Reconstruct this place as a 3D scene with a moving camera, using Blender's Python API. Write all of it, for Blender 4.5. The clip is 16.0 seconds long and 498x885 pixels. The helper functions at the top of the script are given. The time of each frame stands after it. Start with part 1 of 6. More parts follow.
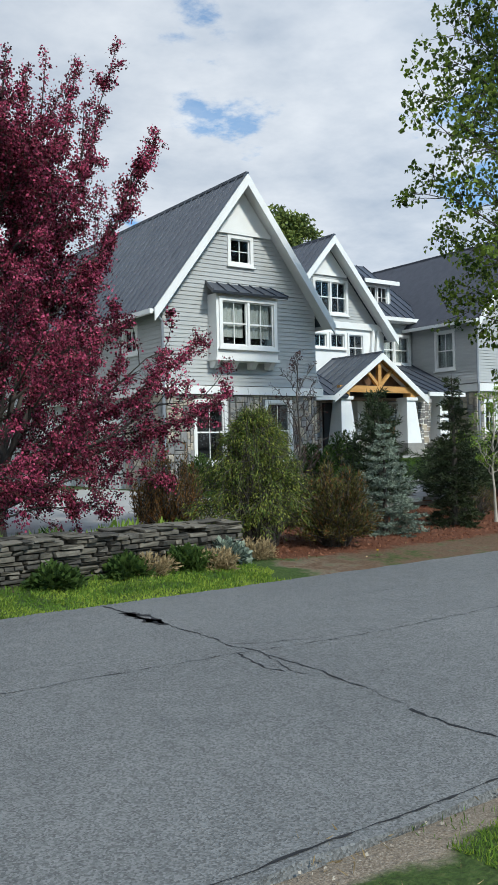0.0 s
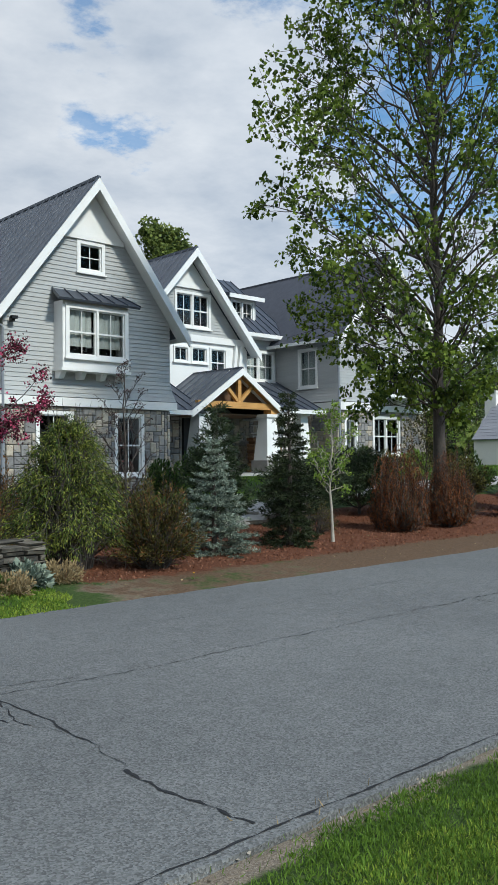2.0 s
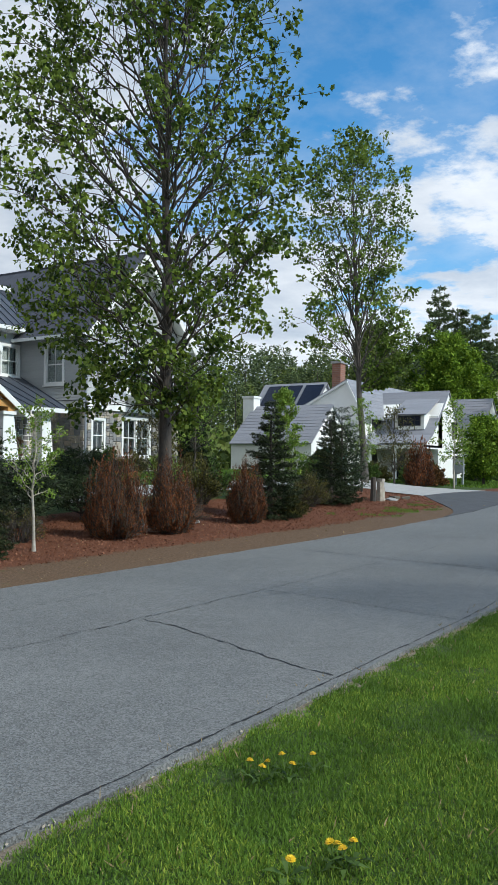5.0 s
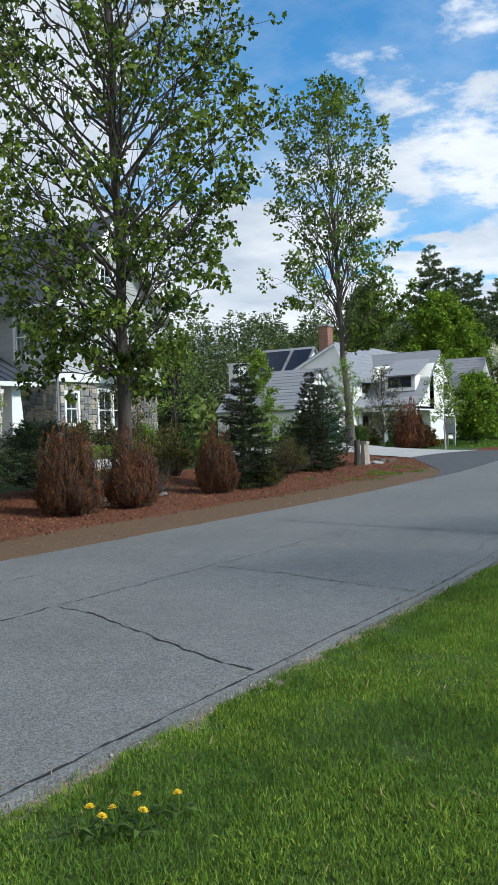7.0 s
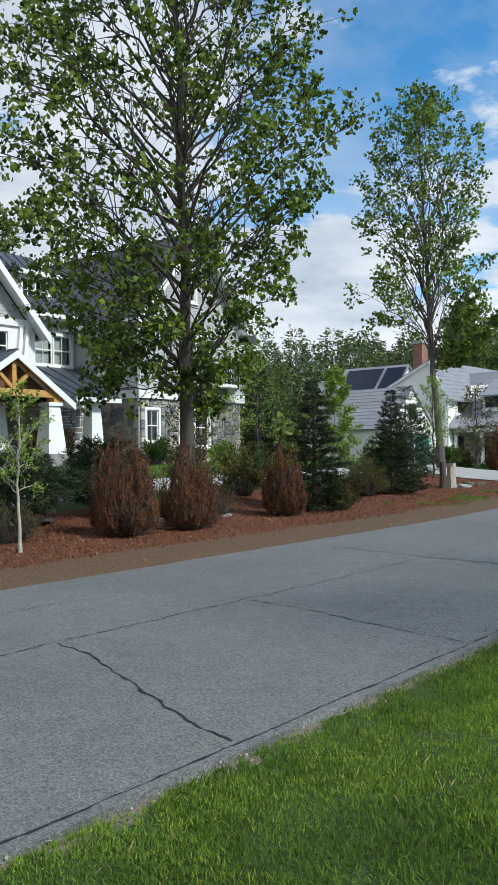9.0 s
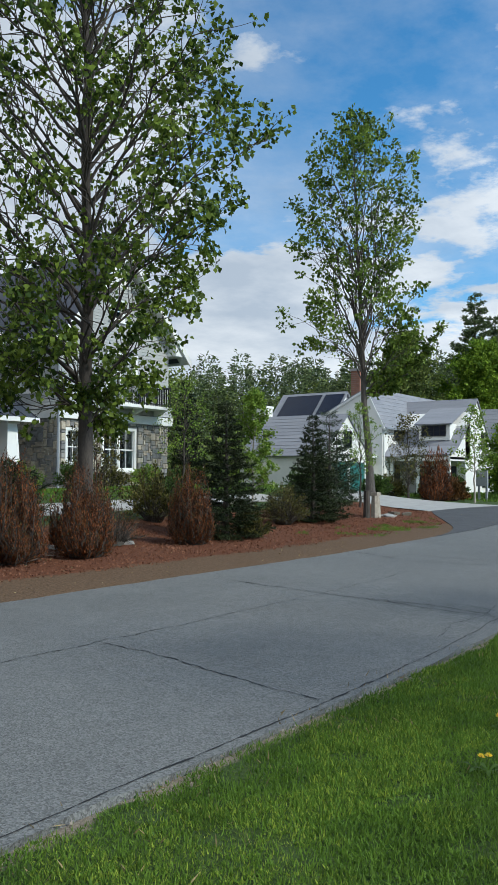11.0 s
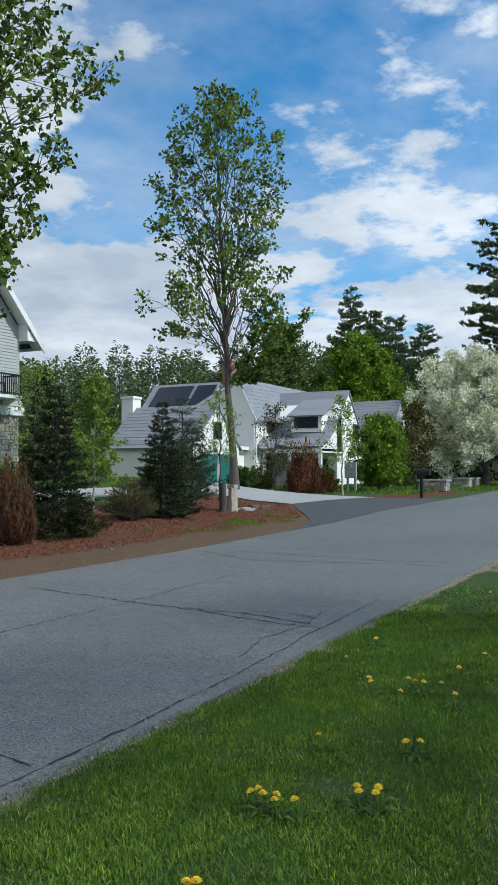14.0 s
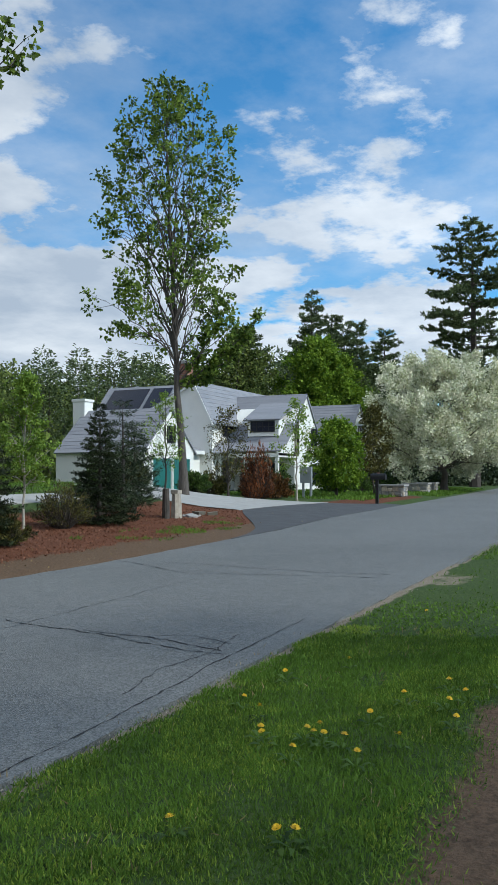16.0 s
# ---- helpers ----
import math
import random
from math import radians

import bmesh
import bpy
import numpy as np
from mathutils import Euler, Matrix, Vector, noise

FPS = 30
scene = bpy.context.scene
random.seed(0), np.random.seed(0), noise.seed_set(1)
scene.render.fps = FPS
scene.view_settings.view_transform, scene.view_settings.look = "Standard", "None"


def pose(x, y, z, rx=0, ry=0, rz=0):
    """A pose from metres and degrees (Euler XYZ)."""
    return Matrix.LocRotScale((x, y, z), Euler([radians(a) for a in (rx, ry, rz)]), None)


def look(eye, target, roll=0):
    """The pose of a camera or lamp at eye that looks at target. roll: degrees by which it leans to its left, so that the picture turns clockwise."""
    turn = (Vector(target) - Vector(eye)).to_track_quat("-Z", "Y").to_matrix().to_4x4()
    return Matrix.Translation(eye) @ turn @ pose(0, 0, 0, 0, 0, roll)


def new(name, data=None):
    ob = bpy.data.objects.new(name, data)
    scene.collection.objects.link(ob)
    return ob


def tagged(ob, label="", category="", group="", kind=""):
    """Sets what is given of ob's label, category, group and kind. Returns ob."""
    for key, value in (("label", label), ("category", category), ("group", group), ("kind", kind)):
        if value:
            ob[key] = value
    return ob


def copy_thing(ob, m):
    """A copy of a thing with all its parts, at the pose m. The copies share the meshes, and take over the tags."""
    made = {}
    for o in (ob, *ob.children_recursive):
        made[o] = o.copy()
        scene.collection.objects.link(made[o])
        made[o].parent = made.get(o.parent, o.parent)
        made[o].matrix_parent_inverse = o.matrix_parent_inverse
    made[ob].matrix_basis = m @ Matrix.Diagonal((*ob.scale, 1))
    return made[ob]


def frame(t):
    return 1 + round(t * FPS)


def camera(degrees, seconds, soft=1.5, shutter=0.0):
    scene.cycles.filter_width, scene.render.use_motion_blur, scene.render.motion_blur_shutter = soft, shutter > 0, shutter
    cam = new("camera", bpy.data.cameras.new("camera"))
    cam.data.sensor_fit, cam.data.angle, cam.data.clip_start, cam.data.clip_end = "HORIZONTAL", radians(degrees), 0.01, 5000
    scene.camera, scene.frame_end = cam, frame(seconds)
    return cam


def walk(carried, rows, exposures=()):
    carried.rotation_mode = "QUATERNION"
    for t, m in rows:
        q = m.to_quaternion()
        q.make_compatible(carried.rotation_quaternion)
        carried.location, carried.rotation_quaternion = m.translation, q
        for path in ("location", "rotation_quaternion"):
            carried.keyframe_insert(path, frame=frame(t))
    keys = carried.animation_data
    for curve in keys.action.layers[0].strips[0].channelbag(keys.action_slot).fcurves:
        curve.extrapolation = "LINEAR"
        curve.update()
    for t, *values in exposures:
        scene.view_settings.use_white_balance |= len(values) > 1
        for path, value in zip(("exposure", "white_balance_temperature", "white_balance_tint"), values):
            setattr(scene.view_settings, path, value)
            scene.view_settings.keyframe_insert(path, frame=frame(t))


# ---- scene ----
cam = camera(32.5, 16.0, 1.3)
PATH = [
    (0, (-0.13, -0.038, 1.564), (1.026, 1.594, 1.573), -1.3),
    (0.5, (0.178, -0.058, 1.556), (1.366, 1.55, 1.551), -1.6),
    (1, (0.524, -0.074, 1.545), (1.774, 1.487, 1.527), -1.3),
    (1.5, (0.833, -0.012, 1.545), (2.143, 1.499, 1.545), -0.9),
    (2, (1.149, -0.037, 1.535), (2.514, 1.425, 1.578), -0.5),
    (2.5, (1.459, -0.081, 1.561), (2.887, 1.318, 1.624), -0.4),
    (3, (1.702, -0.068, 1.571), (3.17, 1.288, 1.636), -0.5),
    (3.5, (2.001, -0.13, 1.543), (3.495, 1.198, 1.62), -0.5),
    (4, (2.317, -0.133, 1.551), (3.878, 1.116, 1.632), 0.2),
    (4.5, (2.585, -0.154, 1.564), (4.21, 1.01, 1.636), 0.4),
    (5, (2.871, -0.256, 1.561), (4.563, 0.81, 1.608), 0.6),
    (5.2, (2.986, -0.275, 1.555), (4.706, 0.747, 1.59), 0.8),
    (7.3, (4.479, -0.204, 1.429), (6.156, 0.883, 1.393), -2.3),
    (7.5, (4.605, -0.205, 1.423), (6.26, 0.915, 1.395), -2.3),
    (8, (4.852, -0.245, 1.455), (6.461, 0.942, 1.442), -1.8),
    (8.2, (4.985, -0.235, 1.450), (6.60, 0.986, 1.433), -1.7),
    (10.3, (6.169, -0.356, 1.489), (7.687, 0.944, 1.577), -0.1),
    (10.5, (6.334, -0.366, 1.476), (7.881, 0.898, 1.565), 0.1),
    (11, (6.687, -0.359, 1.467), (8.317, 0.797, 1.55), 0.3),
    (11.5, (7.033, -0.296, 1.45), (8.707, 0.796, 1.52), -0.1),
    (12, (7.388, -0.328, 1.432), (9.091, 0.719, 1.497), -0.0),
    (12.5, (7.656, -0.319, 1.431), (9.385, 0.685, 1.496), 0.3),
    (13, (7.968, -0.294, 1.436), (9.697, 0.709, 1.509), 0.1),
    (13.5, (8.295, -0.331, 1.433), (10.032, 0.658, 1.507), -0.3),
    (14, (8.583, -0.303, 1.415), (10.353, 0.625, 1.484), -0.1),
    (14.5, (8.893, -0.306, 1.411), (10.674, 0.602, 1.48), -0.2),
    (15, (9.212, -0.311, 1.415), (11.002, 0.578, 1.486), 0.1),
    (15.5, (9.52, -0.25, 1.414), (11.318, 0.622, 1.487), 0.0),
    (16, (9.743, -0.327, 1.419), (11.549, 0.527, 1.499), -0.1),
]
walk(cam, [(t, look(eye, target, roll)) for t, eye, target, roll in PATH],
     [(0.0, -0.04, 6400, 9), (1.0, -0.13, 6400, 9), (3.0, -0.11, 6450, 9), (5.0, -0.04, 6400, 9), (8.0, 0.04, 6450, 8.5), (10.5, -0.12, 6400, 8), (13.0, -0.18, 6250, 7), (16.0, -0.19, 6200, 7.5)])

# ---- world, sun ----
world = bpy.data.worlds.new("sky")
scene.world = world
world.use_nodes = True
wn, wl = world.node_tree.nodes, world.node_tree.links
wn.clear()
SUN_EL, SUN_AZ = 41.0, 178.0      # azimuth clockwise from +y
sky = wn.new("ShaderNodeTexSky")
sky.sky_type, sky.sun_disc = "NISHITA", False
sky.sun_elevation, sky.sun_rotation = radians(SUN_EL), radians(SUN_AZ)
sky.air_density, sky.dust_density, sky.ozone_density = 1.0, 0.6, 2.0
tc = wn.new("ShaderNodeTexCoord")
sep = wn.new("ShaderNodeSeparateXYZ")
wl.new(tc.outputs["Generated"], sep.inputs[0])


def wmath(op, a, b=0.0, clamp=False):
    n = wn.new("ShaderNodeMath")
    n.operation, n.use_clamp = op, clamp
    for k, v in enumerate((a, b)):
        if isinstance(v, (int, float)):
            n.inputs[k].default_value = v
        else:
            wl.new(v, n.inputs[k])
    return n.outputs[0]


up = wmath("ADD", wmath("MAXIMUM", sep.outputs[2], 0.0), 0.16)
px, py = wmath("DIVIDE", sep.outputs[0], up), wmath("DIVIDE", sep.outputs[1], up)
comb = wn.new("ShaderNodeCombineXYZ")
wl.new(px, comb.inputs[0]), wl.new(py, comb.inputs[1]), wl.new(wmath("MULTIPLY", sep.outputs[2], 1.5), comb.inputs[2])


def wnoise(scale, detail, rough, off):
    m = wn.new("ShaderNodeVectorMath")
    m.operation = "ADD"
    m.inputs[1].default_value = off
    wl.new(comb.outputs[0], m.inputs[0])
    n = wn.new("ShaderNodeTexNoise")
    n.inputs["Scale"].default_value, n.inputs["Detail"].default_value, n.inputs["Roughness"].default_value = scale, detail, rough
    wl.new(m.outputs[0], n.inputs["Vector"])
    return n.outputs["Fac"]


big = wnoise(1.7, 10, 0.60, (3.1, 0.4, 0.0))
veil = wnoise(1.1, 8, 0.62, (7.3, 2.2, 1.0))
wisp = wn.new("ShaderNodeMapRange")
wisp.inputs["From Min"].default_value, wisp.inputs["From Max"].default_value = 0.40, 0.68
wl.new(veil, wisp.inputs["Value"])
low = wmath("MULTIPLY", wmath("MAXIMUM", wmath("SUBTRACT", 0.31, sep.outputs[2]), 0.0), 1.0)
cover = wmath("ADD", wmath("ADD", big, wmath("ADD", low, 0.005)), wmath("ADD", wmath("MULTIPLY", wmath("SUBTRACT", wmath("MAXIMUM", sep.outputs[1], 0.1), 0.57), 0.36), wmath("MULTIPLY", wmath("MAXIMUM", wmath("MULTIPLY", sep.outputs[0], -1.0), 0.0), 0.45)))
ramp = wn.new("ShaderNodeMapRange")
ramp.interpolation_type = "SMOOTHSTEP"
ramp.inputs["From Min"].default_value, ramp.inputs["From Max"].default_value = 0.455, 0.545
wl.new(cover, ramp.inputs["Value"])
cloud_amount = wmath("MAXIMUM", wmath("MULTIPLY", ramp.outputs[0], 0.97), wmath("MULTIPLY", wisp.outputs[0], 0.6))
shade = wnoise(1.9, 6, 0.6, (1.0, 5.0, 2.0))
cr = wn.new("ShaderNodeValToRGB")
cr.color_ramp.elements[0].position, cr.color_ramp.elements[0].color = 0.34, (5.2, 6.0, 7.1, 1)
cr.color_ramp.elements[1].position, cr.color_ramp.elements[1].color = 0.64, (8.9, 9.35, 9.9, 1)
wl.new(shade, cr.inputs[0])
mix = wn.new("ShaderNodeMix")
mix.data_type = "RGBA"
tint = wn.new("ShaderNodeMix")
tint.data_type, tint.blend_type = "RGBA", "MULTIPLY"
tint.inputs["Factor"].default_value = 1.0
tint.inputs["B"].default_value = (0.60, 1.42, 1.80, 1)
wl.new(sky.outputs[0], tint.inputs["A"])
wl.new(cloud_amount, mix.inputs["Factor"])
wl.new(tint.outputs["Result"], mix.inputs["A"])
wl.new(cr.outputs[0], mix.inputs["B"])
bg = wn.new("ShaderNodeBackground")
glow = wmath("MINIMUM", wmath("SUBTRACT", 1.26, wmath("MULTIPLY", sep.outputs[1], 0.34)), 1.2)
wl.new(wmath("MULTIPLY", glow, 0.095), bg.inputs["Strength"])
wl.new(mix.outputs["Result"], bg.inputs["Color"])
wo = wn.new("ShaderNodeOutputWorld")
wl.new(bg.outputs[0], wo.inputs[0])

sun = new("sun", bpy.data.lights.new("sun", "SUN"))
sun.data.energy, sun.data.angle, sun.data.color = 3.9, radians(7), (0.96, 0.945, 0.865)
sun.matrix_basis = look((0, 0, 0), (-math.sin(radians(SUN_AZ)) * math.cos(radians(SUN_EL)), -math.cos(radians(SUN_AZ)) * math.cos(radians(SUN_EL)), -math.sin(radians(SUN_EL))))


# ---- materials ----
def mat(name, col, rough=0.7, col2=None, scale=6.0, fine=60.0, bump=0.2, metal=0.0, rnd=0.0, island=0.0, spec=0.4, trans=0.0, dist=0.01, stretch=(1, 1, 1)):
    m = bpy.data.materials.new(name)
    m.use_nodes = True
    n, l = m.node_tree.nodes, m.node_tree.links
    p = n["Principled BSDF"]
    p.inputs["Roughness"].default_value, p.inputs["Metallic"].default_value = rough, metal
    p.inputs["Specular IOR Level"].default_value = spec
    g = n.new("ShaderNodeNewGeometry")
    mp = n.new("ShaderNodeMapping")
    mp.inputs["Scale"].default_value = stretch
    l.new(g.outputs["Position"], mp.inputs[0])
    c2 = col2 or tuple(c * 0.72 for c in col)
    n1 = n.new("ShaderNodeTexNoise")
    n1.inputs["Scale"].default_value, n1.inputs["Detail"].default_value, n1.inputs["Roughness"].default_value = scale, 5, 0.6
    n2 = n.new("ShaderNodeTexNoise")
    n2.inputs["Scale"].default_value, n2.inputs["Detail"].default_value = fine, 3
    l.new(mp.outputs[0], n1.inputs["Vector"]), l.new(mp.outputs[0], n2.inputs["Vector"])
    add = n.new("ShaderNodeMath")
    add.operation = "MULTIPLY_ADD"
    add.inputs[1].default_value, add.inputs[2].default_value = 0.5, -0.25
    l.new(n2.outputs[0], add.inputs[0])
    s = n.new("ShaderNodeMath")
    s.operation = "ADD"
    l.new(n1.outputs[0], s.inputs[0]), l.new(add.outputs[0], s.inputs[1])
    fac = s.outputs[0]
    for src, amount in ((("ShaderNodeObjectInfo", "Random"), rnd), (("ShaderNodeNewGeometry", "Random Per Island"), island)):
        if amount:
            r = n.new(src[0])
            k = n.new("ShaderNodeMath")
            k.operation = "MULTIPLY_ADD"
            k.inputs[1].default_value, k.inputs[2].default_value = amount, -amount / 2
            l.new(r.outputs[src[1]], k.inputs[0])
            a = n.new("ShaderNodeMath")
            a.operation = "ADD"
            l.new(fac, a.inputs[0]), l.new(k.outputs[0], a.inputs[1])
            fac = a.outputs[0]
    rp = n.new("ShaderNodeValToRGB")
    rp.color_ramp.elements[0].position, rp.color_ramp.elements[1].position = 0.3, 0.7
    rp.color_ramp.elements[0].color, rp.color_ramp.elements[1].color = (*c2, 1), (*col, 1)
    l.new(fac, rp.inputs[0])
    l.new(rp.outputs[0], p.inputs["Base Color"])
    if bump:
        b = n.new("ShaderNodeBump")
        b.inputs["Strength"].default_value, b.inputs["Distance"].default_value = bump, dist
        l.new(s.outputs[0], b.inputs["Height"]), l.new(b.outputs[0], p.inputs["Normal"])
    if trans:
        t = n.new("ShaderNodeBsdfTranslucent")
        mx = n.new("ShaderNodeMixShader")
        mx.inputs[0].default_value = trans
        l.new(rp.outputs[0], t.inputs["Color"])
        l.new(p.outputs[0], mx.inputs[1]), l.new(t.outputs[0], mx.inputs[2])
        l.new(mx.outputs[0], n["Material Output"].inputs[0])
    return m


def glass(name, col=(0.02, 0.025, 0.03), rough=0.03):
    m = bpy.data.materials.new(name)
    m.use_nodes = True
    n, l = m.node_tree.nodes, m.node_tree.links
    p = n["Principled BSDF"]
    p.inputs["Base Color"].default_value = (1, 1, 1, 1)
    p.inputs["Roughness"].default_value = rough
    tr = n.new("ShaderNodeBsdfTransparent")
    tr.inputs[0].default_value = (0.82, 0.86, 0.86, 1)
    gl = n.new("ShaderNodeBsdfGlossy")
    gl.inputs["Roughness"].default_value = rough
    fr = n.new("ShaderNodeFresnel")
    fr.inputs[0].default_value = 1.28
    mx = n.new("ShaderNodeMixShader")
    l.new(fr.outputs[0], mx.inputs[0]), l.new(tr.outputs[0], mx.inputs[1]), l.new(gl.outputs[0], mx.inputs[2])
    l.new(mx.outputs[0], n["Material Output"].inputs[0])
    return m


M_CLAP = mat("grey_clapboard", (0.415, 0.425, 0.42), 0.6, (0.36, 0.37, 0.365), 1.2, 30, 0.08, rnd=0.15, stretch=(1, 1, 6))
M_PIPE = mat("grey_downpipe", (0.23, 0.25, 0.275), 0.5, (0.195, 0.215, 0.24), 1.2, 30, 0.08, rnd=0.15, stretch=(1, 1, 6))
M_WHITE = mat("white_trim", (0.80, 0.80, 0.78), 0.5, (0.72, 0.72, 0.70), 1.5, 40, 0.04)
M_WALLW = mat("white_stucco", (0.82, 0.81, 0.77), 0.8, (0.74, 0.73, 0.70), 0.8, 20, 0.1)
M_METAL = mat("standing_seam_metal", (0.085, 0.097, 0.12), 0.42, (0.068, 0.078, 0.10), 0.7, 12, 0.03, metal=0.3, spec=0.4)
M_ROOFD = mat("dark_shingle_roof", (0.070, 0.075, 0.095), 0.75, (0.05, 0.055, 0.07), 3, 40, 0.3)
M_SLATE = mat("grey_roof_shingle", (0.27, 0.275, 0.30), 0.75, (0.20, 0.205, 0.23), 1.2, 18, 0.3, stretch=(1, 0.25, 4))
M_STONE = mat("ashlar_stone", (0.43, 0.39, 0.34), 0.85, (0.17, 0.17, 0.172), 5, 45, 0.5, rnd=0.85, dist=0.02)
_e = M_STONE.node_tree.nodes["Color Ramp"].color_ramp.elements
_e[0].position, _e[1].position = 0.10, 0.98
for _p, _c in ((0.48, (0.265, 0.26, 0.25, 1)), (0.74, (0.36, 0.31, 0.245, 1))):
    _e.new(_p).color = _c
_e[len(_e) - 1].color = (0.52, 0.47, 0.38, 1)
M_MORTAR = mat("mortar", (0.30, 0.29, 0.27), 0.9, (0.22, 0.21, 0.2), 8, 60, 0.3)
M_FIELD = mat("field_stone", (0.155, 0.138, 0.108), 0.9, (0.045, 0.041, 0.034), 7, 50, 0.6, rnd=0.6, dist=0.02)
M_TIMBER = mat("oiled_timber", (0.60, 0.33, 0.11), 0.55, (0.42, 0.21, 0.06), 3, 40, 0.15, stretch=(0.4, 1, 3))
M_SOFFIT = mat("brown_soffit", (0.16, 0.09, 0.05), 0.7, (0.10, 0.055, 0.03), 4, 40, 0.1)
M_GLASS = glass("window_glass")
# near-black colour in place of the shade inside unlit rooms
M_ROOMSHADE = mat("room_shade", (0.035, 0.035, 0.04), 0.9, (0.02, 0.02, 0.022), 2, 20, 0)
M_CURTAIN = mat("curtain", (0.55, 0.56, 0.54), 0.9, (0.42, 0.43, 0.42), 4, 30, 0.1, stretch=(8, 8, 0.3))
M_BLACK = mat("black_iron", (0.02, 0.02, 0.022), 0.45, (0.013, 0.013, 0.014), 8, 60, 0.05, metal=0.3)
M_BARK = mat("maple_bark", (0.125, 0.108, 0.095), 0.9, (0.055, 0.048, 0.044), 9, 50, 0.8, dist=0.03, stretch=(1, 1, 0.25))
M_BARKD = mat("dark_bark", (0.085, 0.07, 0.06), 0.9, (0.04, 0.035, 0.03), 9, 50, 0.6, dist=0.02, stretch=(1, 1, 0.3))
M_BARKP = mat("pale_bark", (0.42, 0.39, 0.33), 0.85, (0.28, 0.25, 0.21), 9, 50, 0.4, stretch=(1, 1, 2))


def leafm(name, col, col2, trans=0.35, rough=0.55):
    return mat(name, col, rough, col2, 0.9, 9, 0.0, island=0.55, spec=0.14, trans=trans)


M_MAPLE = leafm("maple_leaf", (0.175, 0.245, 0.036), (0.034, 0.064, 0.013), 0.33)
M_POPLAR = leafm("young_leaf", (0.20, 0.285, 0.05), (0.06, 0.105, 0.02))
M_PINK = leafm("crab_blossom", (0.52, 0.085, 0.165), (0.085, 0.011, 0.026), 0.16)
M_PINKD = leafm("crab_leaf", (0.10, 0.036, 0.034), (0.025, 0.013, 0.012), 0.2)
M_BLOSSOM = leafm("white_blossom", (0.92, 0.90, 0.74), (0.42, 0.46, 0.26), 0.3)
M_LIME = leafm("lime_leaf", (0.263, 0.375, 0.062), (0.125, 0.213, 0.037))
M_GREEN = leafm("shrub_leaf", (0.105, 0.17, 0.04), (0.028, 0.055, 0.016))
M_BRIGHT = leafm("bright_maple_leaf", (0.230, 0.345, 0.035), (0.065, 0.130, 0.014))
M_SPRUCE = leafm("spruce_needle", (0.048, 0.064, 0.026), (0.010, 0.016, 0.008), 0.08)
M_BLUESP = leafm("blue_spruce_needle", (0.34, 0.40, 0.31), (0.075, 0.105, 0.083), 0.15)
M_WEEP = leafm("golden_cypress", (0.26, 0.285, 0.055), (0.055, 0.08, 0.018), 0.25)
M_OLIVE = leafm("olive_shrub", (0.165, 0.15, 0.042), (0.036, 0.04, 0.014), 0.22)
M_RUST = leafm("rust_juniper", (0.27, 0.092, 0.034), (0.045, 0.021, 0.012), 0.1)
M_RUSTG = leafm("bronze_arborvitae", (0.23, 0.11, 0.04), (0.06, 0.04, 0.016), 0.15)
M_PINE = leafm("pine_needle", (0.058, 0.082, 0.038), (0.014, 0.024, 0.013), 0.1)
# paler copy of the pine needle, distance haze put into its colour
M_HAZEPINE = leafm("hazed_pine_needle", (0.15, 0.195, 0.08), (0.05, 0.078, 0.036), 0.18)
M_WOODS = leafm("far_leaf", (0.20, 0.25, 0.062), (0.06, 0.09, 0.028), 0.25)
M_GRASS = mat("grass_blade", (0.15, 0.258, 0.036), 0.6, (0.068, 0.125, 0.02), 0.9, 6, 0.0, island=0.35, spec=0.12, trans=0.3)
M_YELLOW = mat("dandelion_petal", (0.80, 0.56, 0.02), 0.6, (0.68, 0.42, 0.01), 30, 200, 0.1)
M_CHIP = mat("mulch_chip", (0.23, 0.10, 0.055), 0.9, (0.12, 0.05, 0.03), 4, 40, 0.2, island=0.45)
M_CONC = mat("concrete", (0.37, 0.36, 0.345), 0.85, (0.30, 0.29, 0.275), 2, 50, 0.15)
M_APRON = mat("dark_asphalt", (0.075, 0.075, 0.08), 0.9, (0.05, 0.05, 0.052), 2, 90, 0.4)
M_CRACK = mat("crack_filler", (0.022, 0.022, 0.024), 0.75, (0.012, 0.012, 0.013), 5, 50, 0.2)
M_BRICK = mat("chimney_brick", (0.33, 0.15, 0.10), 0.85, (0.22, 0.10, 0.07), 4, 40, 0.3)
M_SOLAR = mat("solar_glass", (0.012, 0.016, 0.03), 0.15, (0.008, 0.01, 0.02), 1, 10, 0)
M_TEAL = mat("teal_door", (0.02, 0.15, 0.14), 0.5, (0.015, 0.11, 0.10), 3, 40, 0.05)
M_GRANITE = mat("granite_post", (0.42, 0.37, 0.30), 0.9, (0.26, 0.23, 0.19), 8, 70, 0.6)
M_UTIL = mat("grey_utility_box", (0.35, 0.37, 0.38), 0.55, (0.30, 0.32, 0.33), 3, 40, 0.05)
M_TGREEN = mat("green_transformer", (0.035, 0.06, 0.045), 0.5, (0.025, 0.045, 0.035), 3, 40, 0.05)


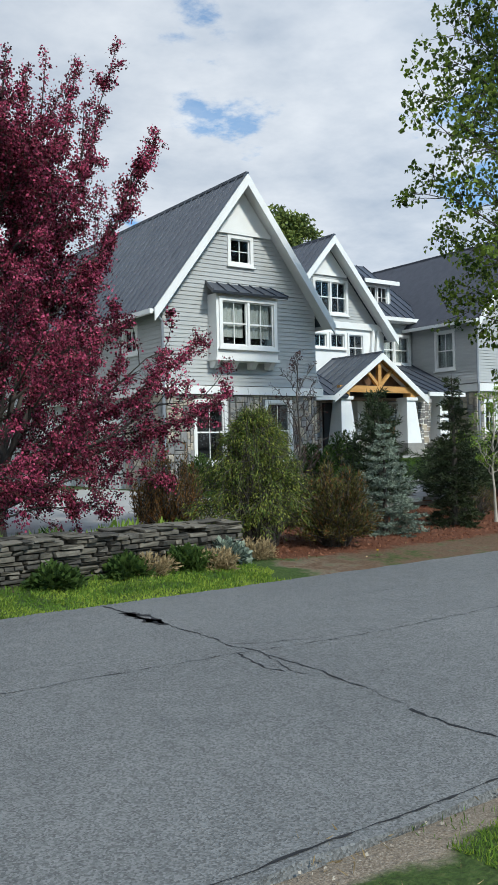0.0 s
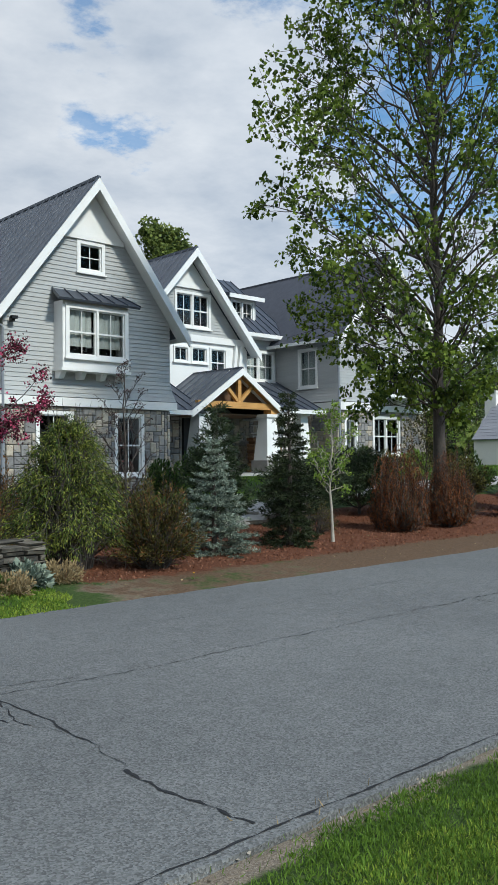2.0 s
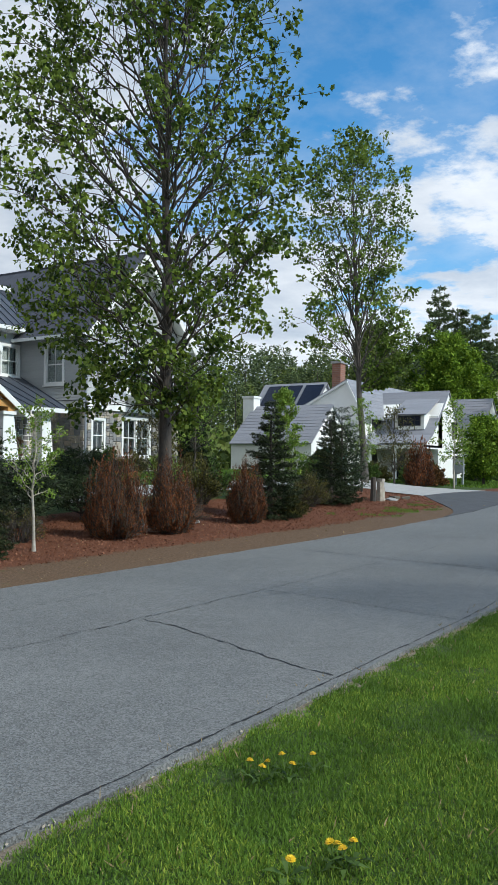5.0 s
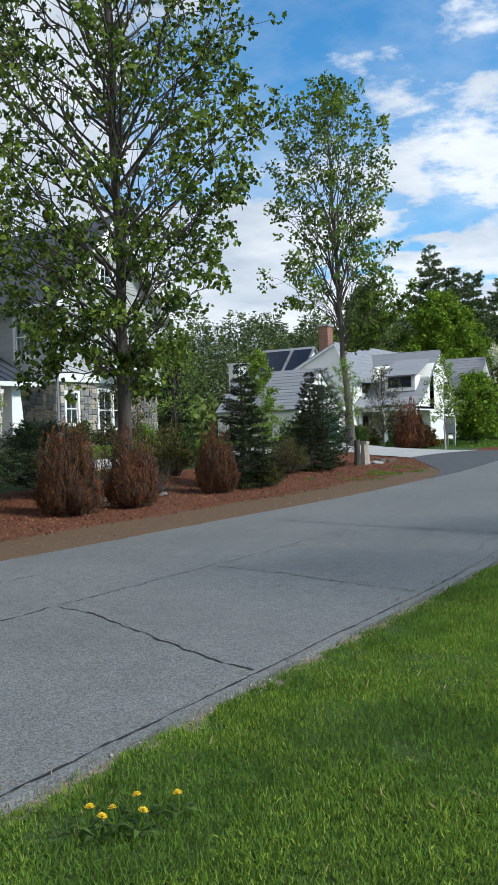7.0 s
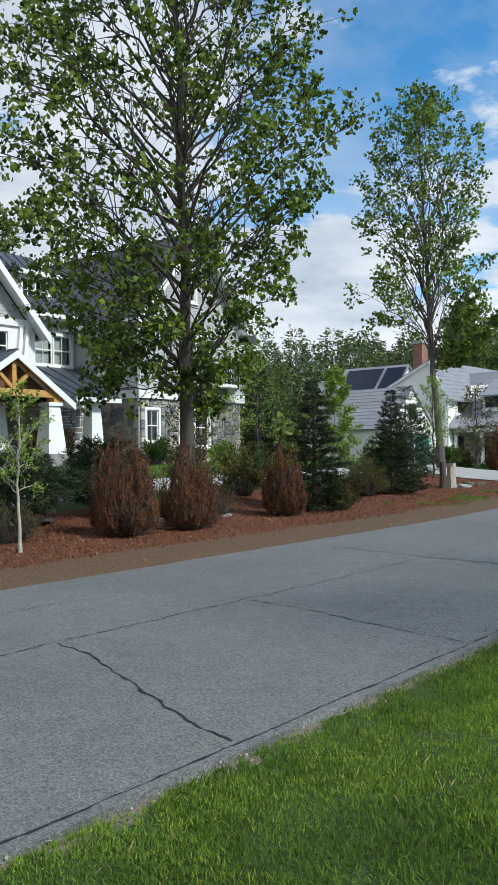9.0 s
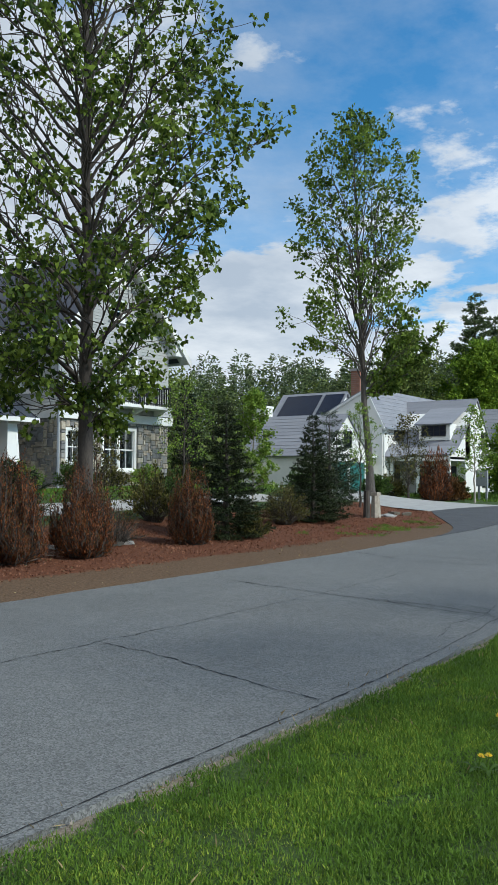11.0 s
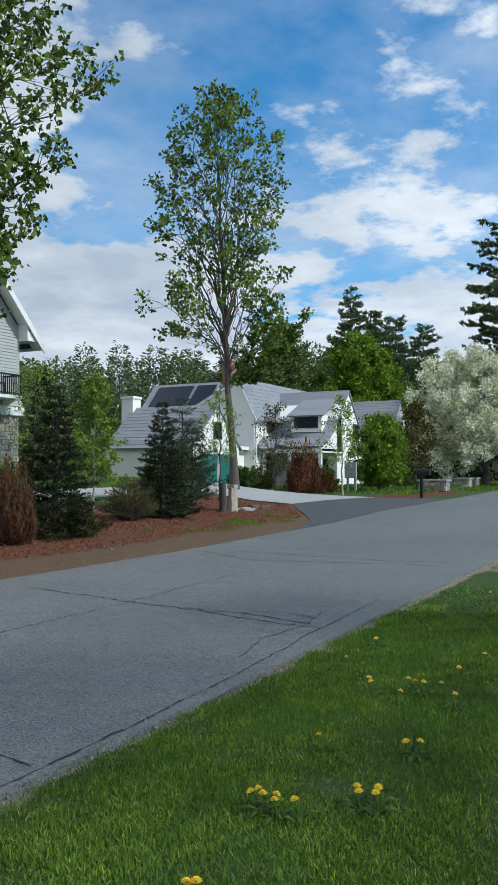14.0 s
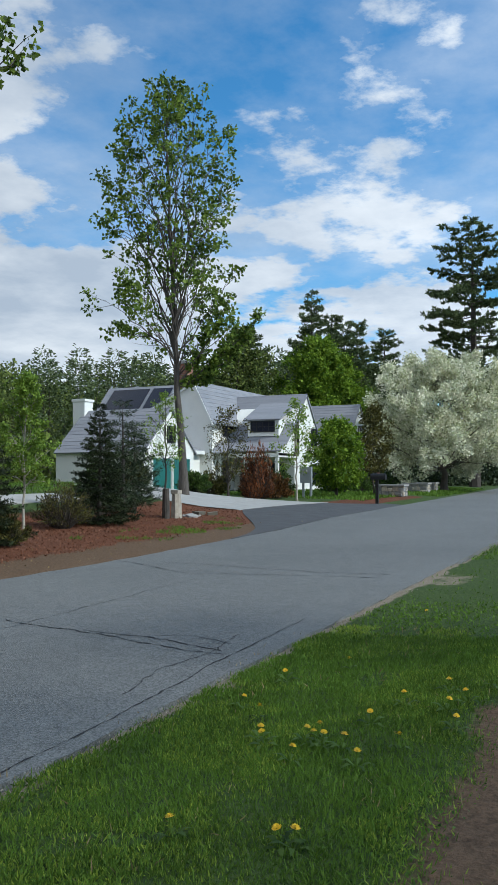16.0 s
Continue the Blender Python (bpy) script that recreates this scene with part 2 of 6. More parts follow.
def road_material():
    m = mat("worn_asphalt", (0.150, 0.152, 0.148), 0.88, (0.116, 0.118, 0.116), 0.3, 5, 0.0, spec=0.35)
    n, l = m.node_tree.nodes, m.node_tree.links
    g = n.new("ShaderNodeNewGeometry")
    v = n.new("ShaderNodeTexVoronoi")
    v.inputs["Scale"].default_value = 95
    l.new(g.outputs["Position"], v.inputs["Vector"])
    p = n["Principled BSDF"]
    src = p.inputs["Base Color"].links[0].from_socket
    hsv = n.new("ShaderNodeSeparateColor")
    l.new(v.outputs["Color"], hsv.inputs[0])
    mr = n.new("ShaderNodeMapRange")
    mr.inputs["To Min"].default_value, mr.inputs["To Max"].default_value = 0.6, 1.5
    l.new(hsv.outputs[0], mr.inputs["Value"])
    mul = n.new("ShaderNodeMix")
    mul.data_type, mul.blend_type = "RGBA", "MULTIPLY"
    mul.inputs["Factor"].default_value = 1
    l.new(src, mul.inputs["A"]), l.new(mr.outputs[0], mul.inputs["B"])
    l.new(mul.outputs["Result"], p.inputs["Base Color"])
    b = n.new("ShaderNodeBump")
    b.inputs["Strength"].default_value, b.inputs["Distance"].default_value = 0.6, 0.006
    l.new(v.outputs["Distance"], b.inputs["Height"]), l.new(b.outputs[0], p.inputs["Normal"])
    return m


def ground_material():
    m = bpy.data.materials.new("ground_cover")
    m.use_nodes = True
    n, l = m.node_tree.nodes, m.node_tree.links
    p = n["Principled BSDF"]
    p.inputs["Roughness"].default_value, p.inputs["Specular IOR Level"].default_value = 0.95, 0.2
    g = n.new("ShaderNodeNewGeometry")
    at = n.new("ShaderNodeVertexColor")
    at.layer_name = "zone"
    sp = n.new("ShaderNodeSeparateColor")
    l.new(at.outputs[0], sp.inputs[0])

    def tex(scale, det=4):
        t = n.new("ShaderNodeTexNoise")
        t.inputs["Scale"].default_value, t.inputs["Detail"].default_value, t.inputs["Roughness"].default_value = scale, det, 0.65
        l.new(g.outputs["Position"], t.inputs["Vector"])
        return t.outputs[0]

    def ramp2(fac, stops):
        r = n.new("ShaderNodeValToRGB")
        e = r.color_ramp.elements
        while len(e) < len(stops):
            e.new(0.5)
        for k, (pos, c) in enumerate(stops):
            e[k].position, e[k].color = pos, (*c, 1)
        l.new(fac, r.inputs[0])
        return r.outputs[0]
    breakup = tex(3.0, 6)
    fine = tex(28, 5)
    gritty = tex(90, 3)
    grass = ramp2(fine, [(0.3, (0.028, 0.040, 0.013)), (0.52, (0.05, 0.085, 0.02)), (0.74, (0.095, 0.115, 0.04))])
    mulch = ramp2(fine, [(0.3, (0.05, 0.018, 0.010)), (0.5, (0.125, 0.045, 0.022)), (0.72, (0.19, 0.085, 0.048))])
    sand = ramp2(gritty, [(0.3, (0.14, 0.11, 0.08)), (0.55, (0.265, 0.215, 0.16)), (0.75, (0.41, 0.36, 0.29))])
    soil = ramp2(fine, [(0.3, (0.065, 0.040, 0.024)), (0.6, (0.155, 0.098, 0.060))])

    def blend(a, b, chan):
        f = n.new("ShaderNodeMath")
        f.operation = "MULTIPLY_ADD"
        f.inputs[1].default_value = 0.9
        l.new(breakup, f.inputs[0]), l.new(chan, f.inputs[2])
        mr = n.new("ShaderNodeMapRange")
        mr.interpolation_type = "SMOOTHSTEP"
        mr.inputs["From Min"].default_value, mr.inputs["From Max"].default_value = 0.82, 1.08
        l.new(f.outputs[0], mr.inputs["Value"])
        x = n.new("ShaderNodeMix")
        x.data_type = "RGBA"
        l.new(mr.outputs[0], x.inputs["Factor"]), l.new(a, x.inputs["A"]), l.new(b, x.inputs["B"])
        return x.outputs["Result"]
    c = blend(blend(grass, mulch, sp.outputs[0]), sand, sp.outputs[1])
    c = blend(c, soil, sp.outputs[2])
    l.new(c, p.inputs["Base Color"])
    b = n.new("ShaderNodeBump")
    b.inputs["Strength"].default_value, b.inputs["Distance"].default_value = 0.9, 0.03
    l.new(fine, b.inputs["Height"]), l.new(b.outputs[0], p.inputs["Normal"])
    return m


M_ROAD, M_GROUND = road_material(), ground_material()


# ---- mesh helpers ----
class Build:
    """Collects vertices and faces of one mesh."""

    def __init__(self):
        self.v, self.f = [], []

    def add(self, vs, fs):
        k = len(self.v)
        self.v += [tuple(p) for p in vs]
        self.f += [tuple(i + k for i in q) for q in fs]
        return self

    def box(self, x0, x1, y0, y1, z0, z1):
        return self.add([(x, y, z) for z in (z0, z1) for y in (y0, y1) for x in (x0, x1)],
                        [(0, 2, 3, 1), (4, 5, 7, 6), (0, 1, 5, 4), (2, 6, 7, 3), (0, 4, 6, 2), (1, 3, 7, 5)])

    def hexa(self, lo, hi):
        """A block between two quads with the same winding."""
        return self.add(list(lo) + list(hi), [(3, 2, 1, 0), (4, 5, 6, 7), (0, 1, 5, 4), (1, 2, 6, 5), (2, 3, 7, 6), (3, 0, 4, 7)])

    def slab(self, a, b, c, d, t):
        """A slab of thickness t below the quad a b c d."""
        a, b, c, d = map(Vector, (a, b, c, d))
        nrm = (b - a).cross(d - a).normalized() * t
        return self.hexa([p - nrm for p in (a, b, c, d)], [a, b, c, d])

    def bar(self, p, q, w, h, upv=(0, 0, 1)):
        p, q = Vector(p), Vector(q)
        t = (q - p).normalized()
        s = t.cross(Vector(upv)).normalized() * w / 2
        u = s.cross(t).normalized() * h / 2
        return self.hexa([p - s - u, p + s - u, p + s + u, p - s + u], [q - s - u, q + s - u, q + s + u, q - s + u])

    def tube(self, pts, rad, n=6, cap=True):
        pts = [Vector(p) for p in pts]
        rings = []
        for i, p in enumerate(pts):
            t = (pts[min(i + 1, len(pts) - 1)] - pts[max(i - 1, 0)]).normalized()
            s = t.cross(Vector((0.31, 0.95, 0.05))).normalized()
            u = s.cross(t)
            rings.append([p + (s * math.cos(a) + u * math.sin(a)) * rad[i] for a in (2 * math.pi * k / n for k in range(n))])
        vs = [q for r in rings for q in r]
        fs = [(i * n + k, i * n + (k + 1) % n, (i + 1) * n + (k + 1) % n, (i + 1) * n + k) for i in range(len(pts) - 1) for k in range(n)]
        if cap:
            fs += [tuple(reversed(range(n))), tuple((len(pts) - 1) * n + k for k in range(n))]
        return self.add(vs, fs)

    def weld(self):
        seen, idx = {}, []
        for p in self.v:
            idx.append(seen.setdefault(tuple(round(c, 4) for c in p), len(seen)))
        self.v, self.f = list(seen), [tuple(idx[i] for i in q) for q in self.f]
        return self

    def mesh(self, name):
        me = bpy.data.meshes.new(name)
        me.from_pydata(self.v, [], self.f)
        me.update()
        return me


def part(name, b, material, parent=None, label="", smooth=False):
    me = b.mesh(name) if isinstance(b, Build) else b
    if material and not me.materials:
        me.materials.append(material)
    if smooth:
        me.shade_smooth()
    ob = new(name, me)
    if parent is not None:
        ob.parent = parent
        if parent.parent is None:
            ob.matrix_parent_inverse = parent.matrix_basis.inverted()
    if label:
        ob["label"] = label
    return ob


def thing(name, x, y, z, label, category, group="", kind=""):
    e = new(name)
    e.matrix_basis = pose(x, y, z)
    return tagged(e, label, category, group, kind)


def setting(name, b, material, label, category="", smooth=False):
    return tagged(part(name, b, material, None, "", smooth), label, category or name, "", "structure")


def smooth01(a, b, x):
    t = max(0.0, min(1.0, (x - a) / (b - a)))
    return t * t * (3 - 2 * t)


# ---- ground, road ----
def edge_far(x):
    return 8.55 - 0.55 * smooth01(13, 23, x) + 0.085 * max(0.0, x - 29)


def edge_near(x):
    return 2.70 - 0.1 * smooth01(14, 24, x) + 0.055 * max(0.0, x - 30)


def road_z(x):
    return -0.15 + 0.0165 * max(0.0, min(20.0, x - 14))


def gz(x, y):
    d, r = y - edge_far(x), road_z(x)
    if d <= 0:
        n = edge_near(x) - y
        return r + 0.09 * smooth01(0.1, 2.1, n) if n > 0 else r
    w = (0.35 + 0.5 * smooth01(13, 20, x)) * (1 - 0.75 * smooth01(38, 46, x))
    return r + 0.05 * min(d, 3.0) + w * smooth01(3, 11, d)


def steps(*spans):
    out = []
    for a, b, s in spans:
        n = max(1, round((b - a) / s))
        out += [a + (b - a) * i / n for i in range(n)]
    return out + [spans[-1][1]]


gx = steps((-1500, -200, 325), (-200, -30, 34), (-30, -4, 2), (-4, 34, 0.25), (34, 62, 0.7), (62, 130, 4), (130, 300, 34), (300, 1500, 300))
gy = steps((-1500, -200, 325), (-200, -20, 30), (-20, -5, 1.5), (-5, 3.6, 0.2), (3.6, 8.0, 0.55), (8.0, 14, 0.2), (14, 30, 0.7), (30, 130, 5), (130, 300, 34), (300, 1500, 300))
gb, zones = Build(), []
for yy in gy:
    for xx in gx:
        on_road = edge_near(xx) < yy < edge_far(xx)
        rough = 0.02 * noise.noise((xx * 1.3, yy * 1.3, 0)) + 0.012 * noise.noise((xx * 4, yy * 4, 3))
        gb.v.append((xx, yy, gz(xx, yy) + (-0.06 if on_road else rough)))
        d, nn = yy - edge_far(xx), edge_near(xx) - yy
        mulch = sand = soil = 0.0
        if d > -0.5:
            bed = smooth01(6.8, 7.8, xx) * (1 - smooth01(34, 37, xx)) * (1 - smooth01(5.6, 6.6, d))
            mulch = bed * smooth01(0.6, 1.5, d + 0.4 * noise.noise((xx * 0.6, 0, 0)))
            sand = smooth01(6.4, 7.4, xx) * (1 - smooth01(27, 30, xx)) * (1 - smooth01(0.9, 1.7, d)) * (0.60 - 0.48 * smooth01(9, 13, xx) + 0.3 * noise.noise((xx * 0.5, 4, 0)))
            soil = smooth01(6.4, 7.4, xx) * (1 - smooth01(33, 36, xx)) * (1 - smooth01(0.9, 1.9, d)) * (0.58 + 0.26 * smooth01(10, 14, xx))
            if xx < 6.4:
                soil = 0.30 + 0.1 * smooth01(0.8, 1.4, d)
            mulch = max(mulch, 0.75 * smooth01(40, 42, xx) * (1 - smooth01(58, 60, xx)) * smooth01(0.8, 1.3, d) * (1 - smooth01(2.6, 4, d)))
        if nn > -0.5:
            sand = 0.95 * (1 - smooth01(0.05 + 0.12 * (1 - smooth01(2.6, 5, xx)), 0.20 + 0.2 * (1 - smooth01(2.6, 5, xx)), nn + 0.1 * noise.noise((xx * 2.2, 0, 12))))
            soil = 0.2 * (1 - smooth01(0.3, 1.1, nn))
            soil = max(soil, 0.85 * smooth01(10.5, 13.5, xx) * smooth01(1.84, 2.35, nn + 0.25 * noise.noise((xx * 0.9, 0, 7))))
            sand = max(sand, 0.5 * smooth01(20.6, 21.2, xx) * (1 - smooth01(22.2, 22.9, xx)) * (1 - smooth01(0.5, 1.1, nn)))
        zones += [mulch, sand, soil, 1.0]
w_ = len(gx)
gb.f = [(j * w_ + i, j * w_ + i + 1, (j + 1) * w_ + i + 1, (j + 1) * w_ + i) for j in range(len(gy) - 1) for i in range(w_ - 1)]
ground = setting("ground", gb, M_GROUND, "grassy verge, mulch beds and bare soil beside the road", smooth=True)
ground.data.color_attributes.new("zone", "FLOAT_COLOR", "POINT").data.foreach_set("color", zones)


def sheet(name, xs, lo, hi, n, lift, material, label, thick=0.07, wob=0.0):
    b = Build()
    for x in xs:
        a, c = lo(x), hi(x)
        for k in range(n + 1):
            y = a + (c - a) * k / n
            if wob and k in (0, n):
                y += wob * noise.noise((x * 1.7, k, 0)) + wob * 0.5 * noise.noise((x * 6, k, 5))
            b.v.append((x, y, gz(x, y) + lift))
        for y in (a, c):
            b.v.append((x, y, gz(x, y) + lift - thick))
    m = n + 3
    for i in range(len(xs) - 1):
        b.f += [(i * m + k, (i + 1) * m + k, (i + 1) * m + k + 1, i * m + k + 1) for k in range(n)]
        b.f += [(i * m + n + 1, (i + 1) * m + n + 1, (i + 1) * m, i * m), (i * m + n, (i + 1) * m + n, (i + 1) * m + n + 2, i * m + n + 2)]
    return setting(name, b, material, label)


road = sheet("road", steps((-200, -20, 20), (-20, -4, 1), (-4, 40, 0.2), (40, 130, 2), (130, 700, 40)), edge_near, edge_far, 6, 0.012, M_ROAD,
             "worn grey asphalt village road with cracks", wob=0.05)
sheet("driveway", steps((3.0, 11.2, 0.5)), lambda x: 13.9 + 0.12 * abs(x - 7), lambda x: 24.0, 10, 0.02, M_CONC, "pale concrete forecourt beside the gabled house")
sheet("walkway", steps((11.9, 31, 0.5)), lambda x: 15.2, lambda x: 16.4, 3, 0.035, M_CONC, "pale stone walkway in front of the house")
sheet("side_drive", steps((26.5, 46.0, 0.5)), lambda x: edge_far(x) + 0.03, lambda x: edge_far(x) + 0.04 + 3.6 * smooth01(26.3, 37, x) * (1 - 0.75 * smooth01(41, 46, x)), 4, 0.016, M_APRON, "dark asphalt apron of a side driveway")
sheet("concrete_drive", steps((34.6, 43.4, 0.6)), lambda x: edge_far(x) + 3.3 - 0.9 * smooth01(38, 47, x), lambda x: 18.6, 5, 0.022, M_CONC, "light concrete driveway of the white house")


def crack(path, w, seed, jit=0.02):
    rng = random.Random(seed)
    pts = []
    for (x0, y0), (x1, y1) in zip(path, path[1:]):
        n = max(2, int(math.hypot(x1 - x0, y1 - y0) / 0.06))
        for i in range(n):
            t = i / n
            pts.append((x0 + (x1 - x0) * t, y0 + (y1 - y0) * t))
    b = Build()
    off = 0
    for i, (x, y) in enumerate(pts):
        off = 0.7 * off + rng.uniform(-jit, jit)
        j = min(i, len(pts) - 2)
        dx, dy = pts[j + 1][0] - pts[j][0], pts[j + 1][1] - pts[j][1]
        q = math.hypot(dx, dy) or 1
        nx, ny = -dy / q, dx / q
        ww = w * rng.choice((0.15, 0.3, 0.45, 0.6, 0.9))
        for s in (-1, 1):
            X, Y = x + nx * (off + s * ww / 2), y + ny * (off + s * ww / 2)
            b.v.append((X, Y, road_z(X) + 0.0165))
        if i:
            b.f.append((2 * i - 2, 2 * i, 2 * i + 1, 2 * i - 1))
    return part("crack", b, M_CRACK, road)


crack([(3.93, 8.48), (3.92, 7.95)], 0.06, 1)
crack([(3.92, 8.0), (3.93, 7.6), (3.96, 7.1)], 0.2, 18, 0.02)
crack([(3.95, 7.95), (3.90, 7.5), (3.95, 7.25)], 0.2, 19, 0.03)
crack([(3.98, 7.85), (4.0, 7.5), (3.97, 7.15)], 0.14, 20, 0.03)
crack([(3.95, 7.12), (3.95, 6.14), (3.98, 5.52), (3.98, 4.96), (3.93, 4.41), (3.85, 3.85)], 0.02, 2)
crack([(3.85, 3.85), (3.82, 3.49), (3.88, 2.8)], 0.032, 3)
crack([(0.6, 5.9), (1.96, 5.87), (2.52, 5.88), (3.21, 5.82), (3.82, 5.78), (4.36, 5.71), (5.47, 5.62), (6.95, 5.65), (9.3, 5.68)], 0.014, 4)
crack([(3.82, 5.78), (3.73, 5.27), (3.8, 5.0)], 0.026, 5)
crack([(10.08, 5.64), (10.0, 5.18), (9.62, 4.3), (9.36, 3.64), (9.19, 3.21), (9.04, 2.76)], 0.03, 6)
crack([(9.3, 5.68), (11.38, 5.68), (12.75, 5.7), (14.7, 5.65), (16.72, 5.57), (20.5, 5.6)], 0.02, 7)
crack([(12.72, 5.7), (12.58, 4.75), (12.27, 3.7), (12.1, 2.76)], 0.022, 8)
crack([(17.15, 7.35), (16.8, 5.6), (16.58, 4.4), (16.35, 3.4), (16.31, 2.95)], 0.035, 9)
crack([(16.73, 4.8), (16.66, 3.78), (16.41, 3.05)], 0.03, 10)
crack([(12.15, 2.77), (13.11, 2.80), (14.64, 2.86), (16.31, 2.96), (18.2, 3.0)], 0.022, 11, 0.010)
crack([(22.29, 8.4), (20.98, 6.03), (21.26, 4.59), (21.5, 3.1)], 0.03, 12)
crack([(22.1, 7.0), (21.78, 4.26), (21.93, 3.1)], 0.03, 13)
crack([(-3, 2.78), (0.5, 2.78), (3.0, 2.77), (5.0, 2.76), (7.5, 2.78), (9.0, 2.78), (12.15, 2.77)], 0.024, 14, 0.007)
crack([(3.97, 6.1), (4.2, 5.95), (4.75, 5.75)], 0.016, 16)
crack([(3.96, 5.6), (3.84, 5.1), (3.95, 4.6)], 0.014, 17)
crack([(16.6, 4.4), (16.9, 3.7), (16.7, 3.1)], 0.016, 18)
crack([(14.9, 3.1), (15.6, 3.25), (16.3, 3.15), (17.2, 3.3)], 0.016, 19)
crack([(6.2, 7.2), (8.5, 7.1), (11.8, 7.25)], 0.010, 15)


# ---- houses ----
class Face:
    """A wall plane. u runs along it, v is up, d is outward. axis 'y' faces -y, axis 'x' faces -x."""

    def __init__(self, axis, at):
        self.axis, self.at = axis, at

    def p(self, u, v, d):
        return (u, self.at - d, v) if self.axis == "y" else (self.at - d, u, v)

    def box(self, b, u0, u1, v0, v1, d0, d1):
        x0, y0, z0 = self.p(u0, v0, d1)
        x1, y1, z1 = self.p(u1, v1, d0)
        return b.box(min(x0, x1), max(x0, x1), min(y0, y1), max(y0, y1), z0, z1)


def gaps(a, c, v0, v1, openings):
    spans = [(a, c)]
    for (u0, u1, w0, w1) in openings:
        if w0 < v1 - 0.01 and w1 > v0 + 0.01:
            out = []
            for s, e in spans:
                if u0 > s + 0.01:
                    out.append((s, min(e, u0)))
                if u1 < e - 0.01:
                    out.append((max(s, u1), e))
                if u1 <= s or u0 >= e:
                    out = out if (s, e) in out else out
            spans = [(s, e) for s, e in out if e - s > 0.02]
    return spans


def wall(parent, face, left, right, v0, v1, openings, material, name="wall", thick=0.2):
    """A wall with openings; left and right give its ends at a height."""
    cuts = sorted({v0, v1, *[w for o in openings for w in o[2:] if v0 < w < v1]})
    fine = []
    for a, c in zip(cuts, cuts[1:]):
        n = max(1, int((c - a) / 0.5))
        fine += [(a + (c - a) * i / n, a + (c - a) * (i + 1) / n) for i in range(n)]
    b = Build()
    for a, c in fine:
        m = (a + c) / 2
        for s, e in gaps(left(m), right(m), a, c, openings):
            sa, sc = (left(a), left(c)) if s == left(m) else (s, s)
            ea, ec = (right(a), right(c)) if e == right(m) else (e, e)
            q = [face.p(sa, a, 0), face.p(ea, a, 0), face.p(ec, c, 0), face.p(sc, c, 0)]
            r = [face.p(sa, a, -thick), face.p(ea, a, -thick), face.p(ec, c, -thick), face.p(sc, c, -thick)]
            b.hexa(r, q)
    return part(name, b.weld(), material, parent)


def boards(parent, face, left, right, v0, v1, openings, material, lap=0.122, flare=0.0):
    n = max(1, round((v1 - v0) / lap))
    h = (v1 - v0) / n
    for i in range(n):
        a, c = v0 + i * h, v0 + (i + 1) * h
        m = (a + c) / 2
        fl0 = flare * max(0.0, 1 - (a - v0) / 0.75) ** 2
        fl1 = flare * max(0.0, 1 - (c - v0) / 0.75) ** 2
        for s, e in gaps(left(m), right(m), a, c, openings):
            sa, sc = (left(a) - fl0, left(c) - fl1) if s == left(m) else (s, s)
            ea, ec = (right(a) + fl0, right(c) + fl1) if e == right(m) else (e, e)
            b = Build().hexa([face.p(sa, a, 0.004), face.p(ea, a, 0.004), face.p(ec, c + 0.004, 0.002), face.p(sc, c + 0.004, 0.002)],
                             [face.p(sa, a, 0.030 + fl0), face.p(ea, a, 0.030 + fl0), face.p(ec, c, 0.010 + fl1), face.p(sc, c, 0.010 + fl1)])
            part("clapboard", b, material, parent)


BLOCK = []


def stone_meshes():
    rng = random.Random(5)
    for k in range(8):
        j = lambda: rng.uniform(-0.06, 0.06)
        lo = [(-0.5 + j(), 0.5, -0.5 + j()), (0.5 + j(), 0.5, -0.5 + j()), (0.5 + j(), 0.5, 0.5 + j()), (-0.5 + j(), 0.5, 0.5 + j())]
        q = [(-0.5 + j() / 2, -0.25, -0.5 + j() / 2), (0.5 + j() / 2, -0.25, -0.5 + j() / 2), (0.5 + j() / 2, -0.25, 0.5 + j() / 2), (-0.5 + j() / 2, -0.25, 0.5 + j() / 2)]
        hi = [(x * 0.86, -0.5 + j(), z * 0.8) for x, _, z in q]
        b = Build()
        b.add(lo + q + hi, [(0, 1, 5, 4), (1, 2, 6, 5), (2, 3, 7, 6), (3, 0, 4, 7), (4, 5, 9, 8), (5, 6, 10, 9), (6, 7, 11, 10), (7, 4, 8, 11), (8, 9, 10, 11), (3, 2, 1, 0)])
        BLOCK.append(b.mesh("stone"))


stone_meshes()


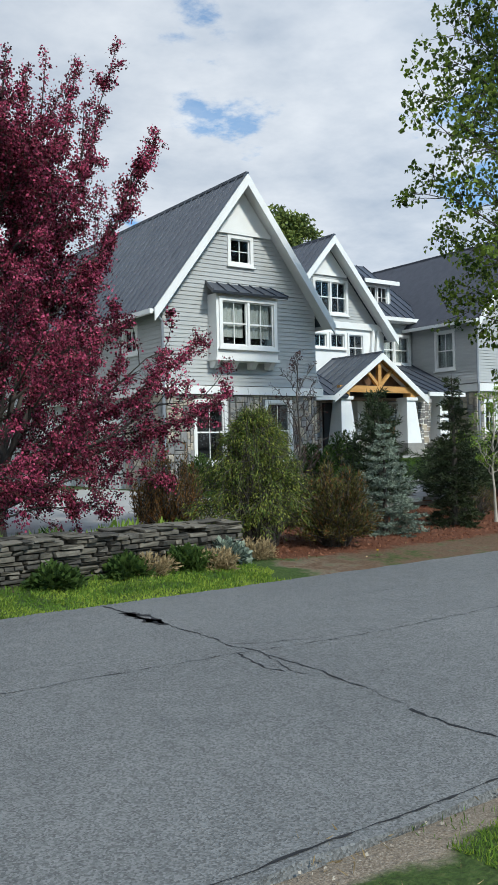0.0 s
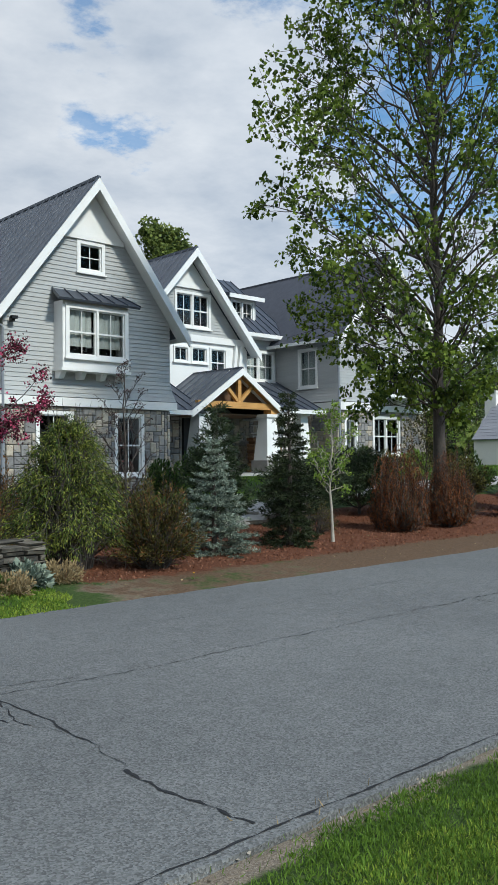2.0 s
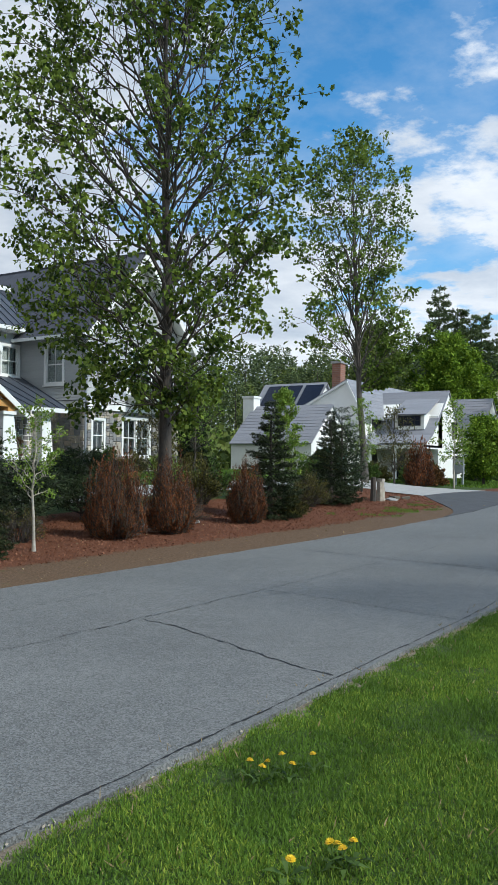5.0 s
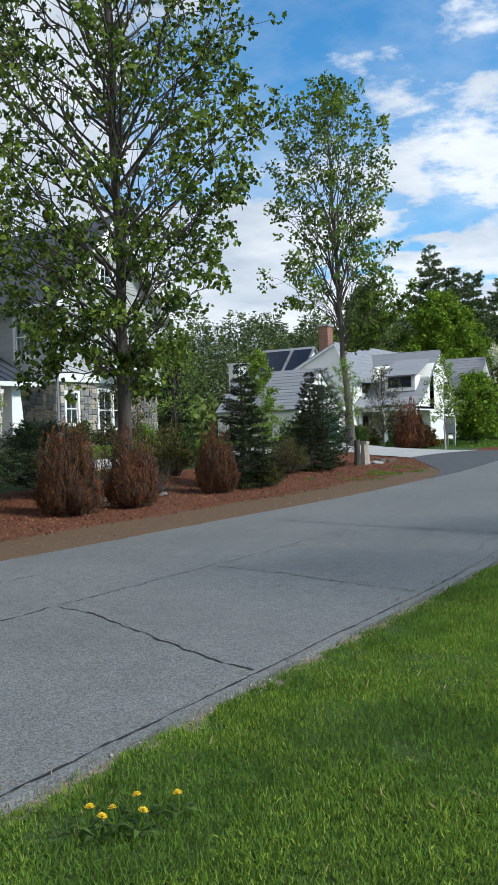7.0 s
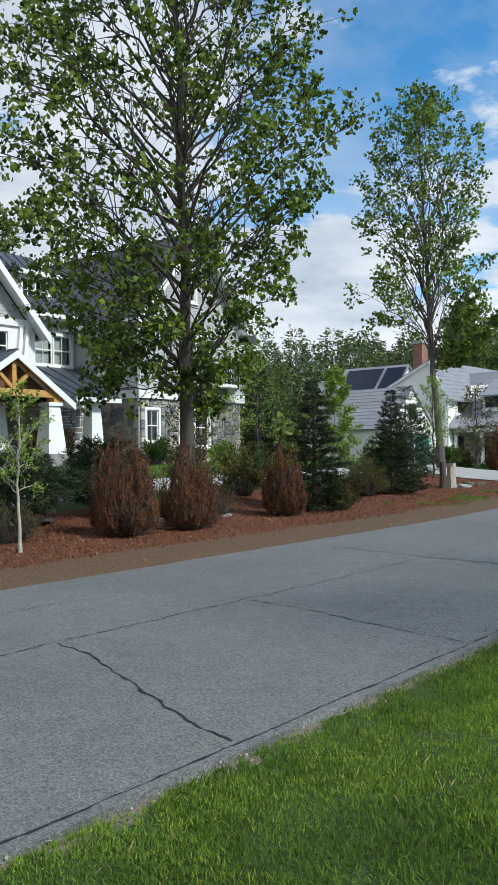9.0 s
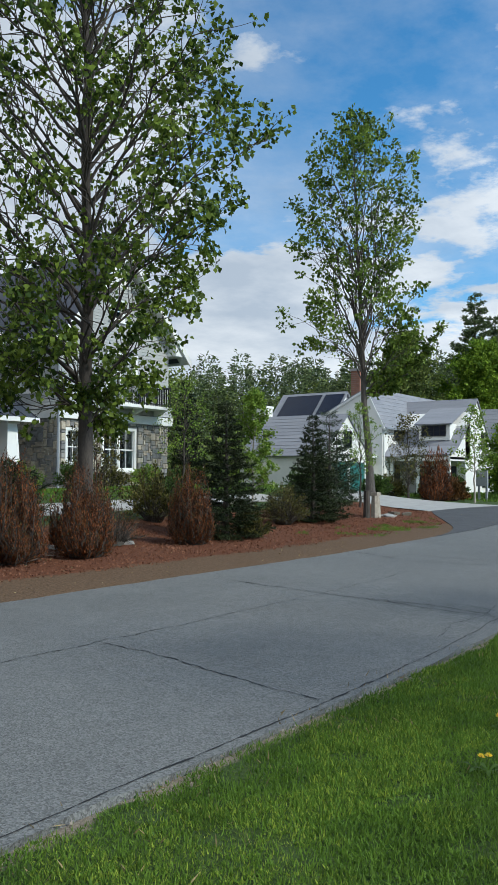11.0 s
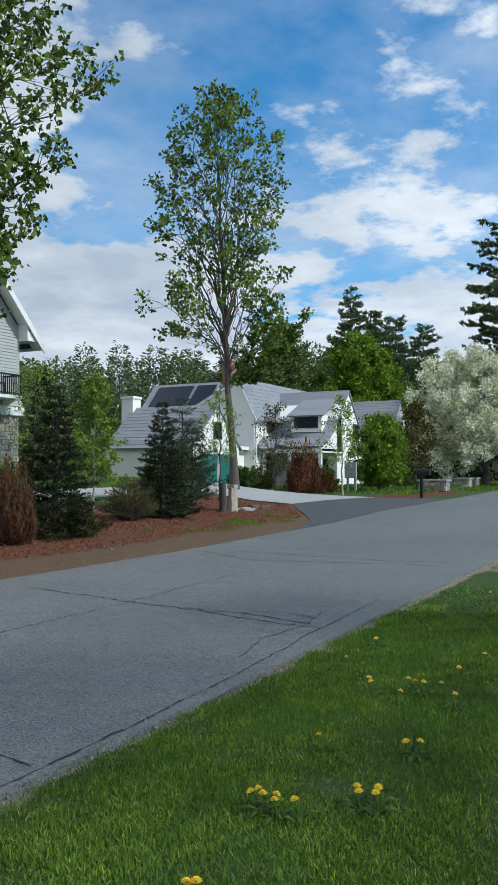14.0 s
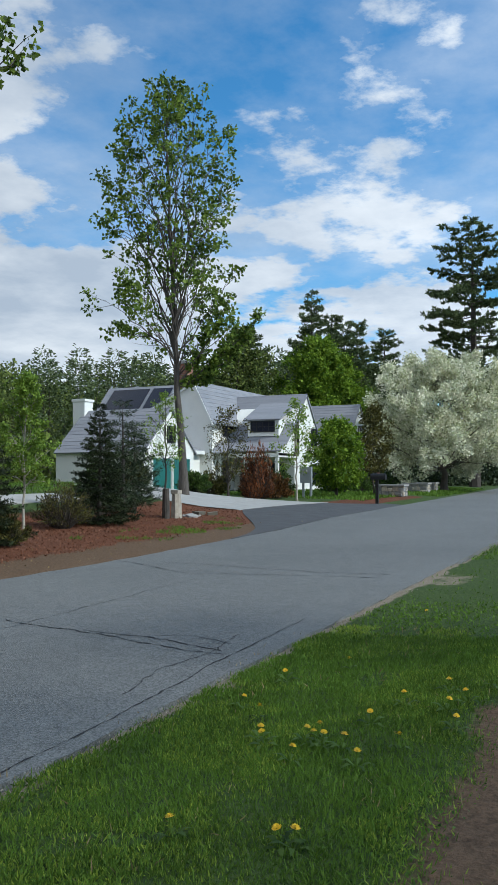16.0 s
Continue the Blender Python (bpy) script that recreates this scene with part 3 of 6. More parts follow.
def stones(parent, face, u0, u1, v0, v1, openings, seed, hs=(0.16, 0.36), ws=(0.18, 0.48), material=M_STONE):
    """Squared rubble: blocks of mixed sizes fill a grid."""
    rng = random.Random(seed)
    nu, nv = max(1, round((u1 - u0) / 0.108)), max(1, round((v1 - v0) / 0.105))
    du, dv = (u1 - u0) / nu, (v1 - v0) / nv
    free = {(i, j) for i in range(nu) for j in range(nv)
            if not any(a - 0.03 < u0 + (i + 0.5) * du < b + 0.03 and c - 0.03 < v0 + (j + 0.5) * dv < d + 0.03 for a, b, c, d in openings)}
    for j in range(nv):
        for i in range(nu):
            if (i, j) not in free:
                continue
            for w, h in rng.sample(((4, 2), (3, 3), (3, 2), (2, 3), (2, 2), (3, 1), (2, 1)), 4) + [(2, 1), (1, 2), (1, 1)]:
                cells = {(i + p, j + q) for p in range(w) for q in range(h)}
                if cells <= free:
                    break
            free -= cells
            me = rng.choice(BLOCK)
            if not me.materials:
                me.materials.append(M_STONE)
            ob = new("stone", me)
            ob.parent = parent
            ob.location = face.p(u0 + (i + w / 2) * du, v0 + (j + h / 2) * dv, 0.02)
            ob.rotation_euler = (0, 0, 0 if face.axis == "y" else -math.pi / 2)
            ob.scale = (w * du - 0.014, 0.11 + rng.uniform(-0.025, 0.025), h * dv - 0.013)
            if material is not M_STONE:
                ob.material_slots[0].link, ob.material_slots[0].material = "OBJECT", material


def window(parent, face, u0, u1, v0, v1, units=1, cols=2, rows=2, casing=0.11, proud=0.05, curtain=0.0, double=True, name="window", trim=None):
    """Casing, sill, sashes with bars, and a glass pane for each unit."""
    trim = trim or M_WHITE
    b = Build()
    c = casing
    for q in ((u0, u0 + c, v0, v1), (u1 - c, u1, v0, v1), (u0 + c, u1 - c, v1 - c, v1), (u0 + c, u1 - c, v0, v0 + c * 0.8)):
        face.box(b, *q, -0.14, proud)
    w = part(name, b, trim, parent)
    part("sill", face.box(Build(), u0 - 0.04, u1 + 0.04, v0 - 0.045, v0 - 0.002, -0.05, proud + 0.05), trim, w)
    iw = (u1 - u0 - 2 * c - (units - 1) * c * 0.7) / units
    for k in range(units):
        a = u0 + c + k * (iw + c * 0.7)
        e = a + iw
        lo, hi = v0 + c * 0.8, v1 - c
        if k:
            part("mullion", face.box(Build(), a - c * 0.7, a, lo, hi, -0.13, proud - 0.01), trim, w)
        sb = Build()
        s = 0.035
        for q in ((a, a + s, lo, hi), (e - s, e, lo, hi), (a + s, e - s, hi - s, hi), (a + s, e - s, lo, lo + s * 1.3)):
            face.box(sb, *q, -0.08, -0.012)
        if double:
            face.box(sb, a + s, e - s, (lo + hi) / 2 - 0.022, (lo + hi) / 2 + 0.022, -0.075, -0.006)
        part("sash", sb, trim, w)
        mb = Build()
        for i in range(1, cols):
            u = a + iw * i / cols
            face.box(mb, u - 0.011, u + 0.011, lo + s, hi - s, -0.055, -0.03)
        for i in range(1, rows):
            if not (double and i * 2 == rows):
                z = lo + (hi - lo) * i / rows
                face.box(mb, a + s, e - s, z - 0.011, z + 0.011, -0.056, -0.029)
        if cols > 1 or rows > 2:
            part("glazing_bar", mb, trim, w)
        g = part("pane", face.box(Build(), a + s - 0.005, e - s + 0.005, lo + s, hi - s, -0.048, -0.042), M_GLASS, w, "clear window glass")
        g.visible_shadow = False
        # dark board and ledge added behind the pane, so the room looks unlit
        part("dark_room", face.box(face.box(Build(), a - 0.1, e + 0.1, lo - 0.1, hi + 0.1, -0.62, -0.60), a - 0.1, e + 0.1, lo - 0.12, lo - 0.1, -0.60, -0.2), M_ROOMSHADE, w, "dark panel added behind the glass as room shade")
        if curtain:
            cb = Build()
            n = 14
            vs = []
            for i in range(n + 1):
                u = a + s + (iw - 2 * s) * i / n
                d = -0.16 + 0.025 * math.sin(i * 2.1)
                vs += [face.p(u, hi - (hi - lo) * curtain, d), face.p(u, hi, d)]
            cb.add(vs, [(2 * i, 2 * i + 2, 2 * i + 3, 2 * i + 1) for i in range(n)])
            part("curtain", cb, M_CURTAIN, w, "pale hanging curtain")
    return w


SEAM = Build().box(-0.5, 0.5, -0.012, 0.012, 0, 0.04).mesh("seam")
SEAM.materials.append(M_METAL)


def roof_plane(parent, a, b, c, d, material, seams=0.0, name="roof", t=0.1):
    """A roof slab: a-b along the eave, d-c along the ridge, counter-clockwise seen from above."""
    ob = part(name, Build().slab(a, b, c, d, t), material, parent)
    if seams:
        A, B_, C, D = map(Vector, (a, b, c, d))
        n = max(1, int((B_ - A).length / seams))
        nrm = (B_ - A).cross(D - A).normalized()
        for i in range(n + 1):
            p, q = A.lerp(B_, i / n), D.lerp(C, i / n)
            x = (q - p).normalized()
            y = nrm.cross(x)
            m = Matrix((x, y, nrm)).transposed().to_4x4()
            m.translation = (p + q) / 2
            s = new("seam", SEAM)
            s.parent = ob
            s.matrix_basis = m @ Matrix.Diagonal(((q - p).length, 1, 1, 1))
    return ob


def gable_roof(parent, x0, xm, x1, z0, zm, z1, y0, y1, material, seams=0.0, fascia=0.21):
    l = roof_plane(parent, (x0, y1, z0), (x0, y0, z0), (xm, y0, zm), (xm, y1, zm), material, seams)
    r = roof_plane(parent, (x1, y0, z1), (x1, y1, z1), (xm, y1, zm), (xm, y0, zm), material, 0)
    part("ridge_cap", Build().bar((xm, y0 - 0.02, zm + 0.0), (xm, y1, zm + 0.0), 0.11, 0.07), material, l)
    for xe, ze in ((x0, z0), (x1, z1)):
        s = 1 if xe > xm else -1
        drop = fascia * math.hypot(xe - xm, zm - ze) / abs(xe - xm)
        ring = [(xe, ze - 0.03), (xm, zm - 0.03), (xm, zm - 0.03 - drop), (xe, ze - 0.03 - drop)]
        b = Build().hexa([(px_, y0 - 0.055, pz_) for px_, pz_ in ring], [(px_, y0 - 0.002, pz_) for px_, pz_ in ring])
        part("bargeboard", b, M_WHITE, parent)
        q = Build().slab((xe, y0, ze - 0.12), (xe, y0 + 0.55, ze - 0.12), (xm, y0 + 0.55, zm - 0.12), (xm, y0, zm - 0.12), 0.03)
        part("soffit", q, M_WHITE, parent)
        part("gutter", Build().box(min(xe, xe + s * 0.11), max(xe, xe + s * 0.11), y0 + 0.05, y1, ze - 0.16, ze - 0.03), M_WHITE, parent)
    return l


main = thing("shingle_style_house", 22.0, 27.0, 0.4, "large grey clapboard house with white-trimmed gables and dark metal roofs", "house")

# front gable wing
AX, AY = 14.5, 20.9
fA = Face("y", AY)
slopeA = 1.30


def gl(xm, zm, half, slope, inset=0.0):
    return (lambda z: xm - max(0.02, min(half, (zm - z) / slope - inset)), lambda z: xm + max(0.02, min(half, (zm - z) / slope - inset)))


aL, aR = gl(AX + 0.08, 9.42, 2.78, slopeA, 0.0)
openA = [(14.06, 14.99, 6.95, 7.87), (15.30, 16.36, 1.10, 2.97), (12.75, 13.92, 1.05, 2.97), (13.42, 15.46, 4.42, 5.88)]
wA = wall(main, fA, aL, aR, 3.1, 9.3, openA, M_CLAP, thick=0.18)
boards(wA, fA, aL, aR, 3.36, 7.9, openA, M_CLAP, flare=0.14)
swA = wall(main, fA, lambda z: 11.86, lambda z: 17.32, 0.1, 3.1, openA, M_MORTAR, "stone_wall")
stones(swA, fA, 11.86, 17.32, 0.2, 3.08, openA, 3)
part("belt", Build().box(11.60, 17.52, AY - 0.17, AY + 0.1, 3.10, 3.34), M_WHITE, main)
pb = Build()
zb, zt = 7.98, 9.28
hb = (9.42 - zb) / slopeA + 0.02
pb.hexa([(AX - hb, AY + 0.05, zb), (AX + hb, AY + 0.05, zb), (AX + 0.08, AY + 0.05, zt), (AX - 0.0, AY + 0.05, zt)],
        [(AX - hb, AY - 0.05, zb), (AX + hb, AY - 0.05, zb), (AX + 0.08, AY - 0.05, zt), (AX - 0.0, AY - 0.05, zt)])
part("gable_panel", pb, M_WHITE, main)
part("gable_band", Build().box(AX - hb, AX + hb, AY - 0.09, AY, 7.88, 8.02), M_WHITE, main)
gable_roof(main, 11.28, AX, 17.75, 5.42, 9.62, 5.42, 20.4, 37.0, M_METAL, 0.42)
window(main, fA, *openA[0], 1, 2, 2, double=False)
window(main, fA, *openA[1], 1, 2, 2)
window(main, fA, *openA[2], 1, 2, 2)
# bay window
fB = Face("y", 20.42)
bb = Build()
for q in ((13.32, 15.50, 4.12, 4.42), (13.32, 15.50, 5.88, 5.99), (13.32, 13.42, 4.42, 5.88), (15.46, 15.50, 4.42, 5.88)):
    fB.box(bb, *q, -0.47, 0.0)
bay = part("bay_window", bb, M_WHITE, main)
window(bay, fB, 13.40, 15.46, 4.42, 5.90, 2, 2, 2, curtain=0.8, name="bay_sash")
part("bay_base", Build().box(13.26, 15.56, 20.38, 20.9, 4.06, 4.14), M_WHITE, bay)
for x in (13.42, 14.07, 14.75, 15.4):
    part("bracket", Build().hexa([(x - 0.08, 20.5, 4.06), (x + 0.08, 20.5, 4.06), (x + 0.08, 20.88, 4.06), (x - 0.08, 20.88, 4.06)][::-1],
                                 [(x - 0.08, 20.66, 3.86), (x + 0.08, 20.66, 3.86), (x + 0.08, 20.88, 3.86), (x - 0.08, 20.88, 3.86)][::-1]), M_WHITE, bay)
br = roof_plane(main, (13.08, 20.2, 6.02), (15.78, 20.2, 6.02), (15.6, 20.88, 6.38), (13.26, 20.88, 6.38), M_METAL, 0.42, "bay_roof", 0.07)
# side wall with garage doors
fAL = Face("x", 11.8)
openAL = [(22.3, 23.3, 4.35, 5.2)]
wAL = wall(main, fAL, lambda z: 20.9, lambda z: 36.8, 0.1, 5.6, openAL + [(23.5, 26.2, 0.2, 2.6), (27.2, 29.9, 0.2, 2.6)], M_CLAP)
boards(wAL, fAL, lambda z: 20.87, lambda z: 36.8, 3.36, 5.4, openAL, M_CLAP, flare=0.14)
stones(wAL, fAL, 20.9, 23.2, 0.3, 3.08, [], 11)
part("belt", Build().box(11.61, 11.8, AY + 0.1, 36.8, 3.11, 3.33), M_WHITE, main)
window(main, fAL, *openAL[0], 1, 2, 2, curtain=1.0)
for y0 in (23.5, 27.2):
    g = part("garage_door", Build().box(11.72, 11.9, y0, y0 + 2.7, 0.15, 2.6), M_WHITE, main, "white panelled garage door")
    for k in range(4):
        for m in range(3):
            part("panel", Build().box(11.685, 11.725, y0 + 0.12 + m * 0.88, y0 + 0.82 + m * 0.88, 0.25 + k * 0.58, 0.72 + k * 0.58), M_WHITE, g)
b = Build()
b.box(17.18, 17.36, 21.08, 36.8, 0.3, 5.6)
wr = part("wall", b, M_CLAP, main)
part("wall", Build().box(11.8, 17.3, 36.6, 36.8, 0.3, 5.6), M_CLAP, main)
part("downpipe", Build().tube([(11.5, 20.75, 5.35), (11.72, 20.75, 5.1), (11.72, 20.75, 0.4)], [0.045] * 3, 8), M_PIPE, main)
part("flood_light", Build().box(11.98, 12.06, 20.72, 20.88, 5.3, 5.42).box(11.93, 12.1, 20.62, 20.74, 5.36, 5.44), M_BLACK, main, "black security lamp")

# middle gable, B
BX, BY = 22.06, 25.8
fM = Face("y", BY)
bL, bR = gl(BX, 9.55, 2.95, 1.14)
openB = [(21.40, 23.22, 6.74, 8.16), (21.33, 22.1, 5.38, 6.02), (22.2, 23.04, 5.38, 6.05), (23.16, 24.05, 4.9, 6.06)]
wB = wall(main, fM, bL, bR, 6.25, 9.45, openB, M_CLAP)
boards(wB, fM, bL, bR, 6.5, 8.3, openB, M_CLAP)
part("gable_band", Build().box(19.0, 25.1, BY - 0.10, BY, 6.22, 6.48), M_WHITE, main)
hb = (9.55 - 8.36) / 1.14 + 0.02
pb = Build().hexa([(BX - hb, BY + 0.05, 8.36), (BX + hb, BY + 0.05, 8.36), (BX + 0.04, BY + 0.05, 9.5), (BX - 0.04, BY + 0.05, 9.5)],
                  [(BX - hb, BY - 0.05, 8.36), (BX + hb, BY - 0.05, 8.36), (BX + 0.04, BY - 0.05, 9.5), (BX - 0.04, BY - 0.05, 9.5)])
part("gable_panel", pb, M_WHITE, main)
part("gable_band", Build().box(BX - hb, BX + hb, BY - 0.09, BY, 8.28, 8.40), M_WHITE, main)
wall(main, fM, lambda z: 17.36, lambda z: 25.2, 1.0, 6.25, openB + [(21.6, 22.9, 1.15, 3.3)], M_WHITE, "wall")
part("wall", Build().box(25.2, 27.9, 25.6, 25.8, 1.0, 4.3), M_WHITE, main)
fR = Face("y", 26.85)
openR = [(25.86, 27.84, 4.98, 6.34)]
wR = wall(main, fR, lambda z: 25.0, lambda z: 27.93, 4.3, 7.2, openR, M_CLAP)
boards(wR, fR, lambda z: 25.22, lambda z: 27.93, 4.7, 6.9, openR, M_CLAP)
part("wall", Build().box(25.0, 25.2, 25.82, 27.05, 4.0, 6.9), M_CLAP, main)
gable_roof(main, 18.70, BX, 25.42, 5.96, 9.78, 5.96, 25.2, 33.0, M_METAL, 0.42)
window(main, fM, *openB[0], 2, 2, 2)
window(main, fM, *openB[1], 1, 2, 1, 0.07, double=False)
window(main, fM, *openB[2], 1, 2, 1, 0.07, double=False)
window(main, fM, *openB[3], 1, 2, 2, 0.07)
window(main, fR, *openR[0], 2, 2, 2, curtain=1.0)
for x in (24.35, 24.62):
    part("corner_board", Build().bar((x, 25.72, 4.7), (x + 0.18, 25.72, 6.25), 0.14, 0.12, (0, 1, 0)), M_WHITE, main)
# main roof between the wings, with a dormer
roof_plane(main, (25.0, 26.42, 6.98), (28.6, 26.42, 6.98), (28.6, 30.6, 10.2), (25.0, 30.6, 10.2), M_METAL, 0.42)
part("wall", Build().box(17.36, 28.0, 33.0, 33.2, 0.8, 8.0), M_CLAP, main)
part("gutter", Build().box(25.2, 27.9, 26.28, 26.42, 6.84, 7.0), M_WHITE, main)
part("soffit", Build().box(25.0, 27.9, 26.42, 26.85, 6.80, 6.86), M_WHITE, main)
fD = Face("y", 27.5)
dorm = part("dormer", fD.box(fD.box(fD.box(fD.box(Build(), 25.7, 25.82, 7.3, 8.72, -1.6, 0), 27.2, 27.34, 7.3, 8.72, -1.6, 0), 25.82, 27.2, 8.6, 8.72, -1.6, 0), 25.82, 27.2, 7.3, 7.5, -1.6, 0), M_CLAP, main)
window(main, fD, 25.8, 27.22, 7.5, 8.62, 2, 2, 2, double=False)
roof_plane(main, (25.5, 27.2, 8.74), (27.55, 27.2, 8.74), (27.55, 29.6, 9.35), (25.5, 29.6, 9.35), M_METAL, 0.42, "dormer_roof")
part("fascia", Build().box(25.5, 27.57, 27.14, 27.2, 8.58, 8.76), M_WHITE, main)

# east gable wing, D
DX, DY = 31.0, 23.2
fF = Face("y", DY)
dL, dR = gl(DX, 10.15, 2.98, 1.05)
openD = [(30.10, 32.02, 1.70, 3.42), (30.35, 32.05, 4.32, 6.35), (30.42, 31.30, 7.58, 8.45), (28.25, 29.1, 1.9, 3.3)]
wD = wall(main, fF, dL, dR, 3.6, 10.0, openD, M_CLAP)
boards(wD, fF, dL, dR, 3.98, 9.0, openD, M_CLAP, flare=0.14)
swD = wall(main, fF, lambda z: 28.02, lambda z: 33.92, 0.5, 3.6, openD, M_MORTAR, "stone_wall")
stones(swD, fF, 28.02, 33.92, 0.9, 3.6, openD, 8, (0.16, 0.34), (0.25, 0.7))
part("belt", Build().box(27.8, 34.12, DY - 0.17, DY + 0.1, 3.62, 3.95), M_WHITE, main)
hb = (10.15 - 8.95) / 1.05
pb = Build().hexa([(DX - hb, DY + 0.05, 8.95), (DX + hb, DY + 0.05, 8.95), (DX + 0.04, DY + 0.05, 10.1), (DX - 0.04, DY + 0.05, 10.1)],
                  [(DX - hb, DY - 0.05, 8.95), (DX + hb, DY - 0.05, 8.95), (DX + 0.04, DY - 0.05, 10.1), (DX - 0.04, DY - 0.05, 10.1)])
part("gable_panel", pb, M_WHITE, main)
gable_roof(main, 27.45, DX, 34.8, 6.58, 10.42, 6.45, 22.65, 34.0, M_ROOFD, 0)
part("eave_return", Build().hexa([(33.9, 22.7, 6.55), (34.78, 22.7, 6.55), (34.78, 24.2, 6.55), (33.9, 24.2, 6.55)], [(33.9, 22.7, 7.2), (34.0, 22.7, 7.2), (34.0, 24.2, 7.2), (33.9, 24.2, 7.2)]), M_WHITE, main)
window(main, fF, *openD[0], 2, 2, 2)
window(main, fF, *openD[1], 2, 2, 3, double=False, name="french_door", curtain=1.0)
window(main, fF, *openD[2], 1, 2, 2, double=False)
window(main, fF, *openD[3], 1, 2, 2)
fDL = Face("x", 27.95)
openDL = [(24.35, 25.48, 4.62, 6.33)]
wDL = wall(main, fDL, lambda z: 23.2, lambda z: 33.8, 0.6, 6.7, openDL, M_CLAP)
boards(wDL, fDL, lambda z: 23.17, lambda z: 27.5, 3.98, 6.45, openDL, M_CLAP, flare=0.14)
part("belt", Build().box(27.81, 27.95, DY + 0.1, 26.8, 3.63, 3.94), M_WHITE, main)
stones(wDL, fDL, 23.2, 25.7, 0.9, 3.6, [], 14)
window(main, fDL, *openDL[0], 1, 2, 2, curtain=1.0)
part("wall", Build().box(33.75, 33.95, 23.4, 33.8, 0.6, 6.6), M_CLAP, main)
part("downpipe", Build().tube([(27.5, 22.95, 6.45), (27.78, 23.05, 6.15), (27.78, 23.05, 4.2), (27.7, 22.95, 3.9), (27.7, 22.95, 1.0)], [0.05] * 5, 8), M_PIPE, main)
# balcony
bal = part("balcony", Build().box(30.2, 33.15, 22.25, 23.1, 4.18, 4.30), M_WHITE, main, "white balcony slab with iron railing")
for x in (30.4, 31.7, 33.0):
    part("bracket", Build().hexa([(x - 0.07, 22.4, 4.18), (x + 0.07, 22.4, 4.18), (x + 0.07, 23.05, 4.18), (x - 0.07, 23.05, 4.18)][::-1],
                                 [(x - 0.07, 22.9, 3.97), (x + 0.07, 22.9, 3.97), (x + 0.07, 23.05, 3.97), (x - 0.07, 23.05, 3.97)][::-1]), M_WHITE, bal)
part("rail", Build().box(30.2, 33.1, 22.27, 22.32, 5.04, 5.10).box(30.2, 33.1, 22.27, 22.32, 4.36, 4.40).box(33.05, 33.1, 22.32, 23.15, 5.04, 5.10), M_BLACK, bal, "black iron rail")
BAL = Build().box(-0.012, 0.012, -0.012, 0.012, 4.30, 5.05).mesh("baluster")
BAL.materials.append(M_BLACK)
for k in range(27):
    s = new("baluster", BAL)
    s.parent, s.location = bal, (30.22 + k * 0.11, 22.295, 0)
for k in range(7):
    s = new("baluster", BAL)
    s.parent, s.location = bal, (33.075, 22.4 + k * 0.11, 0)
chair = thing("balcony_chair", 32.2, 22.75, 4.31, "dark slatted chair standing on the balcony", "chair")
for x in (31.95, 32.45):
    for y in (22.5, 22.98):
        part("leg", Build().box(x - 0.025, x + 0.025, y - 0.025, y + 0.025, 4.31, 4.75 if y < 22.6 else 5.15), M_BLACK, chair)
part("seat", Build().box(31.93, 32.47, 22.48, 23.0, 4.72, 4.76), M_BLACK, chair)
for k in range(4):
    part("slat", Build().box(31.95, 32.45, 22.96, 22.99, 4.82 + k * 0.09, 4.88 + k * 0.09), M_BLACK, chair)

# porch
PX, PY = 22.35, 23.0
gable_roof(main, 19.92, PX, 24.74, 3.32, 4.96, 3.32, PY, 25.8, M_METAL, 0.40, 0.2)
part("porch_ceiling", Build().slab((20.0, 23.6, 3.3), (24.6, 23.6, 3.3), (24.6, 25.8, 3.3), (20.0, 25.8, 3.3), 0.05), M_SOFFIT, main)
pb = Build().hexa([(20.4, 23.62, 3.5), (24.3, 23.62, 3.5), (PX + 0.03, 23.62, 4.8), (PX - 0.03, 23.62, 4.8)], [(20.4, 23.55, 3.5), (24.3, 23.55, 3.5), (PX + 0.03, 23.55, 4.8), (PX - 0.03, 23.55, 4.8)])
part("gable_boarding", pb, M_SOFFIT, main)
tr = part("porch_truss", Build().box(20.35, 24.35, 23.12, 23.3, 3.46, 3.70), M_TIMBER, main, "golden oiled timber truss")
part("king_post", Build().box(PX - 0.08, PX + 0.08, 23.14, 23.28, 3.7, 4.72), M_TIMBER, tr)
for s in (-1, 1):
    part("brace", Build().bar((PX + s * 0.08, 23.21, 3.75), (PX + s * 0.72, 23.21, 4.36), 0.12, 0.12, (0, 1, 0)), M_TIMBER, tr)
    part("rafter", Build().bar((PX + s * 2.1, 23.21, 3.42), (PX, 23.21, 4.82), 0.14, 0.16, (0, 1, 0)), M_TIMBER, tr)
    part("bracket", Build().box(PX + s * 1.72 - 0.16, PX + s * 1.72 + 0.16, 23.1, 23.5, 3.3, 3.46), M_TIMBER, tr)


def column(x, y, top, base=1.05, wt=0.23, wb=0.38):
    b = Build()
    b.hexa([(x - wb, y - wb, base + 0.5), (x + wb, y - wb, base + 0.5), (x + wb, y + wb, base + 0.5), (x - wb, y + wb, base + 0.5)],
           [(x - wt, y - wt, top - 0.12), (x + wt, y - wt, top - 0.12), (x + wt, y + wt, top - 0.12), (x - wt, y + wt, top - 0.12)])
    c = part("column", b, M_WHITE, main, "white tapered porch column")
    part("capital", Build().box(x - wt - 0.07, x + wt + 0.07, y - wt - 0.07, y + wt + 0.07, top - 0.12, top), M_WHITE, c)
    part("plinth", Build().box(x - wb - 0.06, x + wb + 0.06, y - wb - 0.06, y + wb + 0.06, base - 0.3, base + 0.5), M_MORTAR, c, "stone plinth")


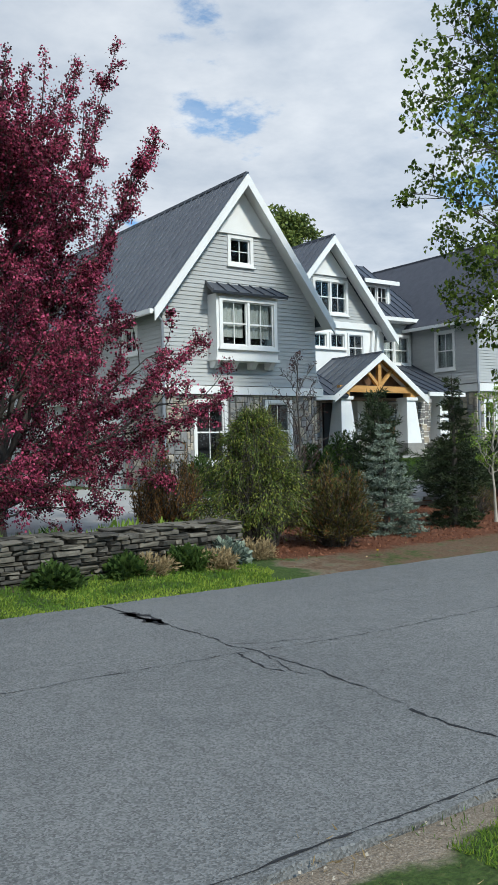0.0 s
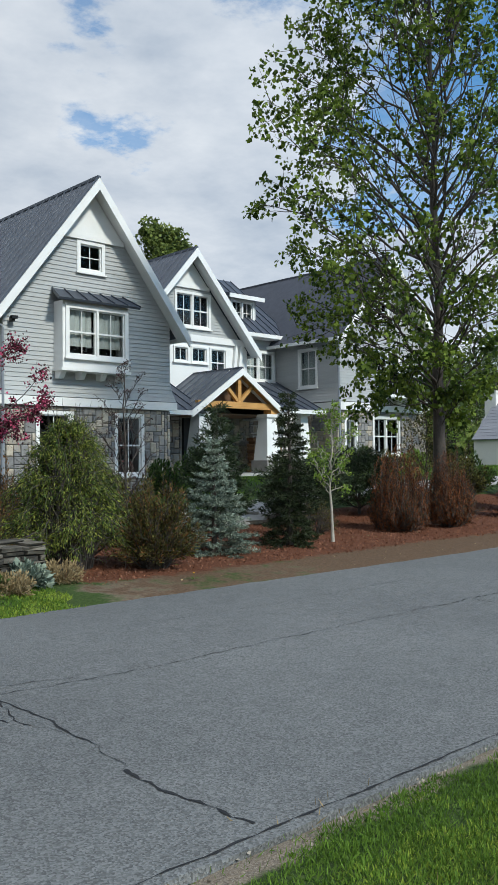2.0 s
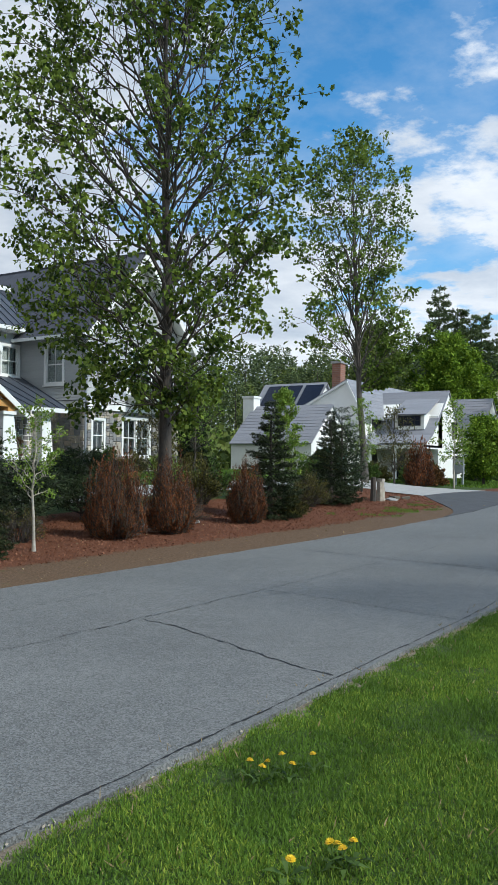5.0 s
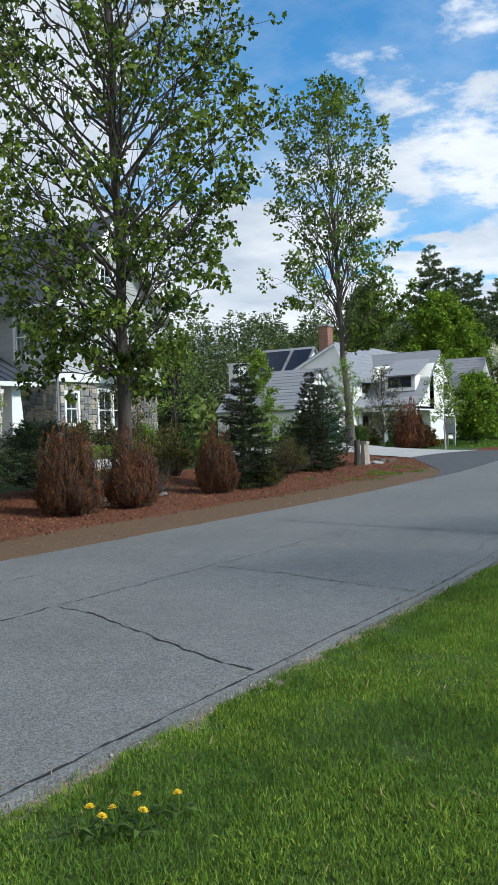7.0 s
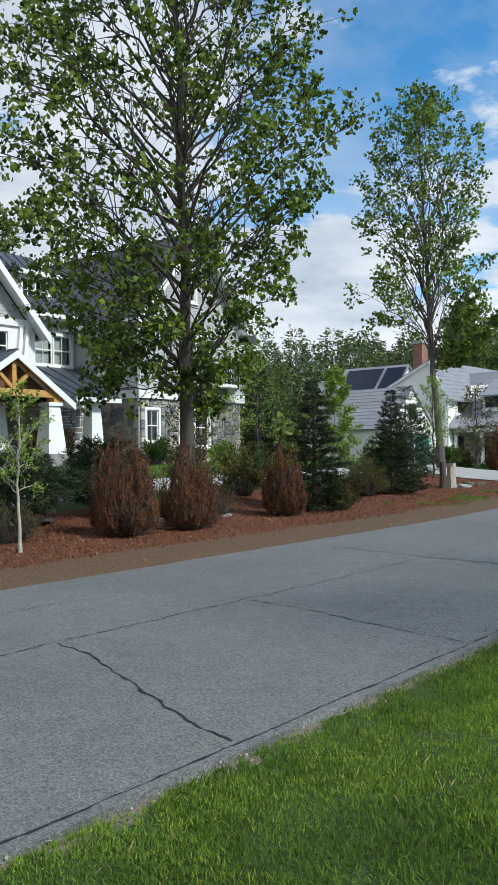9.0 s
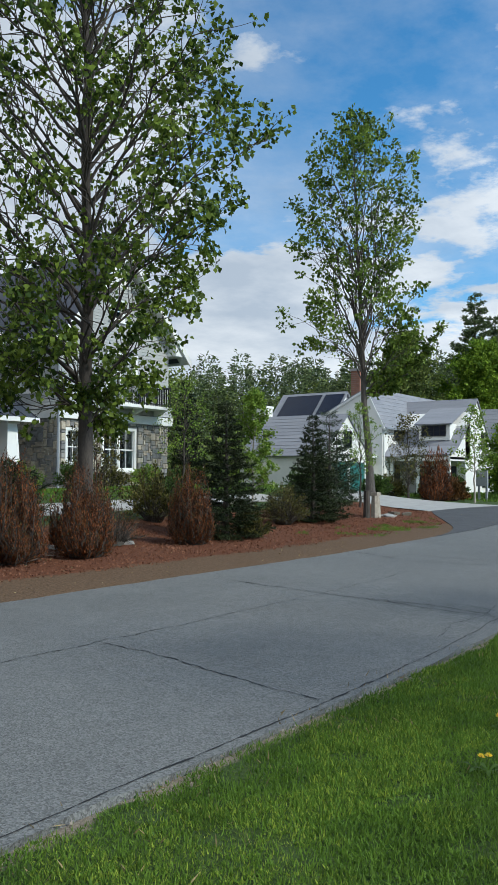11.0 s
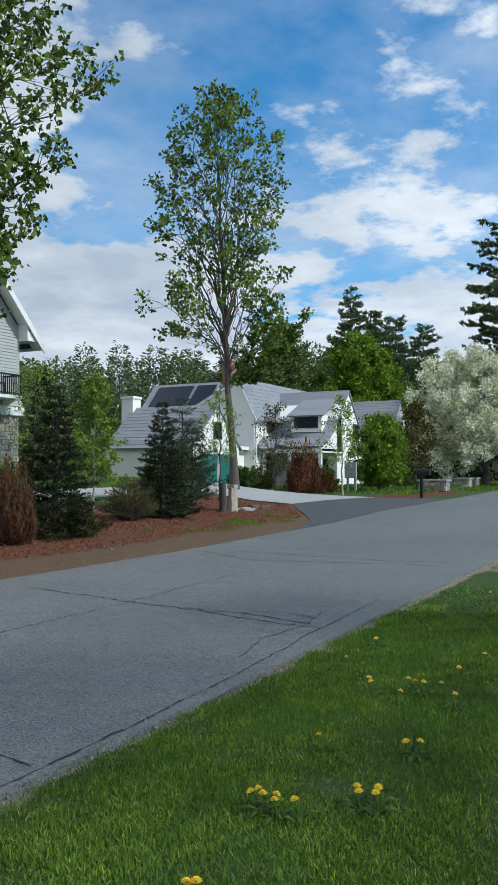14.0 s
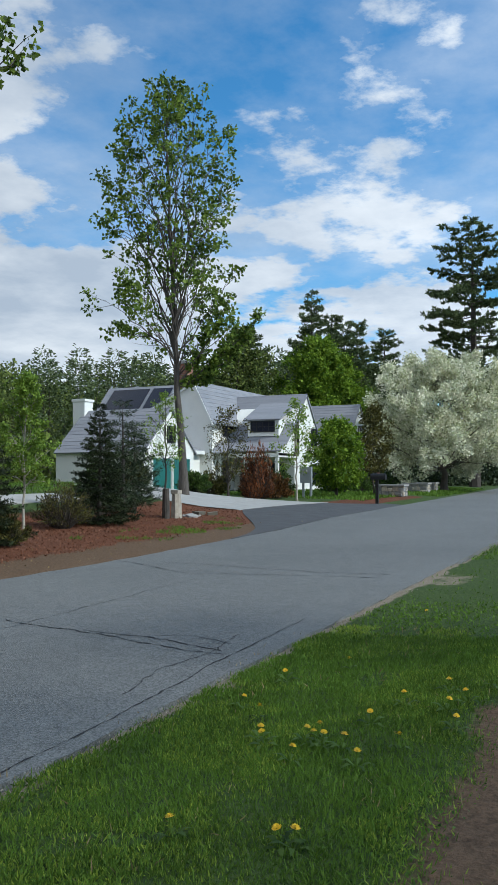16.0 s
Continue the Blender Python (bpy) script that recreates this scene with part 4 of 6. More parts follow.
for x in (20.62, 23.95):
    column(x, 23.35, 3.3)
column(25.95, 23.5, 3.42, wt=0.2, wb=0.3)
column(18.75, 23.4, 3.28, wt=0.2, wb=0.28)
column(23.1, 25.2, 3.3, wt=0.2, wb=0.3)
part("porch_floor", Build().box(17.4, 27.9, 22.6, 25.8, 0.5, 1.08), M_CONC, main)
porch_back = part("stone_wall", Build().box(17.4, 27.9, 25.68, 25.78, 1.08, 3.4), M_MORTAR, main)
stones(porch_back, Face("y", 25.66), 18.0, 27.8, 1.1, 3.3, [(21.6, 22.9, 1.0, 3.2)], 21)
part("front_door", Build().box(21.65, 22.85, 25.58, 25.68, 1.1, 3.2), M_BLACK, main, "dark front door")
roof_plane(main, (24.4, 22.95, 3.52), (26.75, 22.95, 3.52), (27.92, 26.84, 5.0), (24.4, 26.84, 5.0), M_METAL, 0.40, "porch_roof")
roof_plane(main, (17.45, 22.95, 3.30), (20.6, 22.95, 3.30), (20.6, 25.78, 4.78), (17.45, 25.78, 4.78), M_METAL, 0.40, "porch_roof")
part("fascia", Build().box(17.45, 19.95, 22.88, 22.95, 3.14, 3.3), M_WHITE, main)
part("fascia", Build().box(24.72, 26.8, 22.88, 22.95, 3.36, 3.52), M_WHITE, main)

# firewood stacked in the porch
fw_ = thing("firewood_stack", 25.3, 24.9, 1.08, "stack of split brown firewood in the porch", "firewood")
rw = random.Random(6)
LOGS = []
for k in range(4):
    LOGS.append(Build().tube([(0, -0.2, 0), (0, 0.2, 0)], [0.07, 0.068], 6 + k % 3).mesh("log"))
    LOGS[-1].materials.append(mat("split_log", (0.36, 0.21, 0.11), 0.85, (0.17, 0.09, 0.05), 9, 60, 0.4, rnd=0.6) if k == 0 else LOGS[0].materials[0])
for j in range(11):
    for i in range(11):
        lg = new("log", rw.choice(LOGS))
        lg.parent, lg.matrix_parent_inverse = fw_, fw_.matrix_basis.inverted()
        lg.matrix_basis = pose(24.55 + i * 0.145 + (j % 2) * 0.07, 24.9 + rw.uniform(-0.05, 0.05), 1.15 + j * 0.125, 0, rw.uniform(0, 60), rw.uniform(-4, 4))

# ---- white house ----
white = thing("white_house", 58.0, 23.0, 0.2, "white rendered house with grey shingle roofs and black windows", "house")


def gable_block(parent, x0, x1, y0, y1, zb, ze, zr, over=0.25, xr=None, ov=True):
    """A house block whose ridge runs along y, with its gable towards the road."""
    xm = xr or (x0 + x1) / 2
    b = Build()
    b.add([(x0, y0, zb), (x1, y0, zb), (x1, y0, ze), (xm, y0, zr - 0.1), (x0, y0, ze), (x0, y1, zb), (x1, y1, zb), (x1, y1, ze), (xm, y1, zr - 0.1), (x0, y1, ze)],
          [(0, 1, 2, 3, 4), (9, 8, 7, 6, 5), (0, 4, 9, 5), (1, 6, 7, 2), (4, 3, 8, 9), (3, 2, 7, 8)])
    part("wall", b, M_WALLW, parent)
    for xe in (x0, x1):
        s = -1 if xe == x0 else 1
        k = (zr - ze) / abs(xm - xe)
        xo, zo = xe + s * over, ze - k * over
        q = [(xo, y1, zo), (xo, y0 - 0.1, zo), (xm, y0 - 0.1, zr), (xm, y1, zr)]
        r = roof_plane(parent, *(q if s < 0 else q[::-1]), M_SLATE, 0, t=0.08) if s < 0 else roof_plane(parent, (xo, y0 - 0.1, zo), (xo, y1, zo), (xm, y1, zr), (xm, y0 - 0.1, zr), M_SLATE, 0, t=0.08)
        if s < 0:
            n = int(math.hypot(xm - xo, zr - zo) / 0.3)
            for i in range(1, n):
                t = i / n
                part("shingle_course", Build().bar((xo + (xm - xo) * t, y0 - 0.1, zo + (zr - zo) * t + 0.004), (xo + (xm - xo) * t, y1, zo + (zr - zo) * t + 0.001), 0.03, 0.012), M_SLATE, r)


def simple_window(parent, face, u0, u1, v0, v1, cols=2, rows=2):
    b = Build()
    c = 0.06
    ring = [(u0, v0), (u1, v0), (u1, v1), (u0, v1), (u0 + c, v0 + c), (u1 - c, v0 + c), (u1 - c, v1 - c), (u0 + c, v1 - c)]
    b.add([face.p(u, v, d) for d in (0.0, 0.06) for u, v in ring],
          [(8 + i, 8 + (i + 1) % 4, 12 + (i + 1) % 4, 12 + i) for i in range(4)] + [(i, 8 + i, 8 + (i + 1) % 4, (i + 1) % 4)[::-1] for i in range(4)] + [(4 + i, 4 + (i + 1) % 4, 12 + (i + 1) % 4, 12 + i)[::-1] for i in range(4)])
    w = part("window", b, M_BLACK, parent)
    for i in range(1, cols):
        u = u0 + (u1 - u0) * i / cols
        part("glazing_bar", face.box(Build(), u - 0.02, u + 0.02, v0 + c, v1 - c, 0.0, 0.05), M_BLACK, w)
    for i in range(1, rows):
        z = v0 + (v1 - v0) * i / rows
        part("glazing_bar", face.box(Build(), u0 + c, u1 - c, z - 0.02, z + 0.02, 0.0, 0.047), M_BLACK, w)
    part("pane", face.box(Build(), u0 + c, u1 - c, v0 + c, v1 - c, 0.004, 0.02), M_SOLAR, w, "dark reflecting glass")


gable_block(white, 47.3, 52.5, 23.4, 29.05, 0.0, 2.95, 5.2)
part("chimney", Build().box(49.5, 50.3, 28.8, 29.6, 0.2, 5.72).box(49.44, 50.36, 28.74, 29.66, 5.72, 5.86), M_WALLW, white, "white rendered chimney")
fg = Face("y", 23.4)
for x0 in (48.0, 50.1):
    g = part("garage_door", fg.box(Build(), x0, x0 + 1.85, 0.15, 2.4, 0, 0.07), M_TEAL, white, "teal boarded garage door")
    part("brace", Build().bar((x0 + 0.1, 23.31, 0.3), (x0 + 1.75, 23.31, 1.1), 0.1, 0.04, (0, 1, 0)).bar((x0 + 0.1, 23.31, 1.1), (x0 + 1.75, 23.31, 0.3), 0.1, 0.035, (0, 1, 0)), M_TEAL, g)
    part("casing", fg.box(fg.box(Build(), x0 - 0.12, x0 - 0.01, 0.1, 2.5, 0, 0.1), x0 - 0.12, x0 + 1.97, 2.42, 2.55, 0, 0.1), M_WHITE, g)
simple_window(white, fg, 49.55, 50.4, 3.25, 4.2)
# low link between the garage and the main block
part("wall", Build().box(52.52, 55.98, 24.9, 28.0, 0.1, 3.0), M_WALLW, white)
roof_plane(white, (52.55, 24.6, 3.0), (55.98, 24.6, 3.0), (55.98, 28.0, 4.3), (52.55, 28.0, 4.3), M_SLATE, 0, "link_roof", 0.08)
part("fascia", Build().box(52.8, 55.95, 24.52, 24.6, 2.78, 3.0), M_WHITE, white)
# wing with its gable to the road and a long sloping roof over the porch
fw = Face("y", 20.0)
wb_ = Build()
wb_.add([(59.4, 20.0, 0.1), (64.6, 20.0, 0.1), (64.6, 20.0, 3.0), (61.4, 20.0, 6.65), (59.4, 20.0, 4.9), (59.4, 26.0, 0.1), (64.6, 26.0, 0.1), (64.6, 26.0, 3.0), (61.4, 26.0, 6.65), (59.4, 26.0, 4.9)],
        [(0, 1, 2, 3, 4), (9, 8, 7, 6, 5), (0, 4, 9, 5), (1, 6, 7, 2), (4, 3, 8, 9), (3, 2, 7, 8)])
part("wall", wb_, M_WALLW, white)
prof = [(61.4, 6.8), (60.2, 5.55), (59.0, 4.35), (58.0, 3.55), (56.8, 3.0)]
for (xa, za), (xb, zb2) in zip(prof, prof[1:]):
    roof_plane(white, (xb, 26.0, zb2), (xb, 19.9, zb2), (xa, 19.9, za), (xa, 26.0, za), M_SLATE, 0, t=0.08)
roof_plane(white, (64.9, 19.9, 2.7), (64.9, 26.0, 2.7), (61.4, 26.0, 6.8), (61.4, 19.9, 6.8), M_SLATE, 0, t=0.08)
fl = Build()
for (xa, za), (xb, zb2) in zip(prof[1:], prof[2:]):
    fl.hexa([(xb, 20.12, zb2 - 0.06), (xb, 20.0, zb2 - 0.06), (xa, 20.0, za - 0.06), (xa, 20.12, za - 0.06)], [(xb, 20.12, 2.7), (xb, 20.0, 2.7), (xa, 20.0, 2.7), (xa, 20.12, 2.7)])
part("wall", fl, M_WALLW, white)
part("porch_beam", Build().box(56.85, 59.4, 20.0, 20.2, 2.6, 2.85).box(56.85, 57.1, 20.2, 24.2, 2.6, 2.85), M_WHITE, white)
for y in (20.15, 22.2, 24.0):
    part("porch_post", Build().box(56.9, 57.1, y - 0.1, y + 0.1, 0.1, 2.6), M_WHITE, white)
fx = Face("x", 59.4)
for y in (20.6, 22.4):
    simple_window(white, fx, y, y + 1.0, 0.6, 2.3, 2, 3)
simple_window(white, fw, 62.2, 63.2, 3.4, 4.6)
simple_window(white, fw, 62.4, 63.8, 0.9, 2.2)
fdm = Face("x", 58.4)
part("dormer", Build().box(58.4, 60.6, 20.65, 22.75, 3.95, 5.02), M_WALLW, white)
roof_plane(white, (58.1, 22.95, 5.0), (58.1, 20.4, 5.0), (60.8, 20.4, 6.2), (60.8, 22.95, 6.2), M_SLATE, 0, "dormer_roof", 0.08)
simple_window(white, fdm, 20.9, 22.55, 4.2, 4.9, 4, 2)
# main block, ridge along x
mb = Build()
mb.add([(56.0, 24.2, 0.1), (56.0, 24.2, 5.0), (56.0, 25.3, 7.25), (56.0, 31.0, 4.4), (56.0, 31.0, 0.1), (70.0, 24.2, 0.1), (70.0, 24.2, 5.0), (70.0, 25.3, 7.25), (70.0, 31.0, 4.4), (70.0, 31.0, 0.1)],
       [(0, 1, 2, 3, 4), (9, 8, 7, 6, 5), (0, 5, 6, 1), (4, 3, 8, 9), (1, 6, 7, 2), (2, 7, 8, 3)])
part("wall", mb, M_WALLW, white)
front = roof_plane(white, (55.9, 23.95, 4.72), (70.2, 23.95, 4.72), (70.2, 25.3, 7.37), (55.9, 25.3, 7.37), M_SLATE, 0, t=0.08)
roof_plane(white, (70.2, 31.3, 4.32), (55.9, 31.3, 4.32), (55.9, 25.3, 7.37), (70.2, 25.3, 7.37), M_SLATE, 0, t=0.08)
for i in range(1, 11):
    part("shingle_course", Build().bar((55.9, 23.95 + 0.135 * i, 4.725 + 0.265 * i), (61.4, 23.95 + 0.135 * i, 4.722 + 0.265 * i), 0.03, 0.012), M_SLATE, front)
for ya, za, yb, zb3 in ((23.95, 4.70, 25.3, 7.35), (31.3, 4.30, 25.3, 7.35)):
    part("bargeboard", Build().bar((55.93, ya, za - 0.14), (55.93, yb, zb3 - 0.14), 0.12, 0.2, (1, 0, 0)), M_WHITE, white)
part("gutter", Build().box(55.9, 60.0, 23.84, 23.95, 4.62, 4.74), M_PIPE, white)
part("downpipe", Build().tube([(56.1, 23.9, 4.62), (56.1, 24.12, 4.3), (56.1, 24.12, 0.3)], [0.05] * 3, 8), M_WHITE, white)
fm = Face("y", 24.2)
simple_window(white, fm, 57.75, 59.15, 3.95, 4.75)
# lean-to porch roof against the front, hipped at its end
lean = roof_plane(white, (57.0, 22.8, 2.92), (59.4, 22.8, 2.92), (59.4, 24.2, 3.75), (57.35, 24.2, 3.75), M_SLATE, 0, "porch_roof", 0.08)
part("hip", Build().add([(56.05, 24.18, 2.92), (57.0, 22.8, 2.92), (57.35, 24.18, 3.75), (56.05, 24.18, 2.84), (57.0, 22.8, 2.84), (57.35, 24.18, 2.84)], [(0, 1, 2), (5, 4, 3), (0, 3, 4, 1), (1, 4, 5, 2), (2, 5, 3, 0)]), M_SLATE, lean)
part("porch_door", fm.box(Build(), 57.5, 58.5, 0.2, 2.4, 0, 0.06), M_BLACK, white, "dark glazed porch door")
chim = part("chimney", Build().box(56.08, 56.85, 25.85, 26.5, 6.2, 8.5), M_BRICK, white, "red brick chimney")
part("cap", Build().box(56.0, 56.93, 25.77, 26.58, 8.5, 8.66), M_CONC, chim)
for i in range(12):
    part("mortar_joint", Build().box(56.073, 56.857, 25.843, 26.507, 6.9 + 0.13 * i, 6.915 + 0.13 * i), M_MORTAR, chim)
# rear wing with solar panels
rb = thing("rear_wing", 60.0, 34.0, 0.3, "grey roofed rear wing carrying dark solar panels", "house")
roof_plane(rb, (56.0, 34.0, 4.0), (56.0, 28.6, 4.0), (59.5, 28.6, 7.6), (59.5, 34.0, 7.6), M_SLATE, 0)
part("wall", Build().add([(56.2, 28.8, 0), (63, 28.8, 0), (63, 33.9, 0), (56.2, 33.9, 0), (56.2, 28.8, 4.1), (63, 28.8, 4.1), (63, 33.9, 4.1), (56.2, 33.9, 4.1), (59.5, 28.8, 7.5), (59.5, 33.9, 7.5)], [(0, 1, 5, 8, 4), (2, 3, 7, 9, 6), (0, 4, 7, 3), (1, 2, 6, 5)]), M_WALLW, rb)
roof_plane(rb, (63.2, 28.6, 4.0), (63.2, 34.0, 4.0), (59.5, 34.0, 7.6), (59.5, 28.6, 7.6), M_SLATE, 0)
for y0, y1 in ((28.7, 30.2), (30.5, 33.4)):
    sp_ = Build().slab((56.7, y1, 4.84), (56.7, y0, 4.84), (59.2, y0, 7.41), (59.2, y1, 7.41), 0.05)
    part("solar_panel", sp_, M_SOLAR, rb, "dark solar panel")
nb = thing("neighbour_house", 77.0, 21.6, 0.2, "small white gabled building with a grey roof", "house")
gable_block(nb, 75.0, 80.0, 21.6, 27.6, 0.0, 4.6, 7.4)
simple_window(nb, Face("y", 21.6), 77.2, 78.2, 4.6, 5.6)

# ---- plants ----
def quads_mesh(name, V, material):
    """A mesh of separate quads; V has the shape (n, 4, 3)."""
    n = len(V)
    me = bpy.data.meshes.new(name)
    me.vertices.add(4 * n)
    me.vertices.foreach_set("co", V.astype(np.float32).ravel())
    me.loops.add(4 * n)
    me.loops.foreach_set("vertex_index", np.arange(4 * n, dtype=np.int32))
    me.polygons.add(n)
    me.polygons.foreach_set("loop_start", np.arange(0, 4 * n, 4, dtype=np.int32))
    me.update(calc_edges=True)
    me.materials.append(material)
    return me


def unit(a):
    return a / np.maximum(np.linalg.norm(a, axis=-1, keepdims=True), 1e-6)


def leaf_quads(P, D, L, W, rng, fold=0.25):
    """Diamond leaves from the points P along the directions D, with lengths L and widths W."""
    n = len(P)
    D = unit(D)
    R = rng.normal(size=(n, 3))
    S = unit(np.cross(D, R))
    N = np.cross(S, D)
    L, W = np.broadcast_to(L, n)[:, None], np.broadcast_to(W, n)[:, None]
    mid = P + D * L * 0.45
    return np.stack([P, mid + S * W / 2 + N * W * fold, P + D * L, mid - S * W / 2 + N * W * fold], 1)


class Wood:
    """Collects tapered branches."""

    def __init__(self):
        self.b = Build()

    def add(self, pts, r0, r1, n=5):
        k = len(pts)
        self.b.tube(pts, [r0 + (r1 - r0) * i / (k - 1) for i in range(k)], n, cap=False)


def curve(a, c, b, n, rng, wob):
    t = np.linspace(0, 1, n)[:, None]
    p = (1 - t) ** 2 * a + 2 * t * (1 - t) * c + t ** 2 * b
    w = rng.normal(size=(n, 3)) * wob
    w[0] = w[-1] = 0
    return p + w


def deciduous(name, label, x, y, H, env, h0, r, limbs, elev, leaf, bark, size, per=5, subs=9, twigs=5, seed=1, lean=(0, 0), category="tree",
              droop=0.3, bare=0.25, upto=0.92, extra=None, spread=1.0, fork=0.0, z=None, group="", shift=(0, 0), shoots=0, flat=0.0, bend=1.0, reach=(), reach_from=0.16, reach_n=4):
    """A tree: trunk, limbs that reach an envelope of (height share, radius), side branches, twigs, leaves."""
    rng = np.random.default_rng(seed)
    base = np.array([x, y, gz(x, y) - 0.03 if z is None else z])
    e = thing(name, *base, label, category, group)
    hs, rs = [p[0] for p in env], [p[1] for p in env]
    W = Wood()
    top = base + np.array([lean[0], lean[1], H * upto])
    trunk = curve(base, (base + top) / 2 + rng.normal(size=3) * (0.02 * H * bend) * [1, 1, 0], top, 12, rng, 0.006 * H * bend * np.array([1, 1, 0.2]))
    tk = np.linspace(0, 1, 12)
    W.b.tube(list(trunk), [r * (1.25 if k == 0 else 1) * (1 - 0.93 * (k / 11) ** 0.8) + 0.006 for k in range(12)], 9, cap=False)

    def at(zz):
        t = min(1.0, max(0.0, zz / (H * upto)))
        return np.array([np.interp(t, tk, trunk[:, k]) for k in range(3)]), r * (1 - 0.93 * t ** 0.8) + 0.006
    P, D = [], []
    for i in range(limbs):
        f = (i + 0.5) / limbs
        ze = hs[0] + (1 - hs[0]) * f ** 0.85
        az = i * 2.39996 + rng.uniform(-0.4, 0.4)
        R = np.interp(ze, hs, rs) * rng.uniform(0.72, 1.05)
        zend = ze * H
        start, rr = at(max(h0 * H * rng.uniform(0.9, 1.25), zend - (R + 0.1 * H * fork) * math.tan(radians(elev * (1 - flat * (1 - f)))) * rng.uniform(0.8, 1.2)))
        out = np.array([math.cos(az), math.sin(az), 0.0])
        end = base + np.array([lean[0] * ze, lean[1] * ze, zend]) + np.array([shift[0], shift[1], 0.0]) + out * R
        L = np.linalg.norm(end - start)
        c = start + (end - start) * 0.5 + np.array([0, 0, 0.12 * L]) + rng.normal(size=3) * 0.05 * L
        n = 9
        lp = curve(start, c, end, n, rng, 0.018 * L)
        W.add(list(lp), min(rr * 0.5, 0.007 + 0.0072 * L), 0.005)
        for j in range(subs):
            s = 0.22 + 0.78 * (j + rng.uniform(0, 1)) / subs
            k = s * (n - 1)
            a = lp[int(k)] + (lp[min(int(k) + 1, n - 1)] - lp[int(k)]) * (k - int(k))
            tang = unit(lp[min(int(k) + 1, n - 1)] - lp[max(int(k) - 1, 0)])
            d = unit(tang * 0.8 + unit(rng.normal(size=3)) * 0.9 * spread + np.array([0, 0, 0.25]))
            sl = (0.16 + 0.22 * (1 - s)) * L * rng.uniform(0.6, 1.2) + 0.12 * size / 0.1
            b_ = a + d * sl
            sp = curve(a, (a + b_) / 2 + rng.normal(size=3) * 0.06 * sl, b_, 5, rng, 0.01 * sl)
            W.add(list(sp), 0.006 + 0.006 * sl, 0.003, 3)
            if s < bare * (1 if not flat else min(1.0, 0.85 + 0.6 * f)):
                continue
            for q in range(twigs):
                t = rng.uniform(0.25, 1.0)
                p0 = sp[0] + (sp[-1] - sp[0]) * t
                td = unit(d * 0.6 + rng.normal(size=3) * 0.7)
                tl = rng.uniform(0.5, 1.3) * size * 1.6
                P.append(p0 + td * tl)
                D.append(td)
            P.append(b_)
            D.append(d)
    for end in reach:
        # long arching limbs with short flowering side shoots
        end = np.array(end)
        start, rr = at(reach_from * H)
        lp = curve(start, start + (end - start) * 0.5 + np.array([0.0, 0.0, -0.05 * H]), end, 16, rng, 0.02)
        W.add(list(lp), 0.05, 0.006)
        for k in range(4, 16):
            for q in range(reach_n):
                a = lp[k] + (lp[k - 1] - lp[k]) * rng.random()
                d = unit((lp[k] - lp[k - 1]) * 2.5 + rng.normal(size=3) * 0.55)
                sl = rng.uniform(0.12, 0.6) * (1.25 - k / 20)
                W.add([a, a + d * sl], 0.008, 0.003, 3)
                for t in np.linspace(0.1, 1, int(3 + sl * 14)):
                    P.append(a + d * sl * t + rng.normal(size=3) * 0.03)
                    D.append(unit(d + rng.normal(size=3) * 0.8))
    ends = [p for p in P if p[2] > base[2] + 0.66 * H]
    for k in range(shoots):
        a = ends[rng.integers(len(ends))]
        d = unit(np.array([a[0] - base[0], a[1] - base[1], 0]) * 0.12 + rng.normal(size=3) * 0.16 + np.array([0, 0, 1.0]))
        sl = rng.uniform(0.5, 1.35)
        W.add([a, a + d * sl * 0.5, a + d * sl], 0.012, 0.004, 4)
        for q in np.linspace(0.05, 1, int(sl * 13)):
            P.append(a + d * sl * q + rng.normal(size=3) * 0.04)
            D.append(unit(d + rng.normal(size=3) * 0.8))
    part("trunk", W.b, bark, e, smooth=True)
    P, D = np.array(P), np.array(D)
    m = len(P) * per
    PP = np.repeat(P, per, 0) + rng.normal(size=(m, 3)) * size * (0.55 if per < 12 else 0.95 if per > 12 else 0.75)
    DD = np.repeat(D, per, 0) * 0.5 + rng.normal(size=(m, 3)) * 0.7 + np.array([0, 0, -droop])
    sz = size * rng.uniform(0.65, 1.25, m)
    if extra:
        pick = rng.random(m) < extra[1]
        part("young_foliage", quads_mesh("young_foliage", leaf_quads(PP[pick], DD[pick], sz[pick], sz[pick] * 0.7, rng), extra[0]), None, e)
        PP, DD, sz = PP[~pick], DD[~pick], sz[~pick]
    part("crown", quads_mesh("crown", leaf_quads(PP, DD, sz, sz * 0.85, rng), leaf), None, e)
    return e


